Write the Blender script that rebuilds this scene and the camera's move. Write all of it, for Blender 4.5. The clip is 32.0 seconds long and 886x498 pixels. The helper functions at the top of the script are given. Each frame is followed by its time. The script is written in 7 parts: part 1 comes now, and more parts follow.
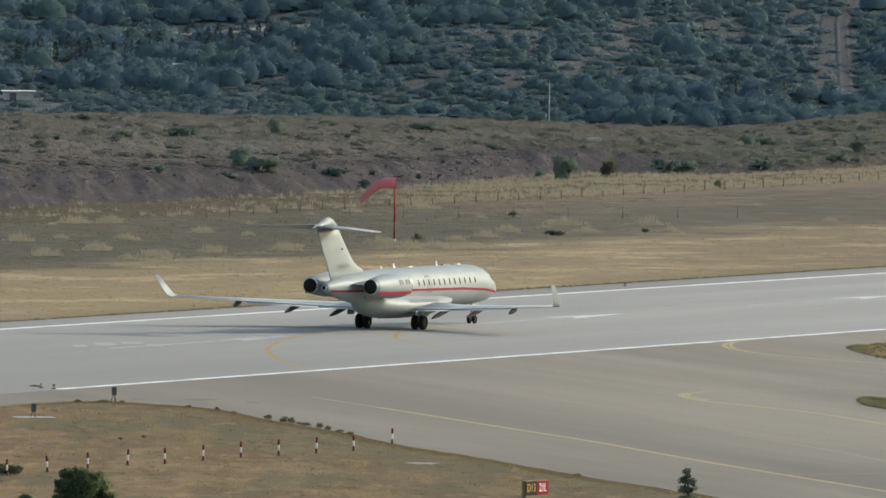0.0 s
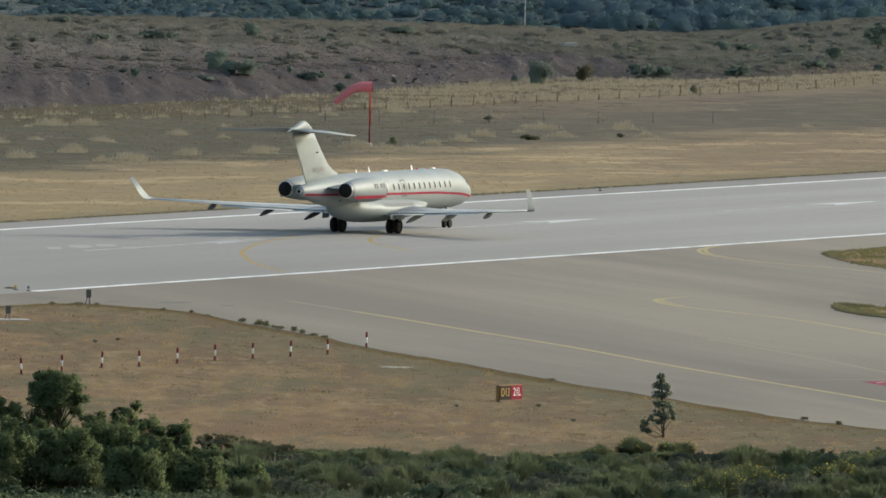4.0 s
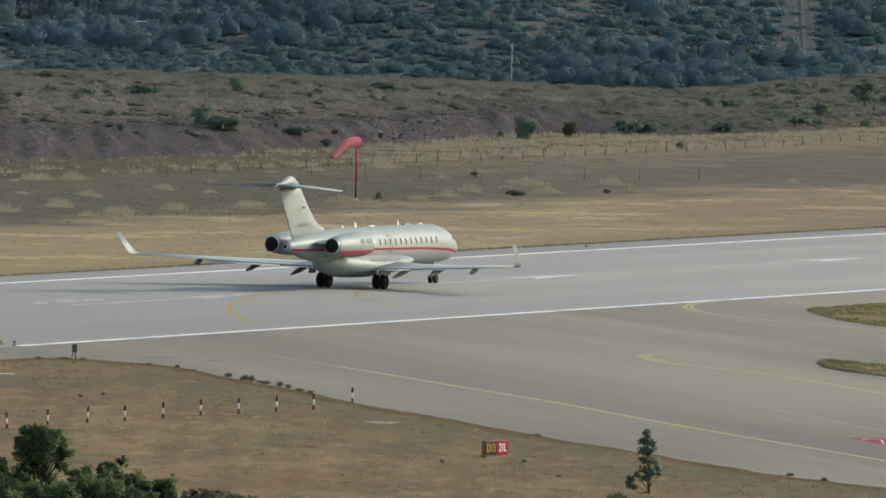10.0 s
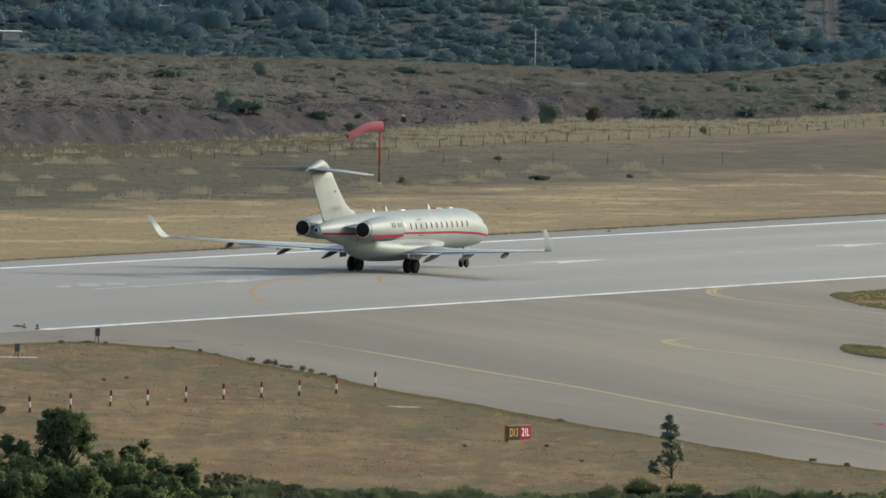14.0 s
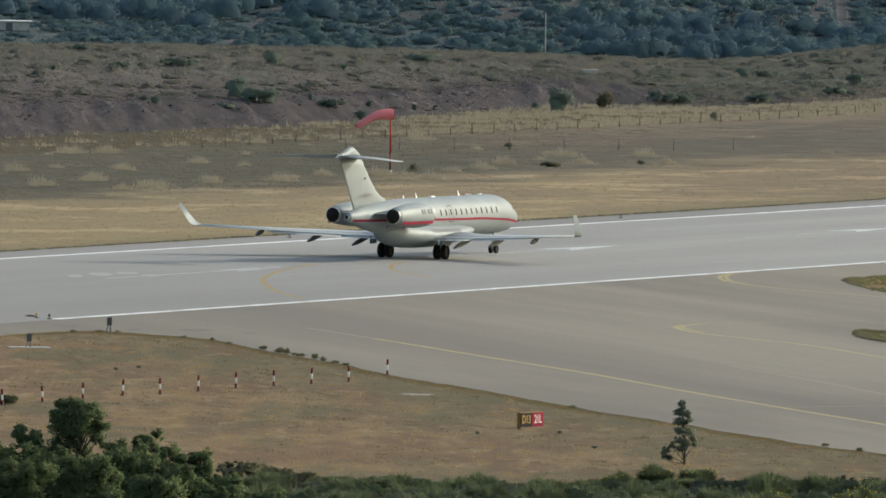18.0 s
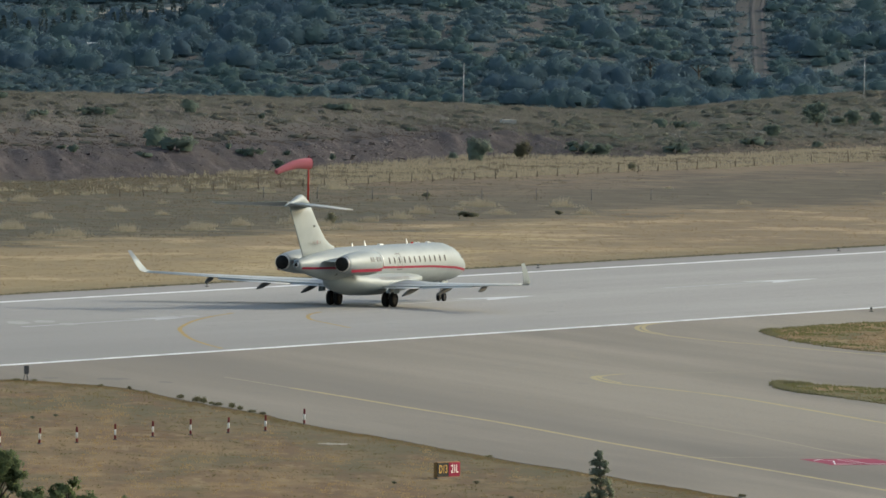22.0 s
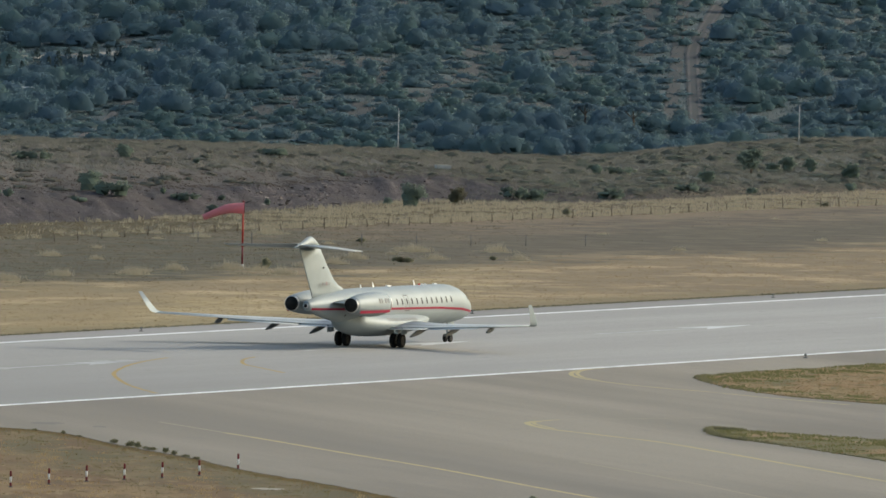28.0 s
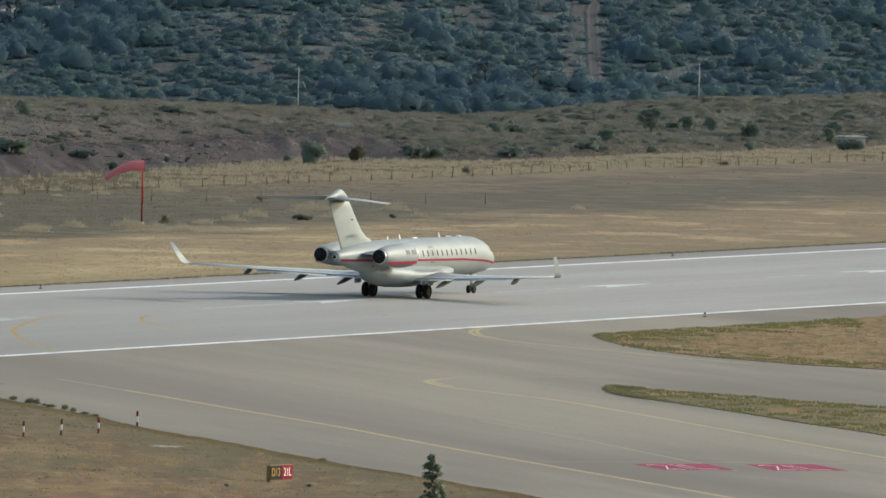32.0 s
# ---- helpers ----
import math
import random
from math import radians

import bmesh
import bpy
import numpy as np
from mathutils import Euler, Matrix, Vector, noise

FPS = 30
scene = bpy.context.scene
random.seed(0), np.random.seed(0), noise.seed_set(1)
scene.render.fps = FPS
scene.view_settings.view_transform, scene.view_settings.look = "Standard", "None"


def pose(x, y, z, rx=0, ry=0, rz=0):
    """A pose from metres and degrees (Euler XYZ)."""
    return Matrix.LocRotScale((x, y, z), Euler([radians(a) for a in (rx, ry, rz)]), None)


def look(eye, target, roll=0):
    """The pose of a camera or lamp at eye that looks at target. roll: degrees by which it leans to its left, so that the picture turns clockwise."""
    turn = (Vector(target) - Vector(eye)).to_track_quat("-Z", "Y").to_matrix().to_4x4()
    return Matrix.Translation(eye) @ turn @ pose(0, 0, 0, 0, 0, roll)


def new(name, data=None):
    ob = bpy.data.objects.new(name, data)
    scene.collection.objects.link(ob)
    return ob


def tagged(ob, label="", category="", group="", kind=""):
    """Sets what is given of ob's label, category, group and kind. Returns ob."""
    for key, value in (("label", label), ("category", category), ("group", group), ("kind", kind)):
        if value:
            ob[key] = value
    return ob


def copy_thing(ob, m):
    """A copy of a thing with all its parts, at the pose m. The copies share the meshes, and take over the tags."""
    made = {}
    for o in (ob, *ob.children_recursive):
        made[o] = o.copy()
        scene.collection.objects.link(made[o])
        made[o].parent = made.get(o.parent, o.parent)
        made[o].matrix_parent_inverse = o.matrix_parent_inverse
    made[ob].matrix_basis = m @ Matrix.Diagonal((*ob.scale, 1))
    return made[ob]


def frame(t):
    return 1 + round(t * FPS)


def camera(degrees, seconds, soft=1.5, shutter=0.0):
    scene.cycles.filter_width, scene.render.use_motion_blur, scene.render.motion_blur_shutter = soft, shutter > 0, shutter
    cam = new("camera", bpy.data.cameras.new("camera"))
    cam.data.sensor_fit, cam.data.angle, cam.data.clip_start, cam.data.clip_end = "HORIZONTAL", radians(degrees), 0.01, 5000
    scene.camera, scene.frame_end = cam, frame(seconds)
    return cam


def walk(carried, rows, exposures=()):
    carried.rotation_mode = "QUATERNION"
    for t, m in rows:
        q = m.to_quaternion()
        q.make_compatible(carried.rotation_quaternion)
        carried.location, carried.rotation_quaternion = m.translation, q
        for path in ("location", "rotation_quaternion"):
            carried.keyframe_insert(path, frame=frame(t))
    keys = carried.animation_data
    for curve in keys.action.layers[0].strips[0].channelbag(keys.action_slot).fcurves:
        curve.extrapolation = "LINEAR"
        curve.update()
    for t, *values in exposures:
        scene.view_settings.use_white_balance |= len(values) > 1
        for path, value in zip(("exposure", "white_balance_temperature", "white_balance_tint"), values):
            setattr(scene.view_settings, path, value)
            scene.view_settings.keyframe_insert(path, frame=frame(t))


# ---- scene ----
HFOV = 3.2077
EYE = Vector((0.0, 0.0, 36.6))
# seconds, azimuth, elevation and lean of the tripod head in degrees
PATH = [(0, -0.1203, -1.6930, 0.76), (0.5, -0.0854, -1.6978, 1.03), (1, -0.0849, -1.7472, 1.09), (1.5, -0.0765, -1.8172, 1.01), (2, -0.0404, -1.8948, 0.95), (2.5, 0.0193, -1.9471, 0.95), (3, 0.0412, -1.9889, 0.98), (3.5, -0.0116, -2.0404, 1.09), (5.5, -0.0920, -1.9553, 0.78), (6, -0.0774, -1.8978, 0.92), (6.5, -0.0759, -1.8880, 0.98), (7, -0.0433, -1.8517, 0.82), (7.5, 0.0308, -1.7963, 1.00), (8, 0.0778, -1.7717, 1.21), (8.5, 0.0440, -1.7872, 1.23), (9, 0.0000, -1.8265, 1.12), (9.5, 0.0063, -1.8401, 1.05), (10, 0.0224, -1.8369, 1.18), (10.5, -0.0039, -1.8308, 1.24), (11, -0.0529, -1.8591, 1.19), (11.5, -0.0548, -1.9045, 1.08), (12, -0.0184, -1.9095, 1.03), (12.5, -0.0113, -1.8903, 1.14), (13, -0.0438, -1.8802, 1.31), (13.5, -0.0625, -1.9016, 1.28), (15.5, -0.0479, -1.8584, 1.33), (16, -0.0978, -1.9182, 1.19), (16.5, -0.0872, -1.9911, 1.09), (17, -0.0742, -2.0407, 1.00), (17.5, -0.0889, -2.0195, 1.00), (18, -0.1009, -1.9416, 0.95), (18.5, -0.0526, -1.8803, 0.94), (19, 0.0238, -1.8564, 1.02), (19.5, 0.0538, -1.8362, 1.16), (20, 0.0402, -1.7975, 1.12), (20.5, 0.0635, -1.7835, 0.96), (21, 0.1391, -1.7689, 0.91), (21.5, 0.2020, -1.7467, 0.99), (22, 0.1951, -1.7563, 1.15), (22.5, 0.1522, -1.8105, 1.18), (23, 0.1434, -1.8384, 1.18), (23.5, 0.1705, -1.8164, 1.10), (24, 0.1959, -1.7709, 1.13), (24.5, 0.1703, -1.7392, 1.22), (26.5, 0.2348, -1.7245, 1.27), (27, 0.3021, -1.6550, 1.34), (27.5, 0.3700, -1.6023, 1.25), (28, 0.4290, -1.5869, 1.32), (28.5, 0.4634, -1.5877, 1.40), (29, 0.4973, -1.5571, 1.32), (29.5, 0.5544, -1.5496, 1.29), (30, 0.5933, -1.6088, 1.36), (30.5, 0.6347, -1.6651, 1.35), (31, 0.7018, -1.6904, 1.29), (31.5, 0.7647, -1.6943, 1.44), (32, 0.7962, -1.7302, 1.47)]


def aim(az, el, lean):
    a, e = radians(az), radians(el)
    d = Vector((math.sin(a) * math.cos(e), math.cos(a) * math.cos(e), math.sin(e)))
    return look(EYE, EYE + d * 100, lean)


cam = camera(HFOV, 32.0, soft=1.6)
walk(cam, [(t, aim(az, el, lean)) for t, az, el, lean in PATH], exposures=[(t, e, 7000, 4) for t, e in ((0, 0.5), (2, 0.42), (16, 0.41), (23, 0.4), (27, 0.42), (28, 0.44), (29, 0.48), (30, 0.56), (31, 0.51), (32, 0.48))])

# ---- light: low hazy sun ahead and to the right, broad sky ----
SUN_AZ, SUN_EL = 66.0, 25.0
world = bpy.data.worlds.new("sky")
scene.world = world
world.use_nodes = True
wn = world.node_tree
sky = wn.nodes.new("ShaderNodeTexSky")
sky.sky_type = "NISHITA"
sky.sun_disc = False
sky.sun_elevation = radians(SUN_EL)
sky.sun_rotation = radians(SUN_AZ)
sky.air_density, sky.dust_density, sky.ozone_density = 1.0, 2.5, 1.0
wn.links.new(sky.outputs[0], wn.nodes["Background"].inputs[0])
wn.nodes["Background"].inputs[1].default_value = 0.19
sun = new("sun", bpy.data.lights.new("sun", "SUN"))
sun.data.energy = 2.2
sun.data.color = (1.0, 0.965, 0.92)
sun.data.angle = radians(1.6)
sa, se = radians(SUN_AZ), radians(SUN_EL)
sun_dir = Vector((math.sin(sa) * math.cos(se), math.cos(sa) * math.cos(se), math.sin(se)))
sun.matrix_world = look(sun_dir * 200, (0, 0, 0))


# ---- materials ----
def mix_rgb(nt, fac, a, b):
    n = nt.nodes.new("ShaderNodeMix")
    n.data_type = "RGBA"
    for sock, v in ((n.inputs[0], fac), (n.inputs[6], a), (n.inputs[7], b)):
        if isinstance(v, bpy.types.NodeSocket):
            nt.links.new(v, sock)
        elif isinstance(v, (int, float)):
            sock.default_value = v
        else:
            sock.default_value = (*v, 1)
    return n.outputs[2]


def math_node(nt, op, a, b=0.0, clamp=False):
    n = nt.nodes.new("ShaderNodeMath")
    n.operation, n.use_clamp = op, clamp
    for sock, v in ((n.inputs[0], a), (n.inputs[1], b)):
        if isinstance(v, bpy.types.NodeSocket):
            nt.links.new(v, sock)
        else:
            sock.default_value = v
    return n.outputs[0]


def step(nt, v, lo, hi):
    n = nt.nodes.new("ShaderNodeMapRange")
    n.interpolation_type = "SMOOTHSTEP"
    nt.links.new(v, n.inputs[0])
    n.inputs[1].default_value, n.inputs[2].default_value = lo, hi
    return n.outputs[0]


def noise_node(nt, vec, scale, detail=4.0, stretch=None, rough=0.55):
    if stretch:
        for turn, size in ((radians(stretch[3]) if len(stretch) > 3 else 0, (1, 1, 1)), (0, stretch[:3])):
            m = nt.nodes.new("ShaderNodeMapping")
            nt.links.new(vec, m.inputs[0])
            m.inputs["Rotation"].default_value = (0, 0, turn)
            m.inputs["Scale"].default_value = size
            vec = m.outputs[0]
    n = nt.nodes.new("ShaderNodeTexNoise")
    nt.links.new(vec, n.inputs["Vector"])
    n.inputs["Scale"].default_value, n.inputs["Detail"].default_value, n.inputs["Roughness"].default_value = scale, detail, rough
    return n.outputs[0]


def base_mat(name, rough=0.8, metal=0.0):
    m = bpy.data.materials.new(name)
    m.use_nodes = True
    nt = m.node_tree
    b = nt.nodes["Principled BSDF"]
    b.inputs["Roughness"].default_value, b.inputs["Metallic"].default_value = rough, metal
    b.inputs["Specular IOR Level"].default_value = 0.5 if rough < 0.45 else 0.15
    co = nt.nodes.new("ShaderNodeTexCoord").outputs["Object"]
    return m, nt, b, co


def bump(nt, b, height, strength, dist):
    n = nt.nodes.new("ShaderNodeBump")
    n.inputs["Strength"].default_value, n.inputs["Distance"].default_value = strength, dist
    nt.links.new(height, n.inputs["Height"])
    nt.links.new(n.outputs[0], b.inputs["Normal"])


def surf(name, c1, c2, scale, c3=None, scale2=0.0, rough=0.8, metal=0.0, relief=0.0, lo=0.35, hi=0.65):
    """Two tones in grains of one size, a third tone in patches of another."""
    m, nt, b, co = base_mat(name, rough, metal)
    n1 = noise_node(nt, co, scale)
    col = mix_rgb(nt, step(nt, n1, lo, hi), c1, c2)
    if c3:
        col = mix_rgb(nt, step(nt, noise_node(nt, co, scale2), 0.45, 0.7), col, c3)
    nt.links.new(col, b.inputs["Base Color"])
    if relief:
        bump(nt, b, n1, 0.6, relief)
    return m


def leaf_mat(name, c1, c2, c3=None, rough=0.6, thin=0.45):
    """Leaves that differ from piece to piece and from plant to plant."""
    m, nt, b, co = base_mat(name, rough)
    g = nt.nodes.new("ShaderNodeNewGeometry").outputs["Random Per Island"]
    col = mix_rgb(nt, g, c1, c2)
    if c3:
        col = mix_rgb(nt, step(nt, noise_node(nt, co, 0.12, 2.0), 0.42, 0.62), col, c3)
    nt.nodes.remove(b)
    b = nt.nodes.new("ShaderNodeBsdfDiffuse")
    b.inputs["Roughness"].default_value = rough
    nt.links.new(col, b.inputs["Color"])
    # thin leaves let light through
    tr = nt.nodes.new("ShaderNodeBsdfTranslucent")
    nt.links.new(col, tr.inputs["Color"])
    mx = nt.nodes.new("ShaderNodeMixShader")
    mx.inputs[0].default_value = thin
    nt.links.new(b.outputs[0], mx.inputs[1])
    nt.links.new(tr.outputs[0], mx.inputs[2])
    nt.links.new(mx.outputs[0], nt.nodes["Material Output"].inputs["Surface"])
    return m


ORIGIN = Vector((-5.6, 1054.97, 0.0))   # main wheels of the aircraft as it waits
HEAD = Vector((0.3908, 0.9205, 0.0))    # along the runway
SIDE = Vector((0.9205, -0.3908, 0.0))   # across it, towards the camera's right


def rw(s, c, z=0.0):
    return ORIGIN + HEAD * s + SIDE * c + Vector((0, 0, z))


def across_node(nt, co):
    sep = nt.nodes.new("ShaderNodeSeparateXYZ")
    nt.links.new(co, sep.inputs[0])
    a = math_node(nt, "MULTIPLY", math_node(nt, "ADD", sep.outputs[0], 5.6), 0.9205)
    b = math_node(nt, "MULTIPLY", math_node(nt, "SUBTRACT", sep.outputs[1], 1054.97), -0.3908)
    return math_node(nt, "ADD", a, b), sep.outputs


def ground_mat():
    m, nt, b, co = base_mat("dry_ground", 0.95)
    acr, xyz = across_node(nt, co)
    big = noise_node(nt, co, 0.05, 5.0)
    streak = noise_node(nt, co, 0.1, 6.0, (1.0, 0.3, 1.0, 23), 0.6)
    patch = noise_node(nt, co, 0.07, 8.0, None, 0.72)
    fine = noise_node(nt, co, 0.9, 6.0, (1.0, 0.5, 1.0, 23), 0.65)
    mid = noise_node(nt, co, 0.2, 8.0, None, 0.75)
    grain = noise_node(nt, co, 7.0, 3.0)
    wob = math_node(nt, "ADD", acr, math_node(nt, "MULTIPLY", math_node(nt, "SUBTRACT", streak, 0.5), 40.0))
    wob = math_node(nt, "ADD", wob, math_node(nt, "MULTIPLY", math_node(nt, "SUBTRACT", patch, 0.5), 60.0))
    # mown straw beside the runway, browner with distance
    straw = mix_rgb(nt, step(nt, fine, 0.35, 0.7), (0.288, 0.224, 0.115), (0.362, 0.284, 0.148))
    straw = mix_rgb(nt, math_node(nt, "MULTIPLY", step(nt, streak, 0.5, 0.64), 0.65), straw, (0.2, 0.15, 0.092))
    straw = mix_rgb(nt, math_node(nt, "MULTIPLY", step(nt, streak, 0.47, 0.38), 0.7), straw, (0.4, 0.315, 0.185))
    worn = math_node(nt, "MULTIPLY", step(nt, patch, 0.4, 0.54), step(nt, xyz[1], 1090.0, 1220.0))
    straw = mix_rgb(nt, math_node(nt, "MULTIPLY", worn, 0.85), straw, (0.165, 0.125, 0.08))
    straw = mix_rgb(nt, math_node(nt, "MULTIPLY", math_node(nt, "MULTIPLY", step(nt, mid, 0.66, 0.5), step(nt, xyz[0], 4.0, 34.0)), 0.8), straw, (0.16, 0.122, 0.08))
    straw = mix_rgb(nt, math_node(nt, "MULTIPLY", step(nt, mid, 0.5, 0.62), 0.55), straw, (0.215, 0.16, 0.095))
    straw = mix_rgb(nt, math_node(nt, "MULTIPLY", step(nt, xyz[0], -2.0, -24.0), 0.7), straw, (0.19, 0.147, 0.08))
    # brown far field with dull green and pale patches
    brown = mix_rgb(nt, step(nt, fine, 0.35, 0.7), (0.112, 0.085, 0.06), (0.13, 0.099, 0.069))
    brown = mix_rgb(nt, math_node(nt, "MULTIPLY", step(nt, streak, 0.46, 0.58), 0.85), brown, (0.079, 0.064, 0.048))
    drift = noise_node(nt, co, 0.12, 6.0, (1.0, 0.5, 1.0, 12), 0.6)
    straw = mix_rgb(nt, math_node(nt, "MULTIPLY", step(nt, drift, 0.53, 0.63), 0.6), straw, (0.37, 0.29, 0.17))
    straw = mix_rgb(nt, math_node(nt, "MULTIPLY", step(nt, drift, 0.46, 0.38), 0.6), straw, (0.2, 0.152, 0.09))
    brown = mix_rgb(nt, math_node(nt, "MULTIPLY", step(nt, drift, 0.5, 0.6), 0.7), brown, (0.17, 0.13, 0.084))
    brown = mix_rgb(nt, math_node(nt, "MULTIPLY", step(nt, drift, 0.44, 0.36), 0.6), brown, (0.074, 0.062, 0.047))
    brown = mix_rgb(nt, math_node(nt, "MULTIPLY", step(nt, mid, 0.52, 0.6), 0.8), brown, (0.138, 0.108, 0.072))
    mott = noise_node(nt, co, 0.26, 5.0, (1.0, 0.25, 1.0), 0.55)
    dash = noise_node(nt, co, 0.9, 5.0, (1.0, 0.22, 1.0), 0.6)
    growth = noise_node(nt, co, 0.13, 6.0, (1.0, 0.35, 1.0), 0.6)
    band = noise_node(nt, co, 0.1, 4.0, (0.5, 0.7, 1.0), 0.5)
    near = mix_rgb(nt, step(nt, mott, 0.42, 0.58), (0.116, 0.073, 0.038), (0.175, 0.117, 0.058))
    near = mix_rgb(nt, math_node(nt, "MULTIPLY", step(nt, dash, 0.53, 0.64), 0.7), near, (0.233, 0.169, 0.091))
    near = mix_rgb(nt, math_node(nt, "MULTIPLY", step(nt, dash, 0.46, 0.34), 0.6), near, (0.084, 0.058, 0.031))
    near = mix_rgb(nt, math_node(nt, "MULTIPLY", step(nt, band, 0.52, 0.62), 0.55), near, (0.142, 0.083, 0.042))
    near = mix_rgb(nt, math_node(nt, "MULTIPLY", step(nt, growth, 0.5, 0.62), 0.75), near, (0.090, 0.077, 0.039))
    # green growth towards the pavement edge
    rim = math_node(nt, "ADD", xyz[1], math_node(nt, "MULTIPLY", xyz[0], 4.1))
    rim = math_node(nt, "ADD", rim, math_node(nt, "MULTIPLY", math_node(nt, "SUBTRACT", growth, 0.5), 200.0))
    near = mix_rgb(nt, math_node(nt, "MULTIPLY", math_node(nt, "MULTIPLY", step(nt, rim, 775.0, 850.0), step(nt, mott, 0.34, 0.5)), 0.6), near, (0.073, 0.069, 0.036))
    rank = math_node(nt, "ADD", xyz[0], math_node(nt, "MULTIPLY", patch, 16.0))
    brown = mix_rgb(nt, math_node(nt, "MULTIPLY", step(nt, rank, 12.0, -10.0), 0.68), brown, (0.06, 0.056, 0.041))
    belt = math_node(nt, "ADD", acr, math_node(nt, "MULTIPLY", math_node(nt, "SUBTRACT", patch, 0.5), 40.0))
    brown = mix_rgb(nt, math_node(nt, "MULTIPLY", step(nt, belt, -106.0, -97.0), 0.7), brown, (0.062, 0.058, 0.042))
    green = noise_node(nt, co, 0.16, 6.0, (1.0, 0.5, 1.0, 5), 0.65)
    brown = mix_rgb(nt, math_node(nt, "MULTIPLY", math_node(nt, "MULTIPLY", step(nt, green, 0.48, 0.56), step(nt, rank, 22.0, 2.0)), 0.8), brown, (0.05, 0.053, 0.037))
    tuft = noise_node(nt, co, 0.24, 6.0, None, 0.65)
    brown = mix_rgb(nt, math_node(nt, "MULTIPLY", step(nt, tuft, 0.53, 0.61), 0.6), brown, (0.118, 0.101, 0.069))
    brown = mix_rgb(nt, math_node(nt, "MULTIPLY", step(nt, tuft, 0.47, 0.4), 0.6), brown, (0.05, 0.046, 0.034))
    lip = math_node(nt, "ADD", acr, math_node(nt, "MULTIPLY", math_node(nt, "SUBTRACT", drift, 0.5), 26.0))
    straw = mix_rgb(nt, math_node(nt, "MULTIPLY", step(nt, lip, -33.0, -27.0), 0.55), straw, (0.155, 0.128, 0.07))
    far_f = step(nt, wob, -62.0, -80.0)
    col = mix_rgb(nt, far_f, straw, brown)
    col = mix_rgb(nt, step(nt, acr, 10.0, 12.0), col, near)
    # reddish earth below the fence
    red = math_node(nt, "MULTIPLY", step(nt, acr, -116.0, -121.0), step(nt, acr, -127.0, -124.0))
    red = math_node(nt, "MULTIPLY", red, step(nt, xyz[0], -12.0, 6.0))
    col = mix_rgb(nt, math_node(nt, "MULTIPLY", red, 0.5), col, (0.155, 0.11, 0.074))
    # crumbled reddish rock of the cut bank
    rock = mix_rgb(nt, step(nt, noise_node(nt, co, 0.9, 8.0, None, 0.7), 0.38, 0.62), (0.035, 0.031, 0.036), (0.055, 0.048, 0.054))
    rills = noise_node(nt, co, 1.1, 6.0, (1.0, 0.1, 1.0, -8), 0.68)
    rock = mix_rgb(nt, math_node(nt, "MULTIPLY", step(nt, rills, 0.53, 0.63), 0.7), rock, (0.105, 0.093, 0.093))
    rock = mix_rgb(nt, math_node(nt, "MULTIPLY", step(nt, rills, 0.46, 0.38), 0.75), rock, (0.03, 0.025, 0.029))
    rock = mix_rgb(nt, math_node(nt, "MULTIPLY", step(nt, noise_node(nt, co, 0.22, 5.0), 0.5, 0.62), 0.7), rock, (0.05, 0.043, 0.042))
    foot = math_node(nt, "MULTIPLY", math_node(nt, "MULTIPLY", step(nt, xyz[0], -18.0, 8.0), step(nt, xyz[0], 24.0, 10.0)), 10.0)
    wob2 = math_node(nt, "ADD", math_node(nt, "ADD", acr, foot), math_node(nt, "MULTIPLY", math_node(nt, "SUBTRACT", big, 0.5), 14.0))
    in_bank = math_node(nt, "MULTIPLY", step(nt, wob2, -140.0, -142.0), step(nt, wob2, -162.0, -150.0))
    in_bank = math_node(nt, "MULTIPLY", in_bank, step(nt, math_node(nt, "ADD", xyz[0], math_node(nt, "MULTIPLY", patch, 20.0)), 52.0, 32.0))
    # rise above the bank: tones greyed in the colour for distance haze
    herb = noise_node(nt, co, 0.16, 6.0, (1.0, 0.7, 1.0, 23), 0.62)
    plateau = mix_rgb(nt, step(nt, fine, 0.4, 0.65), (0.067, 0.06, 0.054), (0.08, 0.072, 0.064))
    plateau = mix_rgb(nt, math_node(nt, "MULTIPLY", step(nt, patch, 0.5, 0.6), 0.8), plateau, (0.058, 0.062, 0.055))
    plateau = mix_rgb(nt, math_node(nt, "MULTIPLY", step(nt, herb, 0.54, 0.64), 0.6), plateau, (0.11, 0.103, 0.088))
    plateau = mix_rgb(nt, math_node(nt, "MULTIPLY", step(nt, herb, 0.45, 0.37), 0.7), plateau, (0.057, 0.052, 0.048))
    plateau = mix_rgb(nt, math_node(nt, "MULTIPLY", step(nt, xyz[0], 12.0, 26.0), 0.65), plateau, (0.08, 0.09, 0.08))
    slope = math_node(nt, "MULTIPLY", step(nt, wob2, -172.0, -164.0), step(nt, xyz[0], 6.0, -8.0))
    plateau = mix_rgb(nt, math_node(nt, "MULTIPLY", slope, 0.75), plateau, (0.06, 0.052, 0.049))
    col = mix_rgb(nt, step(nt, math_node(nt, "ADD", acr, foot), -146.0, -156.0), col, plateau)
    col = mix_rgb(nt, in_bank, col, rock)
    # darker ground under the scrub
    scrub_floor = mix_rgb(nt, step(nt, fine, 0.4, 0.65), (0.045, 0.048, 0.028), (0.075, 0.07, 0.04))
    col = mix_rgb(nt, step(nt, math_node(nt, "ADD", xyz[1], math_node(nt, "MULTIPLY", big, 12.0)), 766.0, 752.0), col, scrub_floor)
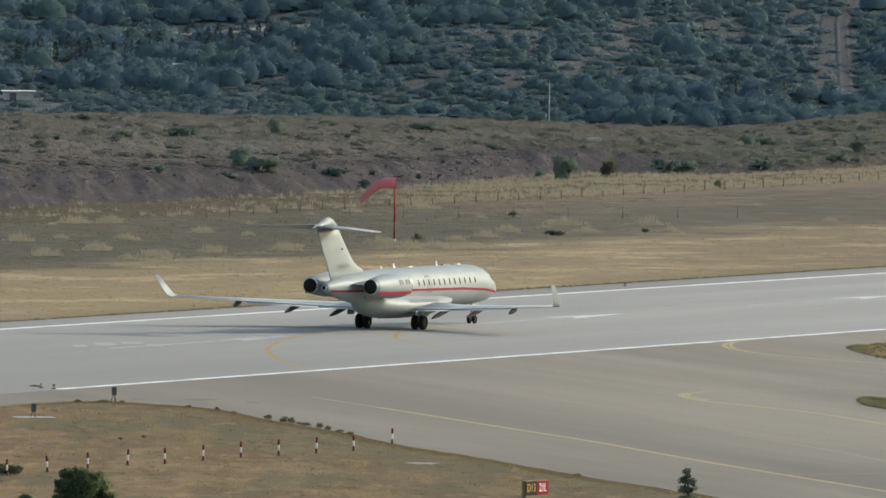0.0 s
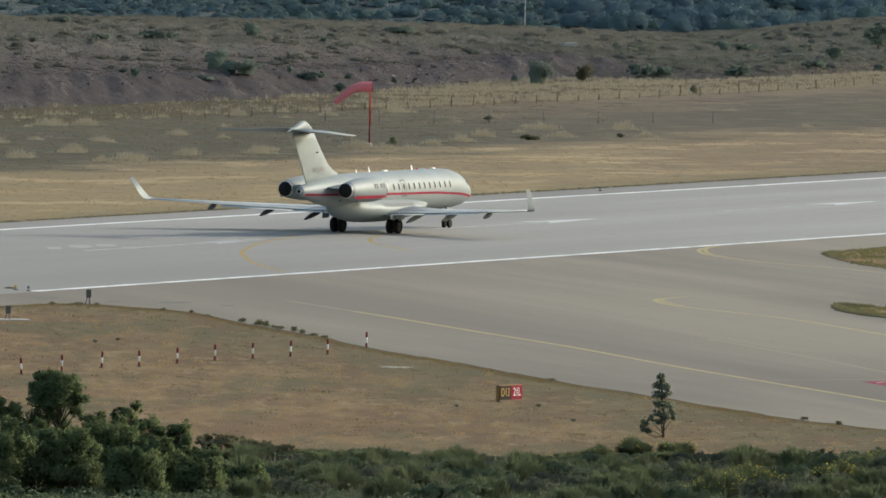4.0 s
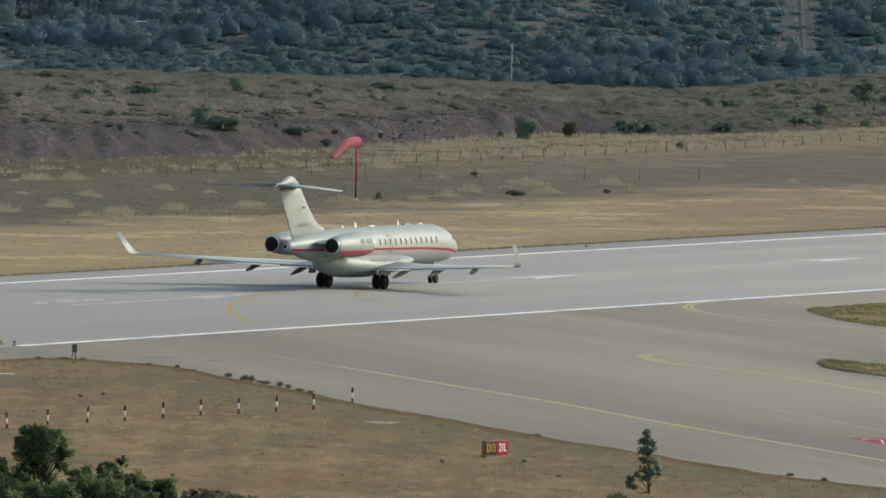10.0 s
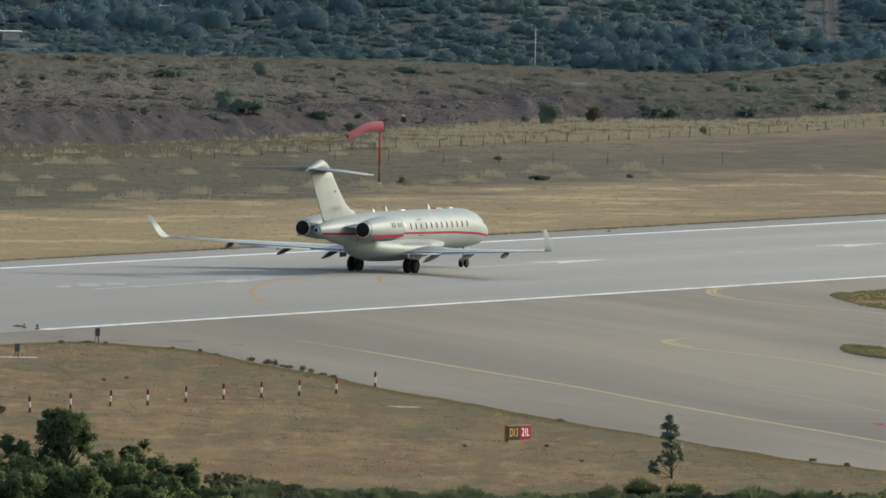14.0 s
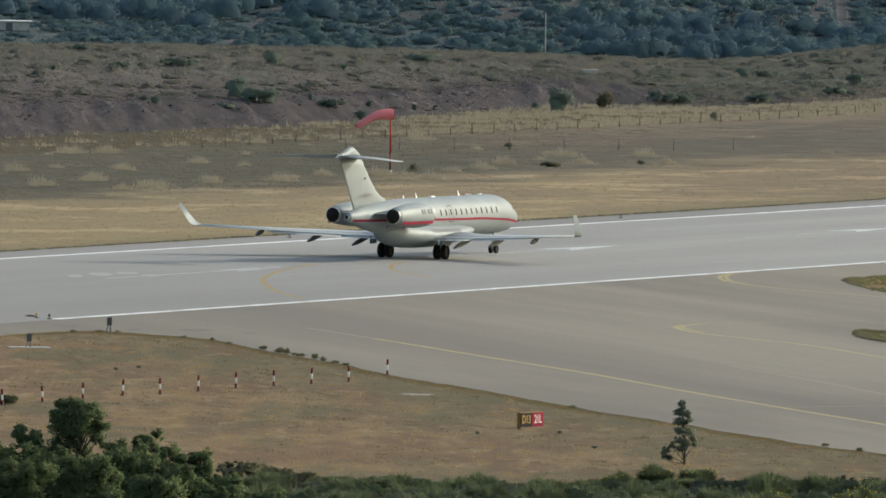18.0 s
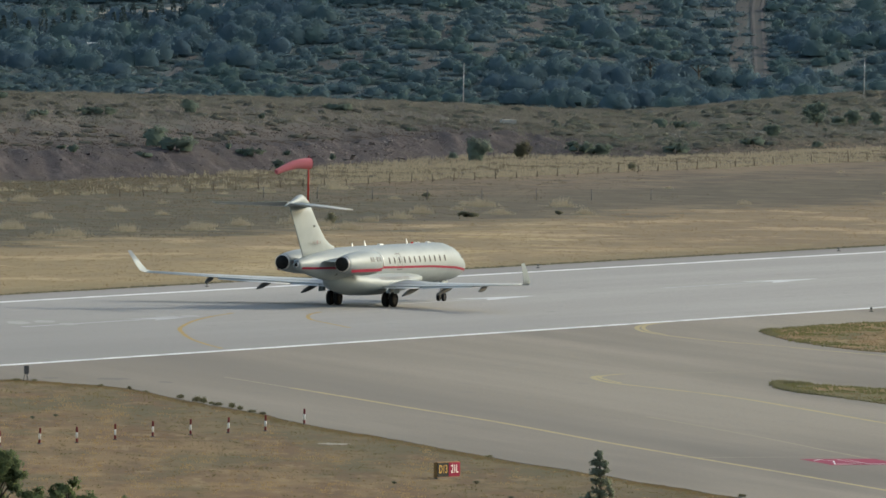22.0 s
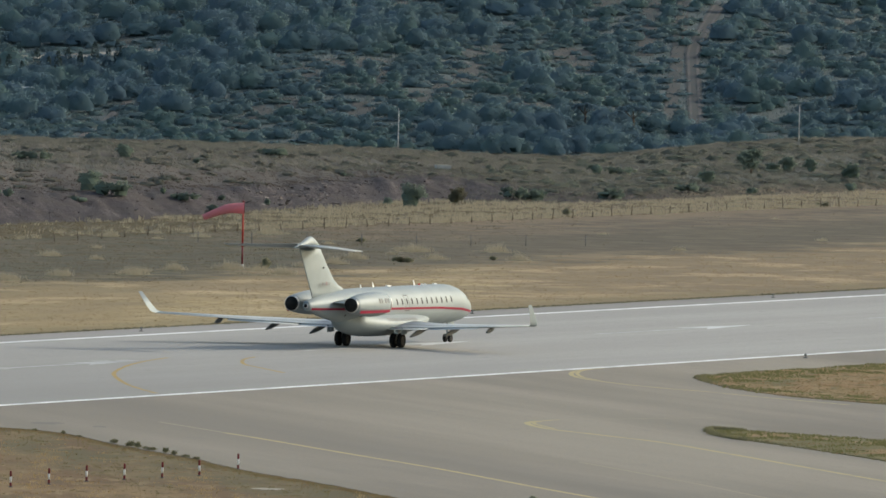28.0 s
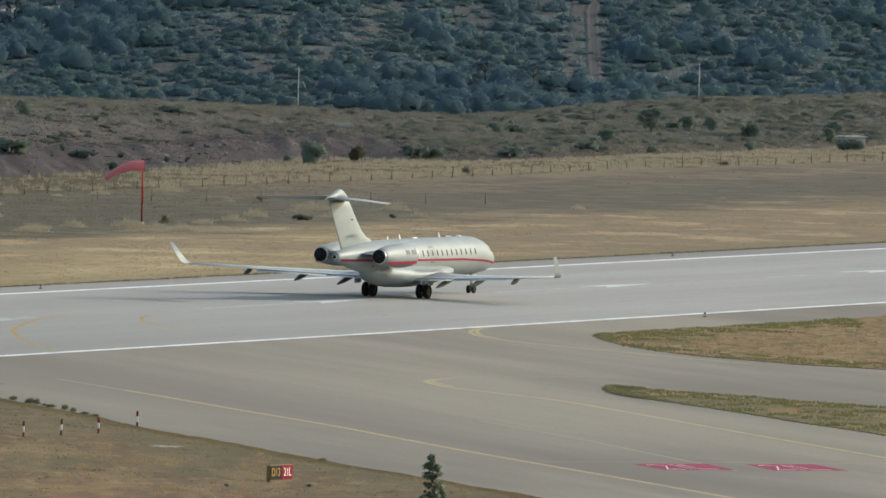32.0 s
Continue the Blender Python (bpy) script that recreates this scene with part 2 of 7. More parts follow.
    # herbs, heath and bare earth of the far hillside, colours lifted bluish for haze
    hill = mix_rgb(nt, step(nt, noise_node(nt, co, 0.5, 6.0), 0.4, 0.62), (0.066, 0.088, 0.092), (0.076, 0.096, 0.098))
    hill = mix_rgb(nt, math_node(nt, "MULTIPLY", step(nt, noise_node(nt, co, 0.05, 5.0, None, 0.65), 0.52, 0.64), 0.6), hill, (0.078, 0.088, 0.084))
    col = mix_rgb(nt, step(nt, xyz[1], 1780.0, 1850.0), col, hill)
    col = mix_rgb(nt, math_node(nt, "MULTIPLY", grain, 0.16), col, (0.07, 0.06, 0.04))
    nt.links.new(col, b.inputs["Base Color"])
    craggy = math_node(nt, "MULTIPLY", math_node(nt, "MULTIPLY", noise_node(nt, co, 2.6, 8.0, None, 0.75), in_bank), 8.0)
    bump(nt, b, math_node(nt, "ADD", math_node(nt, "MULTIPLY", fine, 0.15), craggy), 0.45, 0.2)
    return m


def island_mat(name, lush):
    """Short island turf: tan straw with orange brown drifts, and green growth over the given share."""
    m, nt, b, co = base_mat(name, 0.95)
    drift, tuft, fine = noise_node(nt, co, 0.2, 5.0, (1.0, 0.3, 1.0), 0.6), noise_node(nt, co, 0.8, 5.0, (1.0, 0.25, 1.0), 0.6), noise_node(nt, co, 1.4, 4.0)
    col = mix_rgb(nt, step(nt, drift, 0.4, 0.58), (0.2, 0.139, 0.069), (0.2, 0.125, 0.06))
    col = mix_rgb(nt, math_node(nt, "MULTIPLY", step(nt, tuft, 0.53, 0.62), 0.7), col, (0.235, 0.178, 0.095))
    col = mix_rgb(nt, math_node(nt, "MULTIPLY", step(nt, tuft, 0.46, 0.38), 0.75), col, (0.11, 0.095, 0.046))
    green = noise_node(nt, co, 0.27, 4.0, (1.0, 0.3, 1.0, 8), 0.55)
    col = mix_rgb(nt, math_node(nt, "MULTIPLY", step(nt, green, 0.62 - 0.3 * lush, 0.72 - 0.3 * lush), 0.85), col, (0.094, 0.092, 0.043))
    col = mix_rgb(nt, math_node(nt, "MULTIPLY", fine, 0.25), col, (0.13, 0.1, 0.05))
    nt.links.new(col, b.inputs["Base Color"])
    bump(nt, b, fine, 0.15, 0.05)
    return m


def paved_mat(name, c1, c2, c3, along, band=None):
    """Worn paving: fine grain, long rubber and weather streaks, slab tones."""
    m, nt, b, co = base_mat(name, 0.85)
    grain = noise_node(nt, co, 5.0, 5.0)
    streak = noise_node(nt, co, 0.16, 5.0, (1.0, 0.06, 1.0, along))
    patch = noise_node(nt, co, 0.06, 5.0, (1.0, 0.12, 1.0, along))
    col = mix_rgb(nt, step(nt, streak, 0.35, 0.68), c1, c2)
    col = mix_rgb(nt, step(nt, patch, 0.45, 0.7), col, c3)
    col = mix_rgb(nt, math_node(nt, "MULTIPLY", step(nt, grain, 0.4, 0.7), 0.22), col, (0.07, 0.07, 0.07))
    spots = noise_node(nt, co, 0.55, 3.0, (1.0, 0.5, 1.0, along), 0.6)
    col = mix_rgb(nt, math_node(nt, "MULTIPLY", step(nt, spots, 0.6, 0.72), 0.35), col, (0.16, 0.155, 0.145))
    if not band:
        # darker surface towards the runway's near end
        sep = nt.nodes.new("ShaderNodeSeparateXYZ")
        nt.links.new(co, sep.inputs[0])
        col = mix_rgb(nt, math_node(nt, "MULTIPLY", step(nt, math_node(nt, "ADD", sep.outputs[1], math_node(nt, "MULTIPLY", patch, 60.0)), 1120.0, 1000.0), 0.65), col, (0.195, 0.191, 0.183))
    if band:
        # rubber-darkened wheel track along one line of traffic
        sep = nt.nodes.new("ShaderNodeSeparateXYZ")
        nt.links.new(co, sep.inputs[0])
        u = math_node(nt, "ADD", math_node(nt, "MULTIPLY", sep.outputs[0], math.cos(radians(along))), math_node(nt, "MULTIPLY", sep.outputs[1], -math.sin(radians(along))))
        u = math_node(nt, "ADD", u, math_node(nt, "MULTIPLY", math_node(nt, "SUBTRACT", patch, 0.5), 5.0))
        near_u = math_node(nt, "MULTIPLY", step(nt, u, band[0] - band[1], band[0]), step(nt, u, band[0] + band[1], band[0]))
        col = mix_rgb(nt, math_node(nt, "MULTIPLY", near_u, band[2]), col, (0.105, 0.096, 0.086))
        # darker asphalt towards the runway end
        col = mix_rgb(nt, math_node(nt, "MULTIPLY", step(nt, math_node(nt, "ADD", sep.outputs[0], math_node(nt, "MULTIPLY", patch, 20.0)), 18.0, -14.0), 0.45), col, (0.135, 0.122, 0.103))
    nt.links.new(col, b.inputs["Base Color"])
    bump(nt, b, grain, 0.3, 0.01)
    return m


M_ground, M_island, M_lushisland = ground_mat(), island_mat("island_turf", 0.15), island_mat("greener_island_turf", 0.7)
M_runway = paved_mat("weathered_runway_asphalt", (0.288, 0.28, 0.262), (0.324, 0.316, 0.297), (0.262, 0.256, 0.241), 23)
M_taxi = paved_mat("brownish_taxiway_asphalt", (0.209, 0.185, 0.149), (0.247, 0.22, 0.178), (0.16, 0.142, 0.117), -15, (236.5, 7.0, 0.42))
M_shoulder = paved_mat("runway_shoulder", (0.22, 0.212, 0.20), (0.25, 0.24, 0.23), (0.19, 0.185, 0.175), 23)
M_white = surf("worn_white_paint", (0.72, 0.73, 0.72), (0.56, 0.57, 0.57), 1.5, (0.4, 0.41, 0.41), 0.35)
M_wfaint = surf("faded_white_paint", (0.4, 0.405, 0.41), (0.31, 0.315, 0.32), 0.5, (0.285, 0.288, 0.285), 0.2)
M_wsmear = surf("ghost_of_white_paint", (0.315, 0.315, 0.305), (0.298, 0.295, 0.283), 0.5, (0.285, 0.28, 0.266), 0.3)
M_yellow = surf("worn_yellow_paint", (0.37, 0.305, 0.15), (0.32, 0.272, 0.15), 1.5, (0.265, 0.235, 0.152), 0.3)
M_whead = surf("rubbed_white_paint", (0.56, 0.57, 0.575), (0.44, 0.45, 0.455), 0.7, (0.35, 0.355, 0.355), 0.22)
M_yworn = surf("rubbed_yellow_paint", (0.34, 0.232, 0.08), (0.3, 0.212, 0.088), 1.5, (0.262, 0.2, 0.105), 0.3)
M_yfaint = surf("faded_yellow_paint", (0.262, 0.235, 0.168), (0.245, 0.22, 0.163), 1.2, (0.228, 0.206, 0.16), 0.25)
M_redpaint = surf("red_pavement_paint", (0.28, 0.03, 0.072), (0.23, 0.03, 0.065), 0.8, (0.21, 0.045, 0.075), 0.2)
M_straw = leaf_mat("dry_straw_blades", (0.200, 0.150, 0.087), (0.255, 0.197, 0.115))
M_pale = leaf_mat("pale_seeding_grass", (0.310, 0.273, 0.198), (0.413, 0.368, 0.273))
M_tuss = leaf_mat("bleached_tussock_blades", (0.3, 0.268, 0.198), (0.42, 0.376, 0.285))
# grasses of the rise, with haze greyed into their blade colours
M_crest = leaf_mat("hazed_brown_rise_grass", (0.098, 0.092, 0.082), (0.122, 0.113, 0.1))
M_crest2 = leaf_mat("hazed_plume_grass", (0.129, 0.129, 0.114), (0.165, 0.164, 0.144))
# heath colour lightened and blued to imitate haze over the hill
M_heath = leaf_mat("hazed_heath", (0.115, 0.146, 0.148), (0.13, 0.158, 0.156))
M_nearolive = leaf_mat("dull_olive_grass_blades", (0.155, 0.134, 0.07), (0.195, 0.168, 0.09), None, 0.8, 0.5)
M_nearstraw = leaf_mat("dry_yellow_grass_blades", (0.33, 0.235, 0.12), (0.42, 0.305, 0.16), None, 0.8, 0.5)
# herbs of the rise, likewise greyed in colour for haze
M_risegreen = leaf_mat("hazed_rise_herbs", (0.096, 0.1, 0.086), (0.118, 0.121, 0.104))
M_weed = leaf_mat("olive_weed_leaves", (0.150, 0.146, 0.089), (0.192, 0.185, 0.115))
M_olive = leaf_mat("greenish_grass_blades", (0.108, 0.104, 0.071), (0.136, 0.13, 0.09))
M_slopegrass = leaf_mat("dark_brown_slope_grass", (0.084, 0.07, 0.062), (0.108, 0.09, 0.079))
M_brownblade = leaf_mat("brown_grass_blades", (0.122, 0.099, 0.073), (0.15, 0.122, 0.09))
M_tan = leaf_mat("tan_grass_blades", (0.198, 0.139, 0.076), (0.251, 0.178, 0.099), None, 0.8, 0.5)
M_bush = leaf_mat("dark_shrub_leaves", (0.080, 0.107, 0.070), (0.110, 0.140, 0.088))
# far bushes: leaf colour lightened with blue in place of haze
M_bushfar = leaf_mat("hazed_bush_leaves", (0.150, 0.190, 0.154), (0.180, 0.221, 0.178))
M_bushpale = leaf_mat("pale_herb_leaves", (0.2, 0.2, 0.13), (0.26, 0.25, 0.17))
M_herb = leaf_mat("brown_green_herb_leaves", (0.15, 0.145, 0.12), (0.175, 0.168, 0.138), (0.142, 0.15, 0.124))
M_herbgrey = leaf_mat("grey_green_herb_leaves", (0.15, 0.165, 0.128), (0.185, 0.198, 0.156), (0.185, 0.184, 0.15))
M_fieldpale = leaf_mat("dull_field_grass", (0.125, 0.11, 0.078), (0.165, 0.144, 0.102))
M_bushg = leaf_mat("grey_green_shrub_leaves", (0.099, 0.115, 0.085), (0.136, 0.149, 0.108))
M_tree = leaf_mat("tree_leaves", (0.120, 0.156, 0.074), (0.156, 0.192, 0.092), (0.128, 0.160, 0.088), 0.6, 0.52)
M_broom = leaf_mat("green_broom_twigs", (0.106, 0.132, 0.074), (0.142, 0.163, 0.089))
M_drystalk = leaf_mat("dry_grey_stalks", (0.17, 0.155, 0.12), (0.26, 0.24, 0.19))
M_slender = leaf_mat("bluish_tree_leaves", (0.19, 0.215, 0.155), (0.24, 0.265, 0.185))
M_flower = leaf_mat("yellow_broom_flowers", (0.5, 0.38, 0.03), (0.62, 0.5, 0.06))
# far foliage: pale bluish haze is put into these base colours
M_wood_far = leaf_mat("hazed_pine_foliage", (0.123, 0.184, 0.220), (0.133, 0.194, 0.230), (0.129, 0.193, 0.208), 0.9, 0.5)
M_wood_far2 = leaf_mat("hazed_olive_foliage", (0.135, 0.197, 0.216), (0.146, 0.209, 0.226), (0.140, 0.207, 0.201), 0.9, 0.5)
M_scrub_far = leaf_mat("hazed_scrub_foliage", (0.133, 0.191, 0.210), (0.144, 0.202, 0.219), (0.144, 0.195, 0.189), 0.9, 0.5)
M_road = surf("pale_gravel_road", (0.3, 0.275, 0.23), (0.25, 0.23, 0.19), 0.6, (0.2, 0.18, 0.15), 0.15)
M_cypress = leaf_mat("cypress_foliage", (0.05, 0.072, 0.074), (0.06, 0.082, 0.082))
M_bark = surf("bark", (0.11, 0.085, 0.06), (0.06, 0.048, 0.036), 6.0, relief=0.02)
M_soil = surf("bare_earth", (0.092, 0.084, 0.075), (0.08, 0.076, 0.07), 0.6, (0.068, 0.068, 0.065), 0.15)
M_earth = surf("brown_hill_earth", (0.062, 0.057, 0.051), (0.054, 0.056, 0.052), 0.5, (0.047, 0.056, 0.055), 0.2)
M_red = surf("red_enamel", (0.42, 0.03, 0.025), (0.35, 0.03, 0.025), 4.0, rough=0.45)
M_post_w = surf("white_enamel", (0.78, 0.77, 0.74), (0.68, 0.67, 0.64), 4.0, rough=0.45)
M_post_r = surf("dark_red_enamel", (0.15, 0.012, 0.02), (0.12, 0.012, 0.018), 4.0, rough=0.45)
M_sock = leaf_mat("faded_red_sock_cloth", (0.76, 0.32, 0.35), (0.76, 0.32, 0.35), None, 0.8, 0.4)
M_grey = surf("grey_painted_metal", (0.12, 0.12, 0.12), (0.08, 0.08, 0.085), 5.0, rough=0.5)
M_conc = surf("pale_concrete", (0.42, 0.40, 0.36), (0.34, 0.33, 0.30), 3.0, (0.3, 0.29, 0.27), 0.6)
M_pole = surf("weathered_concrete_pole", (0.42, 0.42, 0.40), (0.34, 0.34, 0.33), 3.0)
M_black = surf("black_sign_face", (0.012, 0.012, 0.012), (0.02, 0.02, 0.02), 3.0, rough=0.8)
M_signred = surf("red_sign_face", (0.2, 0.008, 0.035), (0.17, 0.008, 0.03), 3.0, rough=0.8)
M_amber = surf("amber_legend", (0.46, 0.28, 0.06), (0.4, 0.24, 0.06), 3.0, rough=0.5)
M_ochre = surf("ochre_sign_frame", (0.23, 0.13, 0.045), (0.19, 0.11, 0.04), 3.0, rough=0.5)
M_stone = surf("reddish_rock", (0.1, 0.085, 0.086), (0.07, 0.06, 0.062), 1.5, (0.14, 0.122, 0.12), 0.8, relief=0.05)
M_palestone = surf("pale_rock", (0.2, 0.18, 0.17), (0.14, 0.125, 0.12), 1.5, (0.1, 0.09, 0.088), 0.8)
# aircraft
M_silver = surf("champagne_silver_paint", (0.236, 0.27, 0.277), (0.219, 0.251, 0.257), 0.8, (0.205, 0.235, 0.241), 0.25, rough=0.5, metal=0.1)
M_wing = surf("grey_wing_paint", (0.45, 0.475, 0.465), (0.42, 0.445, 0.435), 0.9, (0.38, 0.403, 0.395), 0.3, rough=0.5, metal=0.05)
# fairing colour darkened to imitate the shade under the wing
M_fairing = surf("shade_darkened_fairing_paint", (0.14, 0.145, 0.145), (0.11, 0.115, 0.115), 1.5, rough=0.5)
M_tail = surf("grey_tailplane_paint", (0.29, 0.305, 0.3), (0.26, 0.275, 0.27), 0.9, rough=0.45, metal=0.05)
M_stripe = surf("red_stripe_paint", (0.225, 0.012, 0.036), (0.195, 0.011, 0.032), 2.0, rough=0.6)
M_tyre = surf("black_tyre_rubber", (0.009, 0.009, 0.009), (0.016, 0.015, 0.015), 6.0, rough=0.9)
M_rim = surf("dull_wheel_alloy", (0.028, 0.028, 0.029), (0.018, 0.018, 0.018), 8.0, rough=0.7)
M_steel = surf("burnished_steel", (0.55, 0.53, 0.5), (0.42, 0.41, 0.4), 4.0, rough=0.3, metal=0.9)
# black that stands in for the shade inside the exhausts
M_dark = surf("black_bore_shade", (0.008, 0.008, 0.008), (0.016, 0.015, 0.014), 5.0, rough=0.7)
M_glass = surf("dark_cabin_glass", (0.012, 0.014, 0.018), (0.018, 0.02, 0.024), 3.0, rough=0.5)
M_mark = surf("dark_grey_lettering", (0.11, 0.115, 0.12), (0.085, 0.09, 0.095), 5.0, rough=0.7)
M_pinkmark = surf("faded_red_lettering", (0.24, 0.15, 0.155), (0.21, 0.14, 0.145), 5.0, rough=0.7)
M_faintmark = surf("pale_grey_lettering", (0.2, 0.2, 0.2), (0.17, 0.17, 0.17), 5.0, rough=0.7)
M_seam = surf("dark_panel_gap", (0.05, 0.05, 0.055), (0.08, 0.08, 0.08), 6.0, rough=0.6)
M_beacon = surf("red_beacon_lens", (0.6, 0.03, 0.02), (0.5, 0.02, 0.02), 5.0, rough=0.15)


M_islegreen = leaf_mat("fresh_grass_blades", (0.144, 0.144, 0.068), (0.180, 0.176, 0.085), None, 0.8, 0.5)
M_stain = surf("oily_asphalt", (0.125, 0.116, 0.102), (0.145, 0.134, 0.117), 0.8, (0.17, 0.155, 0.132), 0.4)


# ---- mesh helpers ----
def mesh_of(name, verts, faces, mat, smooth=False):
    me = bpy.data.meshes.new(name)
    me.from_pydata([tuple(v) for v in verts], [], faces)
    for m in (mat if isinstance(mat, (list, tuple)) else [mat]):
        me.materials.append(m)
    if smooth:
        me.polygons.foreach_set("use_smooth", [True] * len(me.polygons))
    return me


def soup(name, v, mat, n=3, normals=None):
    """A mesh of loose triangles or quads from an array of corners, with soft leaf normals if given."""
    v = np.asarray(v, dtype=np.float32).reshape(-1, 3)
    k = len(v) // n
    if normals is not None:
        # wind each leaf so that its face agrees with its soft normal
        q, s = v.reshape(k, n, 3).copy(), np.asarray(normals, dtype=np.float32).reshape(k, n, 3)[:, 0]
        back = (np.cross(q[:, 1] - q[:, 0], q[:, 2] - q[:, 0]) * s).sum(1) < 0
        q[back] = q[back][:, ::-1]
        v = q.reshape(-1, 3)
    me = bpy.data.meshes.new(name)
    me.vertices.add(len(v))
    me.vertices.foreach_set("co", v.ravel())
    me.loops.add(len(v))
    me.loops.foreach_set("vertex_index", np.arange(len(v), dtype=np.int32))
    me.polygons.add(k)
    me.polygons.foreach_set("loop_start", np.arange(0, len(v), n, dtype=np.int32))
    me.materials.append(mat)
    me.update(calc_edges=True)
    if normals is not None:
        at = me.attributes.new("custom_normal", "FLOAT_VECTOR", "POINT")
        at.data.foreach_set("vector", np.asarray(normals, dtype=np.float32).ravel())
    return me


def part(name, me, parent=None, label="", m=None):
    ob = new(name, me)
    ob.parent = parent
    if m is not None:
        ob.matrix_basis = m
    if label:
        tagged(ob, label)
    return ob


def empty(name, m, label, category, group="", kind=""):
    ob = new(name)
    ob.empty_display_size = 0.3
    ob.matrix_basis = m
    return tagged(ob, label, category, group, kind)


def from_bm(name, bm, mat, smooth=False):
    me = bpy.data.meshes.new(name)
    bm.normal_update()
    bm.to_mesh(me)
    bm.free()
    me.materials.append(mat)
    if smooth:
        me.polygons.foreach_set("use_smooth", [True] * len(me.polygons))
    return me


def box_mesh(name, sx, sy, sz, mat, bevel=0.0, at=(0, 0, 0)):
    """A bevelled box that stands on its base."""
    bm = bmesh.new()
    bmesh.ops.create_cube(bm, size=1.0)
    for v in bm.verts:
        v.co = Vector((v.co.x * sx + at[0], v.co.y * sy + at[1], (v.co.z + 0.5) * sz + at[2]))
    if bevel:
        bmesh.ops.bevel(bm, geom=bm.edges[:], offset=bevel, segments=2, affect="EDGES")
    return from_bm(name, bm, mat)


def loft(rings, closed=True, caps=(True, True)):
    """Faces that join equal rings of points."""
    n = len(rings[0])
    verts = [p for r in rings for p in r]
    faces = []
    for i in range(len(rings) - 1):
        for j in range(n if closed else n - 1):
            k = (j + 1) % n
            faces.append((i * n + j, i * n + k, (i + 1) * n + k, (i + 1) * n + j))
    if caps[0]:
        faces.append(tuple(range(n - 1, -1, -1)))
    if caps[1]:
        faces.append(tuple((len(rings) - 1) * n + j for j in range(n)))
    return verts, faces


def tube(pts, radii, n=10):
    """A round bar through points."""
    rings = []
    for i, p in enumerate(pts):
        p = Vector(p)
        d = (Vector(pts[min(i + 1, len(pts) - 1)]) - Vector(pts[max(i - 1, 0)])).normalized()
        u = d.orthogonal().normalized()
        w = d.cross(u)
        rings.append([p + (u * math.cos(2 * math.pi * k / n) + w * math.sin(2 * math.pi * k / n)) * radii[i] for k in range(n)])
    return loft(rings)


def strip(pts, width, z):
    """A flat painted line through ground points."""
    v = []
    for i, p in enumerate(pts):
        a, b = Vector(pts[max(i - 1, 0)]), Vector(pts[min(i + 1, len(pts) - 1)])
        d = (b - a).to_2d().normalized()
        nrm = Vector((-d.y, d.x)) * width / 2
        v += [(p[0] + nrm.x, p[1] + nrm.y, z), (p[0] - nrm.x, p[1] - nrm.y, z)]
    f = [(2 * i, 2 * i + 1, 2 * i + 3, 2 * i + 2) for i in range(len(pts) - 1)]
    return v, f


def smooth_line(pts, n=6):
    """Catmull-Rom points through a coarse line."""
    P = [Vector((p[0], p[1], 0)) for p in pts]
    out = []
    for i in range(len(P) - 1):
        p0, p1, p2, p3 = P[max(i - 1, 0)], P[i], P[i + 1], P[min(i + 2, len(P) - 1)]
        for k in range(n):
            t = k / n
            out.append(0.5 * ((2 * p1) + (p2 - p0) * t + (2 * p0 - 5 * p1 + 4 * p2 - p3) * t * t + (3 * p1 - p0 - 3 * p2 + p3) * t ** 3))
    return out + [P[-1]]


def smoothstep(a, b, x):
    t = np.clip((np.asarray(x, dtype=float) - a) / (b - a), 0, 1)
    return t * t * (3 - 2 * t)


# ---- the lie of the land ----
def across_of(x, y):
    return (x - ORIGIN.x) * SIDE.x + (y - ORIGIN.y) * SIDE.y


def waves(x, y, size, seed, squash=1.0, n=14):
    """Irregular slow variation between about 0 and 1, drawn out along the runway."""
    r = np.random.default_rng(seed)
    u = ((x - ORIGIN.x) * HEAD.x + (y - ORIGIN.y) * HEAD.y) / squash
    v = across_of(x, y)
    out = 0.0
    for k in range(n):
        a, f = r.uniform(0, 6.28), 6.28 / (size * r.uniform(0.35, 1.8))
        out = out + np.sin(f * (u * math.cos(a) + v * math.sin(a)) + r.uniform(0, 6.28))
    return 0.5 + out / (2.2 * math.sqrt(n))


def wave(x, y):
    return np.sin(x * 0.9 + 0.13 * y) * 0.5 + np.sin(0.31 * y - 0.37 * x + 1.3) * 0.5


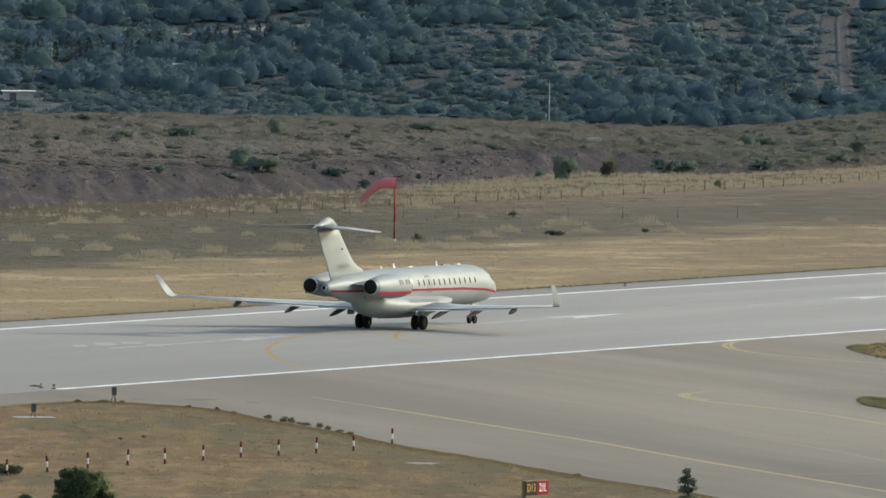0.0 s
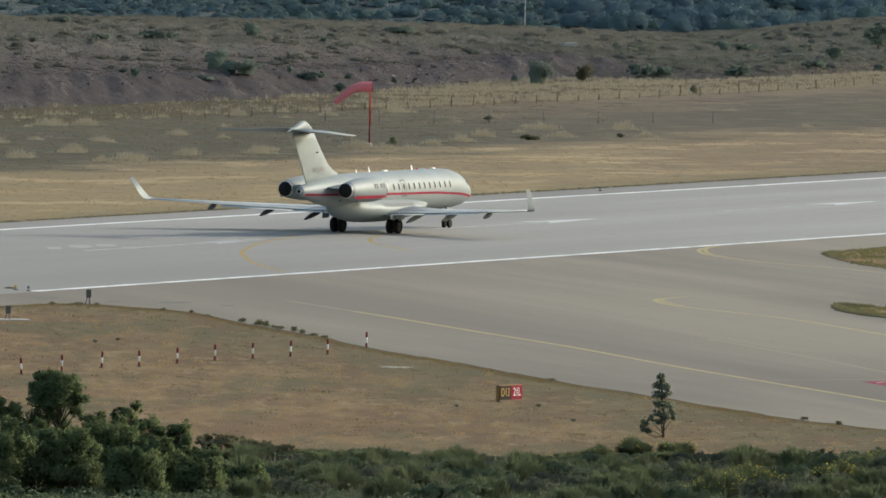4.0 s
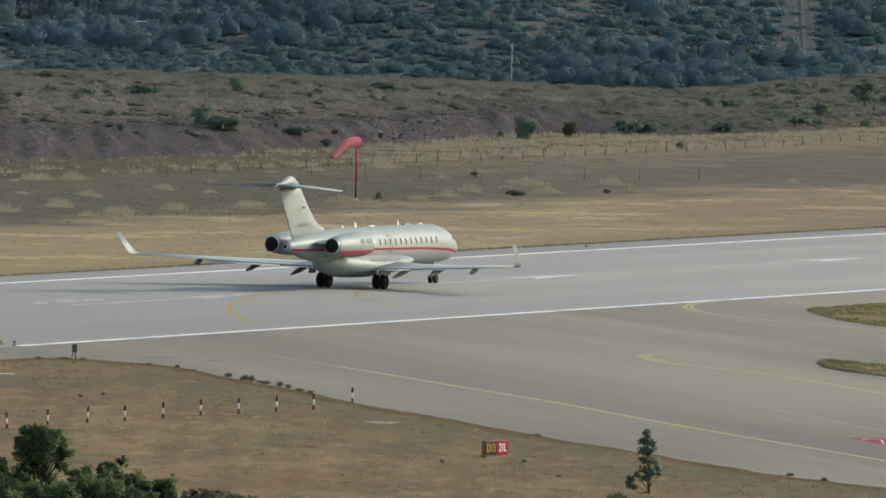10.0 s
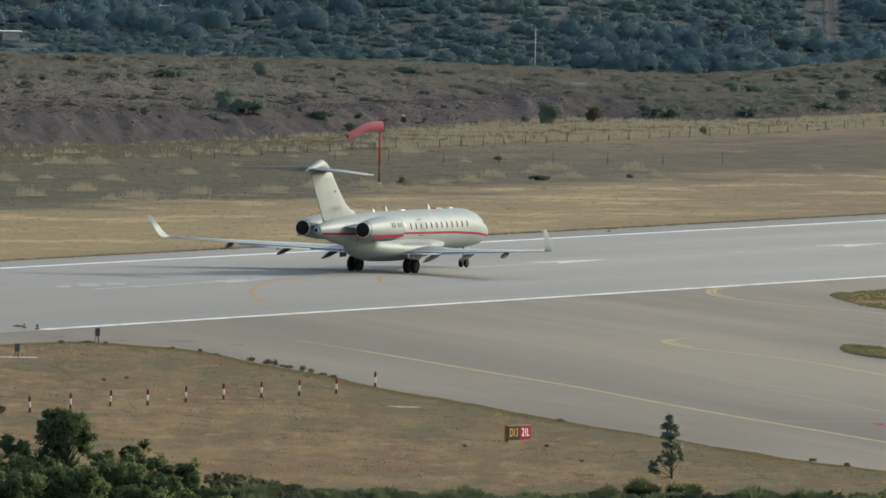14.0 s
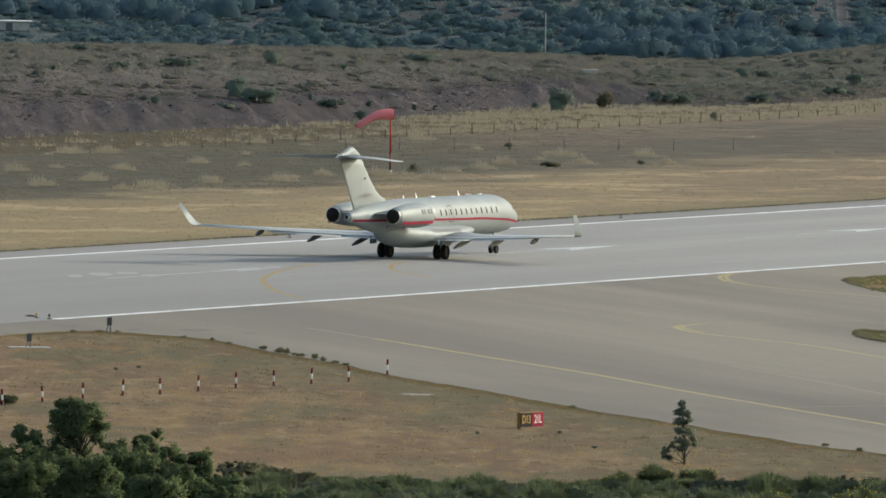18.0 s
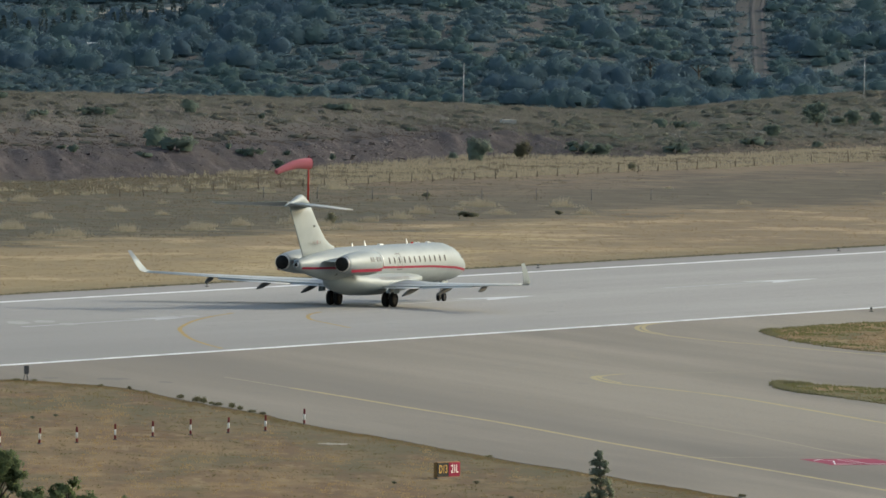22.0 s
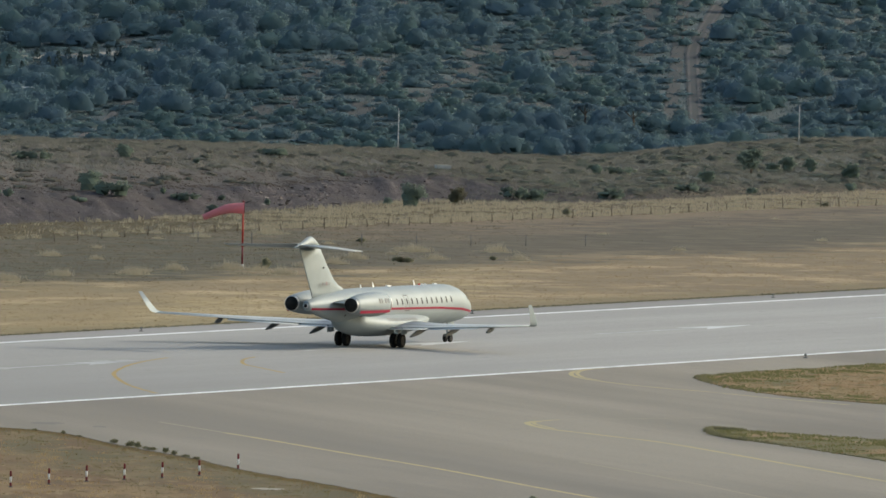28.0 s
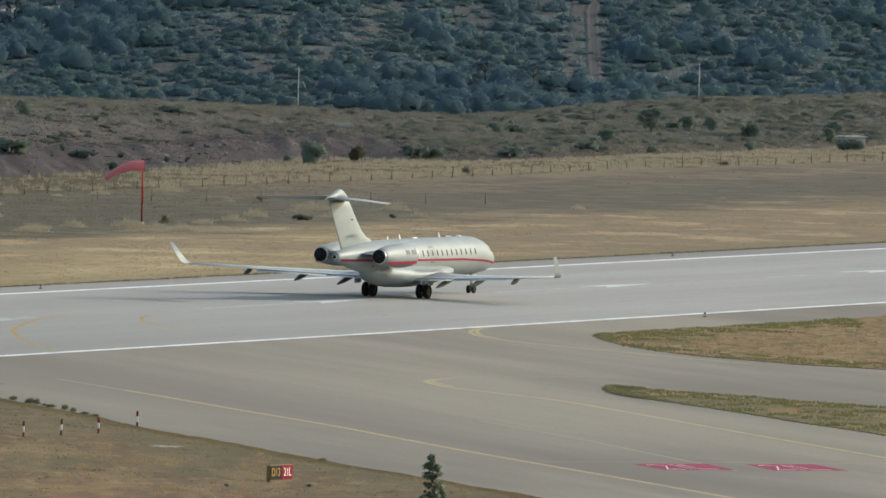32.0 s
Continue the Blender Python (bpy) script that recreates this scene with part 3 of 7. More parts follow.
def land(x, y):
    """Height of the bare ground: level airfield, cut bank, plateau, valley and wooded hill, and the hill that carries the camera."""
    x, y = np.asarray(x, dtype=float), np.asarray(y, dtype=float)
    c = across_of(x, y)
    bank = np.interp(x, [-60, -39, -30, -20, -12, -5, 3, 11, 15, 22, 30, 45, 80], [2.6, 2.35, 2.05, 1.95, 1.7, 1.55, 1.8, 1.75, 1.45, 0.6, 0.55, 0.55, 0.6])
    crest = np.interp(x, [-60, -41, -32, -23, -12, -1, 10, 17.3, 23, 28, 35, 41, 46, 50, 65, 120], [5.8, 4.9, 4.6, 4.05, 3.5, 2.8, 2.0, 1.4, 1.05, 1.05, 1.5, 1.85, 2.1, 2.2, 2.0, 2.4])
    c = c + 10.0 * smoothstep(-18, 8, x) * smoothstep(24, 10, x) * (1 - smoothstep(-165, -190, c))   # the foot of the bank swings back
    z = bank * smoothstep(-141, -152, c) + (crest - bank) * smoothstep(-150, -190, c)
    rough = smoothstep(-141, -144, c) * (1 - smoothstep(-196, -230, c))
    z = z + rough * (0.13 * wave(x * 0.8, y * 0.5) + 0.1 * np.sin(x * 2.1 + y * 0.2) * np.sin(y * 0.17))
    gully = smoothstep(-141, -146, c) * (1 - smoothstep(-150, -158, c)) * smoothstep(26, 16, x)
    u = x * 0.99 + y * 0.14
    z = z + gully * (0.34 * (waves(u, y * 0.12, 3.4, 95) - 0.5) + 0.16 * (waves(u, y * 0.2, 1.5, 96) - 0.5))
    behind = smoothstep(-198, -260, c)
    z = z * (1 - behind) - 6.5 * behind
    hill = np.where(y > 1870, (y - 1870) * 0.095 + np.maximum(y - 2100, 0) * 0.05, 0.0)
    hill = hill + smoothstep(1880, 1960, y) * (1.2 * np.sin(x * 0.045 + 0.8) + 0.8 * np.sin(x * 0.09 + y * 0.02))
    z = z + np.where(y > 1870, hill, 0.0)
    near = np.clip(1 - y / 560.0, 0, 1)
    return z + np.where(y < 560, 34.9 * near ** 2, 0.0)


def land_z(x, y):
    return float(land(x, y))


# ---- ground sheet ----
def ground_sheet():
    xs = np.concatenate([np.linspace(-2600, -160, 14), np.linspace(-140, -76, 17), np.arange(-75, -48, 1.0), np.arange(-48, 40, 0.5), np.arange(40, 91, 1.0), np.linspace(94, 160, 14), np.linspace(200, 2600, 14)])
    ys = np.concatenate([np.linspace(-400, 660, 45), np.arange(670, 1400, 10.0), np.arange(1330, 1560, 1.0), np.arange(1560, 1720, 2.0), np.arange(1725, 2160, 6.0), np.linspace(2200, 4300, 20)])
    ys = np.unique(ys)
    X, Y = np.meshgrid(xs, ys)
    Z = land(X, Y)
    v = np.stack([X, Y, Z], -1).reshape(-1, 3)
    nx, ny = len(xs), len(ys)
    i = np.arange(nx * ny).reshape(ny, nx)
    f = np.stack([i[:-1, :-1], i[:-1, 1:], i[1:, 1:], i[1:, :-1]], -1).reshape(-1, 4)
    me = mesh_of("ground", v.tolist(), f.tolist(), M_ground, True)
    return tagged(new("ground", me), "dry grassy airfield ground rising to a wooded hill", "ground", "", "structure")


ground_sheet()


def slab(name, outline, z, mat, label, thick=0.12):
    """A paved or planted sheet with an edge of its own thickness."""
    from mathutils.geometry import tessellate_polygon
    n = len(outline)
    top = [Vector((p[0], p[1], z)) for p in outline]
    tris = tessellate_polygon([[Vector((p[0], p[1], 0)) for p in outline]])
    v = top + [p - Vector((0, 0, thick)) for p in top]
    f = []
    for t in tris:
        a, b, c = (top[k] for k in t)
        f.append(tuple(t) if (b - a).cross(c - a).z > 0 else tuple(reversed(t)))
    area = sum(top[i].x * top[(i + 1) % n].y - top[(i + 1) % n].x * top[i].y for i in range(n))
    for i in range(n):
        j = (i + 1) % n
        f.append((i, i + n, j + n, j) if area > 0 else (j, j + n, i + n, i))
    return tagged(new(name, mesh_of(name, v, f, mat)), label, name, "", "structure")


EDGE = [(-120, 700), (-60, 840), (-30, 911), (-25.7, 921.2), (-23.8, 924.7), (-22.0, 926.4), (-19.8, 925.0), (-17.8, 921.8), (-15.0, 917.0), (-12.4, 906.0),
        (-10.0, 896.5), (-7.1, 885.5), (-4.8, 874.5), (-2.2, 864.0), (-0.2, 857.9), (2.2, 848.4), (4.3, 840.3), (6.4, 832.0), (10.6, 818.5), (13.5, 808.8), (15.3, 803.3),
        (17.5, 795.5), (22.1, 785.5), (30, 768), (60, 712), (140, 590)]
edge_line = smooth_line(EDGE, 4)
rng_e = np.random.default_rng(5)
edge_line = [Vector((p.x + rng_e.normal(0, 0.06), p.y + rng_e.normal(0, 0.35), 0)) for p in edge_line]
slab("runway", [rw(-500, -20.0), rw(-500, 26.2), rw(1500, 26.2), rw(1500, -20.0)], 0.035, M_runway, "pale grey weathered asphalt runway with faded markings")
slab("runway_shoulder", [rw(-500, -25.2), rw(-500, -20.0), rw(1500, -20.0), rw(1500, -25.2)], 0.03, M_shoulder, "paved runway shoulder beside dry grass")
slab("taxiway", [p for p in edge_line] + [Vector((420, 900, 0)), rw(700, 26.2), rw(-400, 26.2)], 0.03, M_taxi, "brownish grey asphalt taxiway entering the runway")
ISL1 = [(24.3, 1029.5), (25.4, 1034.1), (28.4, 1043.2), (32.4, 1051.5), (36.5, 1061.0), (43.5, 1077.5), (80, 1166), (150, 1331), (160, 1000), (80, 955), (39.9, 985.9), (35.9, 990.1), (32.5, 995.7), (29.1, 1002.4), (25.9, 1015.1)]
ISL2 = [(23.0, 940.5), (23.4, 944.0), (25.7, 941.6), (29.0, 938.0), (32.2, 933.9), (37.5, 926.0), (70, 885), (75, 760), (36.1, 889.7), (32.8, 901.3), (29.9, 912.1), (26.9, 922.8), (23.8, 932.6)]
isl_lines = []
for pts, nm in ((ISL1, "larger"), (ISL2, "narrow")):
    ln = smooth_line(pts + [pts[0]], 5)[:-1]
    isl_lines.append(ln)
    slab("grass_island", ln, 0.075, M_island if nm == "larger" else M_lushisland, nm + " dry grass island between the taxiway branches", 0.1)


def paint(name, pts, width, mat, label, z=0.034, n=6):
    v, f = strip(smooth_line(pts, n) if n else pts, width, z)
    return tagged(new(name, mesh_of(name, v, f, mat)), label, "marking", "", "structure")


def rline(a, b, c):
    return [rw(a + (b - a) * k / 40, c) for k in range(41)]


paint("runway_edge_line", rline(-110, 1200, 25.8), 0.9, M_white, "white runway edge line beside the taxiway", 0.0395, 0)
paint("runway_edge_line", rline(-400, 1200, -19.6), 0.9, M_white, "white runway edge line beside the shoulder", 0.0395, 0)
for s in (-20, 36, 89, 142, 195, 248):
    # centreline arrows: worn shaft and a brighter barbed head
    paint("centreline_arrow", [rw(s - 26, 0.3), rw(s - 10, 0.3), rw(s, 0.3)], 0.45, M_wfaint, "faded white arrow shaft on the runway centreline", 0.039, 2)
    h = [rw(s - 8, 1.5), rw(s - 5.0, 0.35), rw(s - 8, -1.1), rw(s - 5.8, -0.9), rw(s + 4.0, 0.25), rw(s - 5.8, 1.4)]
    me = mesh_of("centreline_arrow", [p + Vector((0, 0, 0.043)) for p in h], [(0, 1, 4, 5), (1, 2, 3, 4)], M_wfaint if s < 0 else M_whead)
    tagged(new("centreline_arrow", me), "white arrow head on the runway centreline", "marking", "", "structure")
CURVE_A = [rw(s, c) for s, c in [(-10.6, -0.5), (-17.8, 1.1), (-26.4, 3.6), (-36.5, 7.2), (-44.0, 10.4), (-57.6, 17.3), (-69.2, 24.3)]]
CURVE_B = [rw(s, c) for s, c in [(-3.4, 2.7), (-9.1, 4.3), (-16.8, 7.7), (-22.5, 11.4), (-28.7, 15.6)]]
paint("lead_on_line", CURVE_A, 0.29, M_yworn, "faded yellow lead-on curve on the runway", 0.041)
paint("lead_on_line", CURVE_B, 0.26, M_yworn, "faded yellow lead-on curve on the runway", 0.041)
YC1 = [(18.2, 1043.0), (16.9, 1039.2), (16.3, 1033.4), (16.5, 1027.4), (17.5, 1022.0), (19.6, 1015.4), (22.0, 1010.2), (24.1, 1006.7), (28.2, 998.0), (33, 989)]
paint("taxi_line", YC1, 0.33, M_yellow, "yellow taxiway line curving off the runway edge")
paint("taxi_line", [(p[0] + 0.42, p[1] + (0.8 if p[1] > 1033 else -0.1)) for p in YC1[:5]], 0.26, M_yellow, "second yellow stroke of the curved taxiway line", 0.037)
YC2 = [(24.0, 962.6), (21.0, 960.0), (17.5, 956.8), (14.0, 953.6), (12.8, 950.2), (12.4, 946.5), (13.5, 939.4), (16.4, 932.0), (20.2, 921.9), (24.6, 903.9), (28.9, 885.8), (32.5, 871.0), (37, 852.5), (42, 832)]
paint("taxi_line", YC2[3:], 0.4, M_yellow, "yellow taxiway line with a hooked end")
paint("taxi_line", YC2[:5], 0.25, M_yfaint, "faded yellow taxiway line", 0.036)
paint("taxi_line", [(p[0] + 0.4, p[1] + 0.3) for p in YC2[3:7]], 0.25, M_yellow, "second yellow stroke of the hooked taxiway line", 0.037)
YC3 = [(-5.6, 922.6), (-2.9, 913.1), (1.4, 897.3), (6.7, 878.4), (12.1, 856.2), (17.2, 837.0), (20.5, 825.0), (24.8, 808.9), (30, 788.5)]
paint("taxi_line", YC3, 0.42, M_yellow, "long yellow taxiway line beside the grass")
paint("taxi_line", [(15.5, 839.2), (17.3, 840.2), (22.1, 843.0), (28, 845.5), (36.5, 848.5)], 0.26, M_yfaint, "thin yellow line above the red panels")
paint("taxi_line", [(-9.6, 936.5), (-8.4, 932.4), (-5.7, 923.0)], 0.26, M_yfaint, "faded end of the long yellow taxiway line", 0.036)
paint("taxi_line", [(14.7, 891.7), (17.4, 880.8), (20.8, 866.1), (23.8, 851.8), (27.5, 835)], 0.22, M_yfaint, "faded yellow taxiway line", 0.036)


def stain(x, y, w, d, seed, name, mat, label, z):
    """A flat stain or smear with an uneven rim."""
    r = np.random.default_rng(seed)
    ring = [(x + w / 2 * math.cos(a) * k, y + d / 2 * math.sin(a) * k, z) for a, k in zip(np.linspace(0, 2 * math.pi, 22, endpoint=False), r.uniform(0.7, 1.1, 22))]
    tagged(new(name, mesh_of(name, ring, [tuple(range(22))], mat)), label, "marking", "", "structure")


for k, (x, y, w, d) in enumerate(((-23.8, 933.6, 1.7, 4.5), (-16.1, 930.4, 2.0, 4.0), (-19.8, 930.0, 1.2, 2.5), (-13.0, 927.0, 1.0, 2.5))):
    stain(x, y, w, d, 700 + k, "oil_stain", M_stain, "dark oily stain on the taxiway asphalt", 0.036)
for k, (x, y, w, d) in enumerate(((-23.8, 1020.0, 1.8, 6.0), (-22.2, 1022.5, 1.6, 5.0), (-20.6, 1019.0, 1.4, 4.5), (-25.4, 1016.0, 1.2, 5.0), (-14.4, 1035.6, 1.6, 5.0), (-12.9, 1038.0, 1.3, 4.0))):
    stain(x, y, w, d, 720 + k, "worn_marking", M_wsmear, "almost worn away white runway marking", 0.0415)


def glyph(strokes, place, mat, w, z):
    """Strokes of painted characters laid by a map from (u, v) to the ground."""
    v, f = [], []
    for a, b in strokes:
        d = (Vector(b) - Vector(a)).normalized() * w
        n = Vector((-d.y, d.x))
        k = len(v)
        v += [place(*(Vector(a) - d + n), z), place(*(Vector(a) - d - n), z), place(*(Vector(b) + d - n), z), place(*(Vector(b) + d + n), z)]
        f.append((k, k + 1, k + 2, k + 3))
    return v, f


TXT = {"2": [((0, 0.85), (0.5, 1)), ((0.5, 1), (0.9, 0.72)), ((0.9, 0.72), (0.0, 0.0)), ((0, 0), (1, 0))],
       "1": [((0.5, 0), (0.5, 1))],
       "L": [((0, 1), (0, 0)), ((0, 0), (0.9, 0))],
       "D": [((0, 0), (0, 1)), ((0, 1), (0.6, 0.95)), ((0.6, 0.95), (0.85, 0.5)), ((0.85, 0.5), (0.6, 0.05)), ((0.6, 0.05), (0, 0))],
       "3": [((0, 1), (0.85, 1)), ((0.85, 1), (0.4, 0.57)), ((0.4, 0.57), (0.85, 0.3)), ((0.85, 0.3), (0.5, 0.0)), ((0.5, 0), (0, 0.08))]}


def red_panel(a, b, c, d):
    """Painted red holding panel with the runway's number, corners far-left, far-right, near-right, near-left."""
    A, B, C, D = (Vector((*p, 0)) for p in (a, b, c, d))
    thing = empty("holding_position_panel", Matrix.Translation((A + B + C + D) / 4 + Vector((0, 0, 0.038))), "red painted runway number panel on the taxiway asphalt", "marking", "painted number panels")
    o = thing.matrix_basis.translation

    def place(u, v, z):
        lo, hi = D.lerp(C, u), A.lerp(B, u)
        q = lo.lerp(hi, v) - o
        return (q.x, q.y, z)
    v = [place(0, 0, 0), place(1, 0, 0), place(1, 1, 0), place(0, 1, 0)]
    part("panel", mesh_of("panel", v, [(0, 1, 2, 3)], M_redpaint), thing)
    for k, ch in enumerate("21L"):
        u0, gw = ((0.1, 0.24), (0.33, 0.26), (0.575, 0.27))[k]
        vv, ff = glyph(TXT[ch], lambda u, w, z, u0=u0, gw=gw: place(u0 + gw * u, 0.13 + 0.74 * w, z), M_white, 0.03, 0.006)
        part("numeral", mesh_of("numeral", vv, ff, M_white), thing, "white painted character")


red_panel((22.0, 840.4), (26.1, 842.8), (27.4, 836.2), (23.6, 833.9))
red_panel((28.1, 843.4), (31.9, 845.6), (33.5, 838.8), (29.5, 836.4))


# ---- business jet ----
def airfoil(le, te, y, z, thick, inc=0.0, n=9):
    """A closed wing section at one span station, x forward."""
    c = le - te
    up, lo = [], []
    for k in range(n + 1):
        u = 0.5 * (1 - math.cos(math.pi * k / n))
        t = 5 * thick * c * (0.2969 * math.sqrt(u) - 0.126 * u - 0.3516 * u * u + 0.2843 * u ** 3 - 0.1015 * u ** 4)
        zi = z + u * c * math.tan(radians(inc))
        up.append(Vector((le - u * c, y, zi + t * 1.1)))
        lo.append(Vector((le - u * c, y, zi - t * 0.8)))
    return up + lo[-2:0:-1]


def body_rings(rows, n=28):
    rings = []
    for x, zc, hw, hh in rows:
        rings.append([Vector((x, hw * math.sin(2 * math.pi * k / n), zc + hh * math.cos(2 * math.pi * k / n))) for k in range(n)])
    return rings


FUSE = [(-11.25, 3.0, 0.24, 0.26), (-11.05, 3.0, 0.31, 0.33), (-10.2, 2.99, 0.47, 0.49), (-8.5, 2.96, 0.76, 0.80), (-6.5, 2.9, 1.0, 1.03), (-4.0, 2.82, 1.2, 1.21), (-1.5, 2.74, 1.31, 1.32),
        (0.5, 2.71, 1.345, 1.345), (6.0, 2.71, 1.345, 1.345), (12.0, 2.71, 1.345, 1.345), (13.2, 2.68, 1.32, 1.315), (14.2, 2.61, 1.22, 1.2), (15.0, 2.52, 1.08, 1.03), (15.7, 2.42, 0.88, 0.80),
        (16.3, 2.34, 0.66, 0.58), (16.75, 2.29, 0.43, 0.38), (17.0, 2.27, 0.22, 0.2), (17.1, 2.26, 0.05, 0.05)]


def fuse_at(x):
    for a, b in zip(FUSE, FUSE[1:]):
        if a[0] <= x <= b[0]:
            t = (x - a[0]) / (b[0] - a[0])
            return [a[i] + (b[i] - a[i]) * t for i in (1, 2, 3)]
    return FUSE[-1][1:]


def on_skin(x, z, side, off=0.012):
    """A point on the fuselage side at a station and height; side 1 is port, -1 starboard."""
    zc, hw, hh = fuse_at(x)
    q = max(-0.98, min(0.98, (z - zc) / hh))
    return Vector((x, side * (hw * math.sqrt(1 - q * q) + off), z))


def skin_patch(x0, x1, z0, z1, side, nx=4, nz=4, off=0.012, cut=0.0):
    """A sheet laid on the fuselage side, corners cut for rounded windows."""
    v, f = [], []
    for i in range(nx + 1):
        for j in range(nz + 1):
            u, w = i / nx, j / nz
            k = cut * (abs(2 * w - 1) ** 3)
            x = x0 + (x1 - x0) * (0.5 + (u - 0.5) * (1 - k))
            v.append(on_skin(x, z0 + (z1 - z0) * w, side, off))
    for i in range(nx):
        for j in range(nz):
            a = i * (nz + 1) + j
            q = (a, a + nz + 1, a + nz + 2, a + 1)
            f.append(q if side < 0 else tuple(reversed(q)))
    return v, f


def lathe_x(rows, n=24, y=0.0, z=0.0, caps=(True, True)):
    return loft([[Vector((x, y + r * math.sin(2 * math.pi * k / n), z + r * math.cos(2 * math.pi * k / n))) for k in range(n)] for x, r in rows], True, caps)


def sm(name, vf, mat):
    return mesh_of(name, vf[0], vf[1], mat, True)


def stripe_z(x):
    return float(np.interp(x, [-11.0, -4.0, 3.0, 9.0, 13.0, 16.4], [2.78, 2.68, 2.59, 2.52, 2.36, 2.06]))


def wheel_mesh(r, w):
    """A tyre lathed round its axle (y)."""
    prof = [(0.55 * r, -0.42 * w), (0.8 * r, -0.5 * w), (0.95 * r, -0.4 * w), (r, -0.18 * w), (r, 0.18 * w), (0.95 * r, 0.4 * w), (0.8 * r, 0.5 * w), (0.55 * r, 0.42 * w)]
    n = 24
    rings = [[Vector((a * math.sin(2 * math.pi * k / n), b, a * math.cos(2 * math.pi * k / n))) for a, b in prof] for k in range(n)]
    m = len(prof)
    v = [p for ring in rings for p in ring]
    f = [(i * m + j, ((i + 1) % n) * m + j, ((i + 1) % n) * m + (j + 1) % m, i * m + (j + 1) % m) for i in range(n) for j in range(m)]
    rim = [(0.0, -0.2 * w), (0.2 * r, -0.36 * w), (0.3 * r, -0.2 * w), (0.56 * r, -0.4 * w), (0.56 * r, 0.4 * w), (0.3 * r, 0.2 * w), (0.2 * r, 0.36 * w), (0.0, 0.2 * w)]
    rr = [[Vector((max(a, 0.004) * math.sin(2 * math.pi * k / 16), b, max(a, 0.004) * math.cos(2 * math.pi * k / 16))) for k in range(16)] for a, b in rim]
    return sm("tyre", (v, f), M_tyre), sm("rim", loft(rr), M_rim)


WHEELS = []


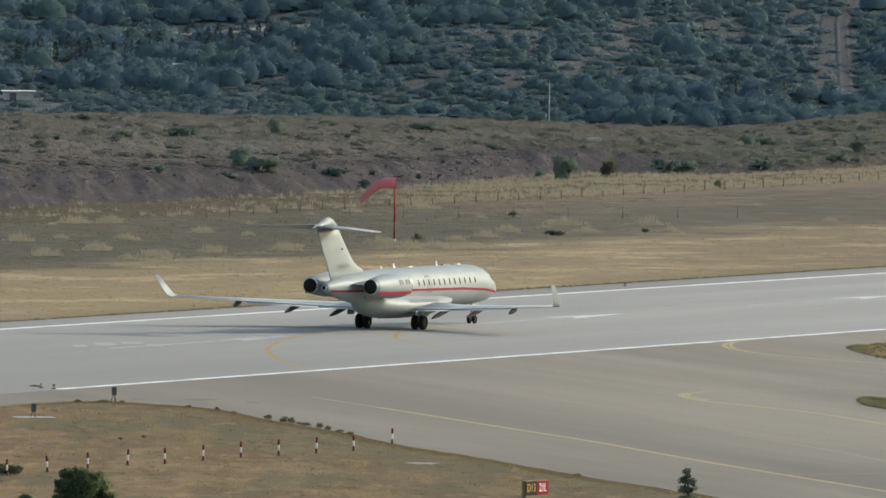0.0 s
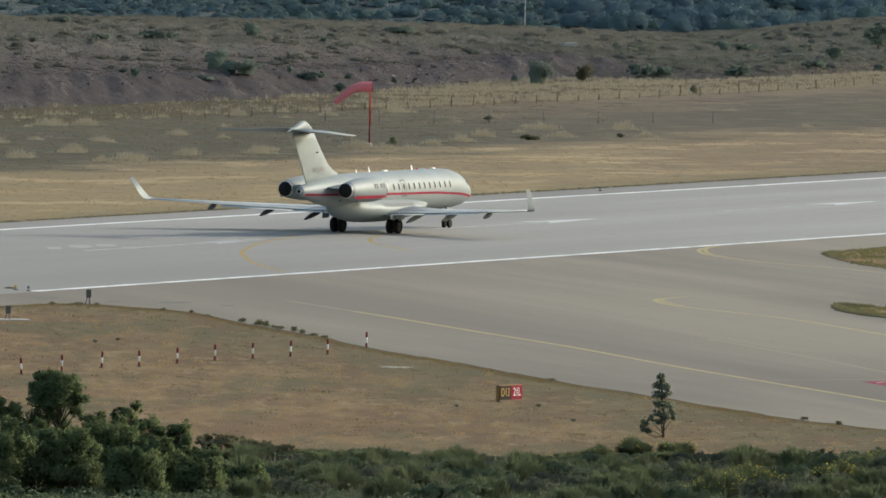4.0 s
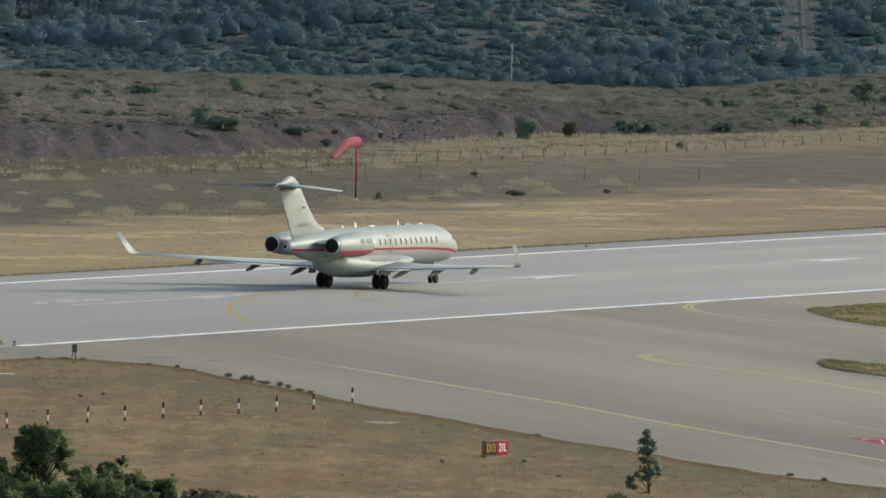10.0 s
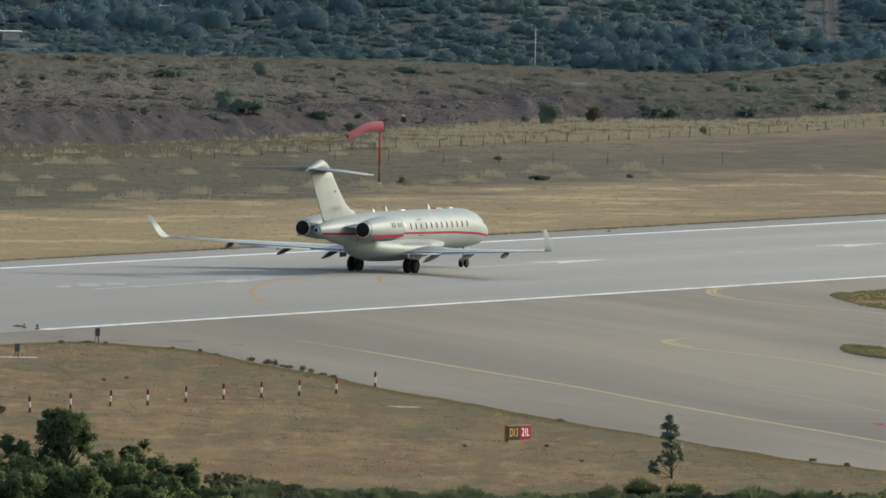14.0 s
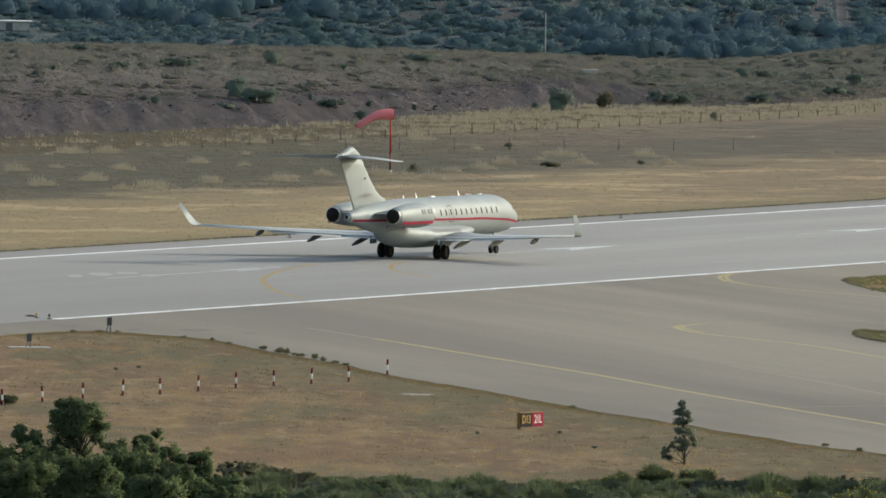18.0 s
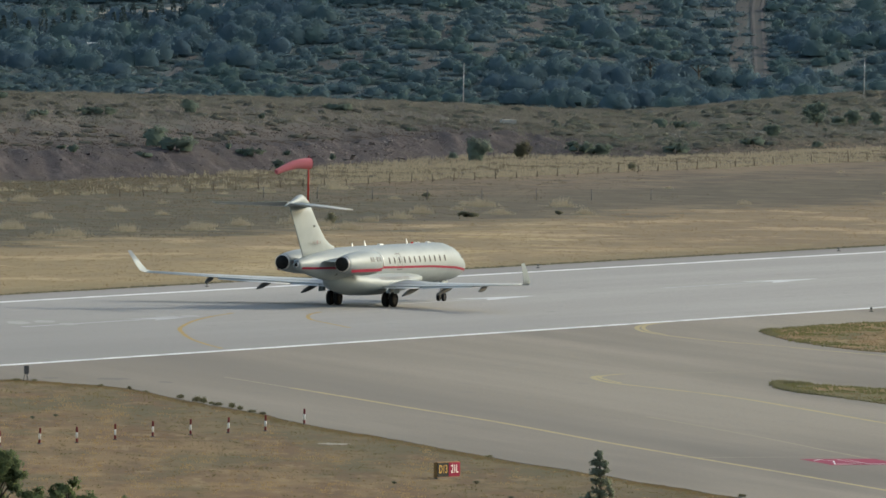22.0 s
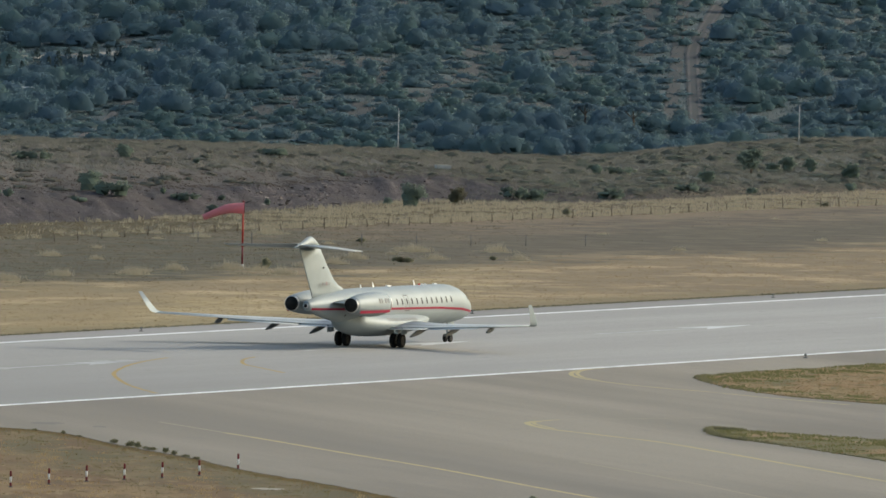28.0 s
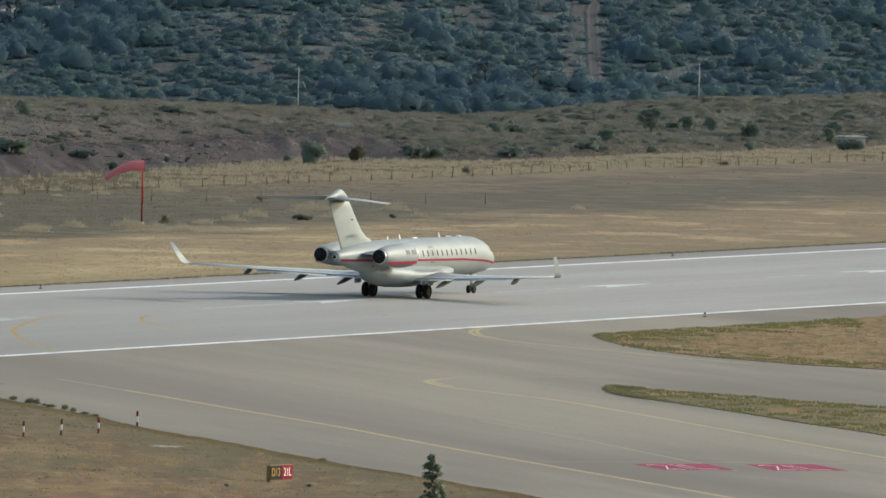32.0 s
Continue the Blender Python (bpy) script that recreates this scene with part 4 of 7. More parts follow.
def build_jet():
    jet = empty("business_jet", Matrix.Translation(ORIGIN) @ pose(0, 0, 0.035, 0, 0, 66.99), "silver twin-engine business jet with a red side stripe on the runway", "aircraft")
    P = lambda name, me, parent=None, label="": part(name, me, parent or jet, label)
    fus = P("fuselage", sm("fuselage", loft(body_rings(FUSE)), M_silver))
    P("auxiliary_exhaust", sm("auxiliary_exhaust", lathe_x([(-11.32, 0.17), (-11.2, 0.2), (-10.9, 0.2)], 20, 0, 3.02), M_steel), None, "bright steel exhaust ring")
    P("exhaust_bore", sm("exhaust_bore", lathe_x([(-11.335, 0.125), (-11.2, 0.125)], 16, 0, 3.02), M_dark), None, "black disc for the shaded exhaust opening")
    belly = [(-6.0, 2.0, 0.3, 0.24), (-5.2, 1.9, 0.7, 0.5), (-4.0, 1.76, 1.2, 0.74), (-2.4, 1.64, 1.62, 0.86), (-0.4, 1.57, 1.92, 0.86), (1.6, 1.56, 2.02, 0.84), (3.8, 1.57, 1.9, 0.8), (6.0, 1.64, 1.55, 0.68), (7.8, 1.75, 1.08, 0.48), (9.2, 1.86, 0.5, 0.26)]
    P("belly_fairing", sm("belly_fairing", loft(body_rings(belly, 24)), M_silver), None, "swollen wing root fairing")
    for side in (1, -1):
        def rg(rows):
            rings = [airfoil(q[1], q[2], side * q[0], q[3], q[4], q[5] if len(q) > 5 else 0.0) for q in rows]
            v, f = loft(rings)
            return (v, f) if side < 0 else (v, [tuple(reversed(q)) for q in f])
        W = [(1.0, 5.6, -0.6, 1.36, 0.12), (4.6, 2.65, -1.0, 1.47, 0.11), (9.5, -0.8, -3.15, 1.72, 0.10), (13.75, -3.8, -5.2, 1.96, 0.09)]
        wing = P("wing", sm("wing", rg(W), M_wing), None, "swept grey wing")
        P("winglet", sm("winglet", rg([(13.75, -3.8, -5.2, 1.96, 0.09), (13.98, -4.2, -5.42, 2.08, 0.085), (14.1, -4.65, -5.75, 2.4, 0.08), (14.33, -6.1, -6.72, 3.42, 0.07)]), M_silver), None, "pale upswept winglet")

        def top_z(y, x):
            """Wing's upper surface."""
            for a, b in zip(W, W[1:]):
                if a[0] <= y <= b[0]:
                    t = (y - a[0]) / (b[0] - a[0])
                    le, te, z, th = (a[i] + (b[i] - a[i]) * t for i in (1, 2, 3, 4))
                    u = max(0.0, min(1.0, (le - x) / (le - te)))
                    c = le - te
                    return z + 1.1 * 5 * th * c * (0.2969 * math.sqrt(u) - 0.126 * u - 0.3516 * u * u + 0.2843 * u ** 3 - 0.1015 * u ** 4)
            return W[-1][3]
        # gap lines of flap and spoilers on the upper skin
        for y0, y1, fr in ((1.7, 9.3, 0.74), (9.4, 13.4, 0.76)):
            v, f = [], []
            for k in range(13):
                y = y0 + (y1 - y0) * k / 12
                le = float(np.interp(y, [r[0] for r in W], [r[1] for r in W]))
                te = float(np.interp(y, [r[0] for r in W], [r[2] for r in W]))
                x = le + (te - le) * fr
                v += [(x, side * y, top_z(y, x) + 0.012), (x - 0.1, side * y, top_z(y, x - 0.1) + 0.012)]
            f = [(2 * k, 2 * k + 1, 2 * k + 3, 2 * k + 2) for k in range(12)]
            P("flap_gap", mesh_of("flap_gap", v, f, M_seam), wing, "dark gap before the flap")
        # flaps set a little down behind the trailing edge
        for y0, y1 in ((1.7, 4.7), (4.8, 9.2)):
            rings = []
            for y in (y0, y1):
                te = float(np.interp(y, [r[0] for r in W], [r[2] for r in W]))
                z = float(np.interp(y, [r[0] for r in W], [r[3] for r in W]))
                rings.append(airfoil(te + 0.7, te - 0.34, side * y, z + 0.03, 0.1, -9.0))
            v, f = loft(rings)
            P("flap", sm("flap", (v, f if side < 0 else [tuple(reversed(q)) for q in f]), M_wing), wing, "wing flap set slightly down")
        for y, x0, ln in ((3.7, -0.4, 1.7), (6.6, -1.4, 1.5), (10.0, -2.9, 0.8)):
            z = float(np.interp(y, [r[0] for r in W], [r[3] for r in W])) - 0.1
            rows = [(x0 + 0.9 * ln - ln * k / 6 * 1.75, 0.14 * math.sin(math.pi * (0.06 + 0.9 * k / 6)) ** 0.7) for k in range(7)]
            rings = [[Vector((x, side * y + 0.75 * r * math.sin(a), z - 0.27 * (k / 6) ** 1.3 * ln - 0.05 + 1.3 * r * math.cos(a))) for a in [2 * math.pi * j / 12 for j in range(12)]] for k, (x, r) in enumerate(rows)]
            P("flap_track_fairing", sm("flap_track_fairing", loft(rings), M_fairing), wing, "canoe-shaped flap track fairing")
        # tailplane, engines and their mounts
        P("tailplane", sm("tailplane", rg([(0.12, -9.7, -12.95, 6.93, 0.085, 4.5 + side), (2.4, -11.35, -13.65, 6.93, 0.085, 4.0 + 1.6 * side), (4.83, -13.1, -14.45, 6.93 + 0.07 * side, 0.075, 3.2 + 2.4 * side)]), M_tail), None, "swept grey tailplane half")
        cy, cz = side * 2.18, 3.06
        nac = [(-8.55, 0.52), (-8.2, 0.58), (-7.4, 0.69), (-6.4, 0.78), (-5.3, 0.84), (-4.3, 0.83), (-3.5, 0.76), (-3.15, 0.66), (-3.1, 0.6)]
        n_ob = P("nacelle", sm("nacelle", lathe_x(nac, 28, cy, cz), M_silver), None, "polished silver engine nacelle")
        P("exhaust_nozzle", sm("exhaust_nozzle", lathe_x([(-8.62, 0.48), (-8.6, 0.525), (-8.5, 0.53)], 24, cy, cz), M_steel), n_ob, "thin steel nozzle lip")
        # closed black disc painted as the shaded inside of the nozzle
        P("exhaust_opening", sm("exhaust_opening", lathe_x([(-8.635, 0.475), (-8.5, 0.475)], 24, cy, cz), M_dark), n_ob, "black disc for the shaded jet exhaust opening")
        P("intake_lip", sm("intake_lip", lathe_x([(-3.12, 0.68), (-2.98, 0.66), (-2.95, 0.6), (-3.1, 0.55)], 24, cy, cz), M_steel), n_ob, "bright intake lip")
        st = [Vector((-8.2 + 5.0 * k / 10, cy - side * 0.0 + side * (float(np.interp(-8.2 + 5.0 * k / 10, [r[0] for r in nac], [r[1] for r in nac])) * 0.93 + 0.012), cz - 0.36)) for k in range(11)]
        v = [p + Vector((0, 0, 0)) for p in st] + [p + Vector((0, -side * 0.055, -0.2)) for p in st]
        f = [(k, k + 1, k + 12, k + 11) for k in range(10)]
        P("engine_stripe", mesh_of("engine_stripe", v, f, M_stripe), n_ob, "red stripe across the nacelle")
        py = [airfoil(-3.9, -8.6, side * 0.8, 3.2, 0.09), airfoil(-4.1, -8.3, side * 1.75, 3.15, 0.09)]
        P("engine_pylon", sm("engine_pylon", loft(py) if side < 0 else (lambda q: (q[0], [tuple(reversed(t)) for t in q[1]]))(loft(py)), M_silver))
        # cabin windows and door
        for k in range(12):
            x = 1.55 + 0.87 * k
            if k == 2:
                continue
            P("cabin_window", sm("cabin_window", skin_patch(x - 0.125, x + 0.125, 2.84, 3.27, side, 4, 6, 0.012, 0.35), M_glass), fus, "dark oval cabin window")
        for x0, x1, z0, z1 in ((2.88, 2.93, 2.4, 3.5), (3.6, 3.65, 2.4, 3.5), (2.93, 3.6, 3.45, 3.5), (2.93, 3.6, 2.4, 2.45)):
            P("door_seam", sm("door_seam", skin_patch(x0, x1, z0, z1, side, 2, 6, 0.014), M_seam), fus, "outline of the overwing exit")
        P("cabin_window", sm("cabin_window", skin_patch(3.14, 3.38, 2.86, 3.26, side, 4, 6, 0.016, 0.35), M_glass), fus, "window in the overwing exit")
        P("cockpit_window", sm("cockpit_window", skin_patch(14.5, 14.95, 2.95, 3.25, side, 4, 4, 0.012, 0.2), M_glass), fus, "cockpit side window")
        P("cockpit_window", sm("cockpit_window", skin_patch(15.02, 15.5, 2.82, 3.05, side, 4, 4, 0.014, 0.2), M_glass), fus, "cockpit windscreen pane")
        v, f = [], []
        for k in range(61):
            x = -10.9 + 27.4 * k / 60
            for dz in (0.075, 0.0, -0.075):
                v.append(on_skin(x, stripe_z(x) + dz, side, 0.01))
        for k in range(60):
            for j in (0, 1):
                q = (3 * k + j, 3 * k + 3 + j, 3 * k + 4 + j, 3 * k + 1 + j)
                f.append(q if side > 0 else tuple(reversed(q)))
        P("side_stripe", mesh_of("side_stripe", v, f, M_stripe), fus, "long red stripe along the fuselage")
        # registration on the nacelle: plain bars
        for k, (dx, wd) in enumerate(((0, 0.26), (0.36, 0.26), (0.72, 0.12), (1.0, 0.28), (1.38, 0.16), (1.64, 0.26))):
            x0 = -5.6 + dx if side < 0 else -3.7 - dx
            rr = lambda x: float(np.interp(x, [r[0] for r in nac], [r[1] for r in nac]))
            hgt = 0.3 if k != 2 else 0.06
            v = []
            for x in (x0, x0 + wd):
                for dz in (0.26 + hgt / 2, 0.26 - hgt / 2):
                    r = rr(x) + 0.012
                    v.append((x, cy + side * math.sqrt(max(0.01, r * r - dz * dz)), cz + dz))
            P("registration_bar", mesh_of("registration_bar", v, [(0, 2, 3, 1)], M_mark), n_ob, "dark lettering bar")
        # main landing gear
        gx, gy = 0.0, side * 2.03
        leg = P("main_gear_leg", sm("main_gear_leg", tube([(0.15, gy - side * 0.1, 1.5), (0.05, gy, 0.95), (0, gy, 0.5)], [0.13, 0.11, 0.09], 12), M_steel), None, "steel main landing gear leg")
        P("drag_brace", sm("drag_brace", tube([(0.9, gy - side * 0.3, 1.35), (0.03, gy, 0.62)], [0.05, 0.05], 8), M_steel), leg)
        P("gear_door", box_mesh("gear_door", 0.9, 0.05, 0.5, M_silver, 0.015, (-0.55, gy + side * 0.72, 0.93)), None, "open main gear door")
        P("gear_door", box_mesh("gear_door", 0.7, 0.05, 0.3, M_silver, 0.012, (-1.1, gy + side * 0.35, 0.98)), None, "small open gear door")
        for dy in (-0.27, 0.27):
            ty, rm = WT
            w = part("main_wheel", ty, jet, "black twin main wheel tyre", Matrix.Translation((0, gy + dy, 0.5)))
            part("rim", rm, w)
            WHEELS.append((w, Vector((0, gy + dy, 0.5)), 0.5))
    # nose gear
    leg = P("nose_gear_leg", sm("nose_gear_leg", tube([(13.45, 0, 1.6), (13.7, 0, 0.9), (13.75, 0, 0.3)], [0.11, 0.1, 0.07], 12), M_steel), None, "steel nose gear leg")
    P("drag_brace", sm("drag_brace", tube([(14.5, 0, 1.45), (13.7, 0, 0.75)], [0.05, 0.05], 8), M_steel), leg)
    for s in (1, -1):
        P("nose_gear_door", box_mesh("nose_gear_door", 1.1, 0.04, 0.45, M_silver, 0.012, (13.3, s * 0.4, 0.98)), None, "open nose gear door")
        w = part("nose_wheel", NT[0], jet, "small black nose wheel tyre", Matrix.Translation((13.75, s * 0.19, 0.29)))
        part("rim", NT[1], w)
        WHEELS.append((w, Vector((13.75, s * 0.19, 0.29)), 0.29))
    P("taxi_light", sm("taxi_light", lathe_x([(13.78, 0.09), (13.86, 0.1), (13.88, 0.02)], 12, 0, 0.85), M_glass), leg)
    # fin: swept, with a fillet at its foot
    def fin_ring(z, le, te, th):
        return [Vector((p.x, p.z, z)) for p in airfoil(le, te, 0, 0.0, th)]
    finv = [(3.25, -4.2, -10.05, 0.05), (3.9, -4.75, -10.5, 0.07), (4.12, -5.0, -10.65, 0.075), (4.3, -5.75, -10.78, 0.085), (4.7, -6.6, -11.05, 0.095), (5.6, -7.72, -11.7, 0.095), (6.4, -8.6, -12.25, 0.095), (7.12, -9.35, -12.75, 0.095)]
    v, f = loft([fin_ring(*r) for r in finv])
    fin = P("fin", sm("fin", (v, [tuple(reversed(q)) for q in f]), M_silver), None, "tall swept silver tail fin")
    bul = [(x, (tp + 6.93) / 2, hw, (tp - 6.93) / 2) for x, tp, hw in ((-13.52, 7.0, 0.03), (-13.0, 7.12, 0.1), (-12.4, 7.26, 0.18), (-11.7, 7.46, 0.24), (-11.1, 7.66, 0.26), (-10.7, 7.68, 0.26), (-10.3, 7.56, 0.24), (-9.9, 7.36, 0.2), (-9.5, 7.16, 0.13), (-9.25, 7.02, 0.05))]
    P("tail_bullet", sm("tail_bullet", loft(body_rings(bul, 18)), M_silver), None, "rounded fairing on the fin tip")
    for s in (1, -1):
        P("beacon", sm("beacon", lathe_x([(-9.06, 0.05), (-8.95, 0.07), (-8.85, 0.02)], 10, s * 0.27, 5.55), M_grey), fin)
        for k, (dx, hh) in enumerate(((0, 0.2), (0.25, 0.2), (0.5, 0.2), (0.75, 0.24), (1.0, 0.2), (1.25, 0.2))):
            x = -9.3 + dx
            q = [(x, s * 0.3, 4.35), (x + 0.16, s * 0.3, 4.35), (x + 0.2, s * 0.29, 4.35 + hh), (x + 0.04, s * 0.29, 4.35 + hh)]
            P("fin_lettering", mesh_of("fin_lettering", q, [(0, 1, 2, 3)], M_pinkmark if k == 3 else M_faintmark), fin, "pale lettering bar on the fin")
    for x, hgt, lean in ((-1.75, 0.24, 0.1), (0.42, 0.34, 0.18), (7.65, 0.34, 0.2)):
        top = 4.05 if x > -1 else 4.03
        v, f = loft([[Vector((x - 0.14, -0.02, top - 0.05)), Vector((x + 0.16, 0, top - 0.05)), Vector((x - 0.14, 0.02, top - 0.05))], [Vector((x - 0.1 - lean, -0.012, top + hgt)), Vector((x + 0.02 - lean, 0, top + hgt)), Vector((x - 0.1 - lean, 0.012, top + hgt))]])
        P("blade_antenna", mesh_of("blade_antenna", v, f, M_post_w), fus, "white blade antenna")
    for x, ln in ((3.0, 0.7), (11.2, 0.5), (9.5, 0.15), (9.0, 0.12)):
        P("antenna_fairing", box_mesh("antenna_fairing", ln, 0.2, 0.1, M_post_w, 0.03, (x, 0, 4.02)), fus, "low white antenna fairing")
    P("anticollision_beacon", sm("anticollision_beacon", lathe_x([(8.35, 0.05), (8.45, 0.08), (8.55, 0.05)], 10, 0, 4.08), M_beacon), fus, "red beacon lens")
    P("drain_mast", box_mesh("drain_mast", 0.14, 0.03, 0.22, M_grey, 0.005, (-2.0, 0.0, 0.72)), None, "small belly drain mast")
    for x, z in ((-6.5, 2.2), (-4.2, 2.1)):
        P("drain_port", sm("drain_port", skin_patch(x, x + 0.22, z, z + 0.16, -1, 2, 2, 0.02, 0.3), M_seam), fus, "small dark drain port")
    # scuffed walkway marks on the wing root fairing
    rb = body_rings(belly, 24)
    for side in (1, -1):
        ks = sorted(range(24), key=lambda k: abs((rb[3][k].z - belly[3][1]) / belly[3][3] - 0.45) + (9 if rb[3][k].y * side < 0 else 0))[:2]
        for n in range(14):
            x = -1.0 + 0.36 * n
            q = []
            for xx, k in ((x, ks[0]), (x + 0.16, ks[0]), (x + 0.36, ks[1]), (x + 0.2, ks[1])):
                y = float(np.interp(xx, [r[0] for r in belly], [r[k].y for r in rb]))
                z = float(np.interp(xx, [r[0] for r in belly], [r[k].z for r in rb]))
                q.append((xx, y + side * 0.015, z + 0.012))
            P("walkway_mark", mesh_of("walkway_mark", q, [(0, 1, 2, 3)], M_faintmark), None, "grey scuffed mark on the fairing")
    return jet


WT, NT = wheel_mesh(0.5, 0.36), wheel_mesh(0.29, 0.2)
JET = build_jet()


# ---- windsock ----
def build_windsock():
    sock = empty("windsock", Matrix.Translation((-6.5, 1251.6, 0)), "faded red windsock on a red and white pole in dry grass", "windsock")
    for z0, z1, mt in ((0.0, 0.35, M_conc), (0.35, 1.7, M_post_r), (1.7, 4.95, M_red)):
        r = 0.16 if z1 < 0.5 else 0.075
        part("pole_section", mesh_of("pole_section", *tube([(0, 0, z0), (0, 0, z1)], [r, r * 0.95], 12), mt, True), sock, "concrete foot" if z1 < 0.5 else "red painted pole section")
    part("obstruction_lamp", mesh_of("obstruction_lamp", *tube([(0, 0, 4.95), (0, 0, 5.25), (0, 0, 5.3), (0, 0, 5.42)], [0.03, 0.03, 0.07, 0.03], 10), M_post_r, True), sock, "small lamp on the pole top")
    segs = []
    L, N = 0.34, 10
    for k in range(N):
        r0, r1 = 0.45 - 0.023 * k, 0.45 - 0.023 * (k + 1)
        n = 20
        rings = []
        for q in range(5):
            # each section starts a little inside the one before it
            u = -0.25 + 1.25 * q / 4 if k else q / 4
            rr = (r0 + (r1 - r0) * u) * (0.97 if u < 0 else 1.0)
            rings.append([Vector((u * L, rr * math.sin(2 * math.pi * j / n), rr * math.cos(2 * math.pi * j / n))) for j in range(n)])
        inner = [[Vector((p.x, p.y * 0.95, p.z * 0.95)) for p in ring] for ring in reversed(rings)]
        v, f = loft(rings, True, (False, False))
        vi, fi = loft(inner, True, (False, False))
        f = f + [tuple(i + len(v) for i in q) for q in fi]
        v = v + vi
        me = mesh_of("sock_section", v, f, M_sock, True)
        segs.append(part("sock_section", me, sock, "faded red cloth section of the sock"))
    hoop = [(0.45 * math.cos(2 * math.pi * j / 20), 0.45 * math.sin(2 * math.pi * j / 20)) for j in range(21)]
    part("hoop", mesh_of("hoop", *tube([(0.02, a, b) for a, b in hoop], [0.025] * 21, 6), M_post_r, True), segs[0], "dark hoop that holds the sock's mouth")
    return sock, segs, L


SOCK, SEGS, SEG_LEN = build_windsock()


# ---- airfield furniture ----
def marker_post(name):
    p = empty(name, Matrix.Identity(4), "red and white banded marker post in dry grass", "marker post", "row of banded posts")
    for z0, z1, mt, lb in ((0, 0.26, M_post_r, "dark red band"), (0.26, 0.57, M_post_w, "white band"), (0.57, 0.87, M_post_r, "dark red band")):
        part("band", mesh_of("band", *tube([(0, 0, z0), (0, 0, z1 - 0.015), (0, 0, z1)], [0.058, 0.058, 0.052], 12), mt, True), p, lb)
    part("base_plate", mesh_of("base_plate", *tube([(0, 0, 0), (0, 0, 0.05)], [0.13, 0.12], 12), M_grey, True), p)
    return p


POSTS = [(-24.4, 827.0), (-22.4, 831.5), (-20.4, 836.3), (-18.4, 841.0), (-16.45, 843.3), (-14.5, 848.0), (-12.55, 852.7), (-10.55, 856.0), (-8.55, 859.5), (-6.55, 863.0), (-4.5, 872.7)]
first = marker_post("marker_post")
first.matrix_basis = Matrix.Translation((*POSTS[0], 0))
rng = np.random.default_rng(3)
for x, y in POSTS[1:]:
    copy_thing(first, pose(x, y, 0, rng.normal(0, 1.2), rng.normal(0, 1.2), rng.uniform(0, 360)))


def text_mesh(s, size, mat, parent, m, label):
    cu = bpy.data.curves.new("legend", "FONT")
    cu.body, cu.size, cu.extrude, cu.align_x, cu.align_y = s, size, 0.006, "CENTER", "CENTER"
    cu.materials.append(mat)
    ob = new("legend", cu)
    ob.parent, ob.matrix_basis = parent, m
    return tagged(ob, label)


def build_sign():
    a, b = Vector((2.46, 809.2, 0)), Vector((3.78, 811.25, 0))
    d = b - a
    yaw = math.degrees(math.atan2(d.y, d.x))
    w = d.length * 0.9
    s = empty("taxiway_sign", pose((a.x + b.x) / 2, (a.y + b.y) / 2, 0, 0, 0, yaw), "black and red taxiway sign with amber and white legends in grass", "sign")
    part("housing", box_mesh("housing", w, 0.2, 0.8, M_ochre, 0.02, (0, -0.07, 0.06)), s, "ochre framed sign housing")
    part("location_panel", box_mesh("location_panel", w * 0.49, 0.02, 0.72, M_black, 0.004, (-w * 0.245, -0.182, 0.1)), s, "black location panel")
    part("runway_panel", box_mesh("runway_panel", w * 0.48, 0.02, 0.72, M_signred, 0.004, (w * 0.252, -0.182, 0.1)), s, "red runway panel")
    for u, t, mt, lb in ((-w * 0.245, "D13", M_amber, "amber legend D13"), (w * 0.252, "21L", M_post_w, "white legend 21L")):
        text_mesh(t, 0.6, mt, s, pose(u, -0.2, 0.47, 90, 0, 0) @ Matrix.Diagonal((0.78, 1, 1, 1)), lb)
    for u in (-0.4, 0.4):
        part("leg", box_mesh("leg", 0.08, 0.08, 0.14, M_grey, 0.0, (u * w, 0, 0)), s)
    part("plinth", box_mesh("plinth", w - 0.1, 0.24, 0.06, M_stain, 0.01, (0, -0.07, 0)), s, "concrete plinth")


build_sign()


def stand_device(x, y, hgt, pad):
    d = empty("field_instrument", pose(x, y, 0, 0, 0, 20), "small dark instrument box on splayed legs beside the taxiway", "instrument")
    for dx, dy in ((-0.16, 0.1), (0.16, 0.1), (0.0, -0.16)):
        part("leg", mesh_of("leg", *tube([(dx, dy, 0.0), (dx * 0.3, dy * 0.3, hgt * 0.5)], [0.025, 0.022], 8), M_grey, True), d)
    for dx in (-0.075, 0.075):
        part("housing", box_mesh("housing", 0.13, 0.16, hgt * 0.52, M_grey, 0.025, (dx, 0, hgt * 0.46)), d, "dark metal housing")
    part("cross_plate", box_mesh("cross_plate", 0.26, 0.1, 0.03, M_grey, 0.006, (0, 0, hgt * 0.46 - 0.03)), d)
    if pad:
        slab_me = box_mesh("pad", 2.4, 1.6, 0.06, M_conc, 0.01)
        tagged(part("concrete_pad", slab_me, None, "", pose(x, y, 0.0, 0, 0, 10)), "pale concrete pad in the grass", "pad")


stand_device(-21.1, 926.2, 0.9, False)
stand_device(-25.1, 901.5, 0.85, True)
stain(-2.7, 848.3, 2.0, 2.6, 741, "gravel_patch", M_road, "pale gravel patch in the grass", 0.02)


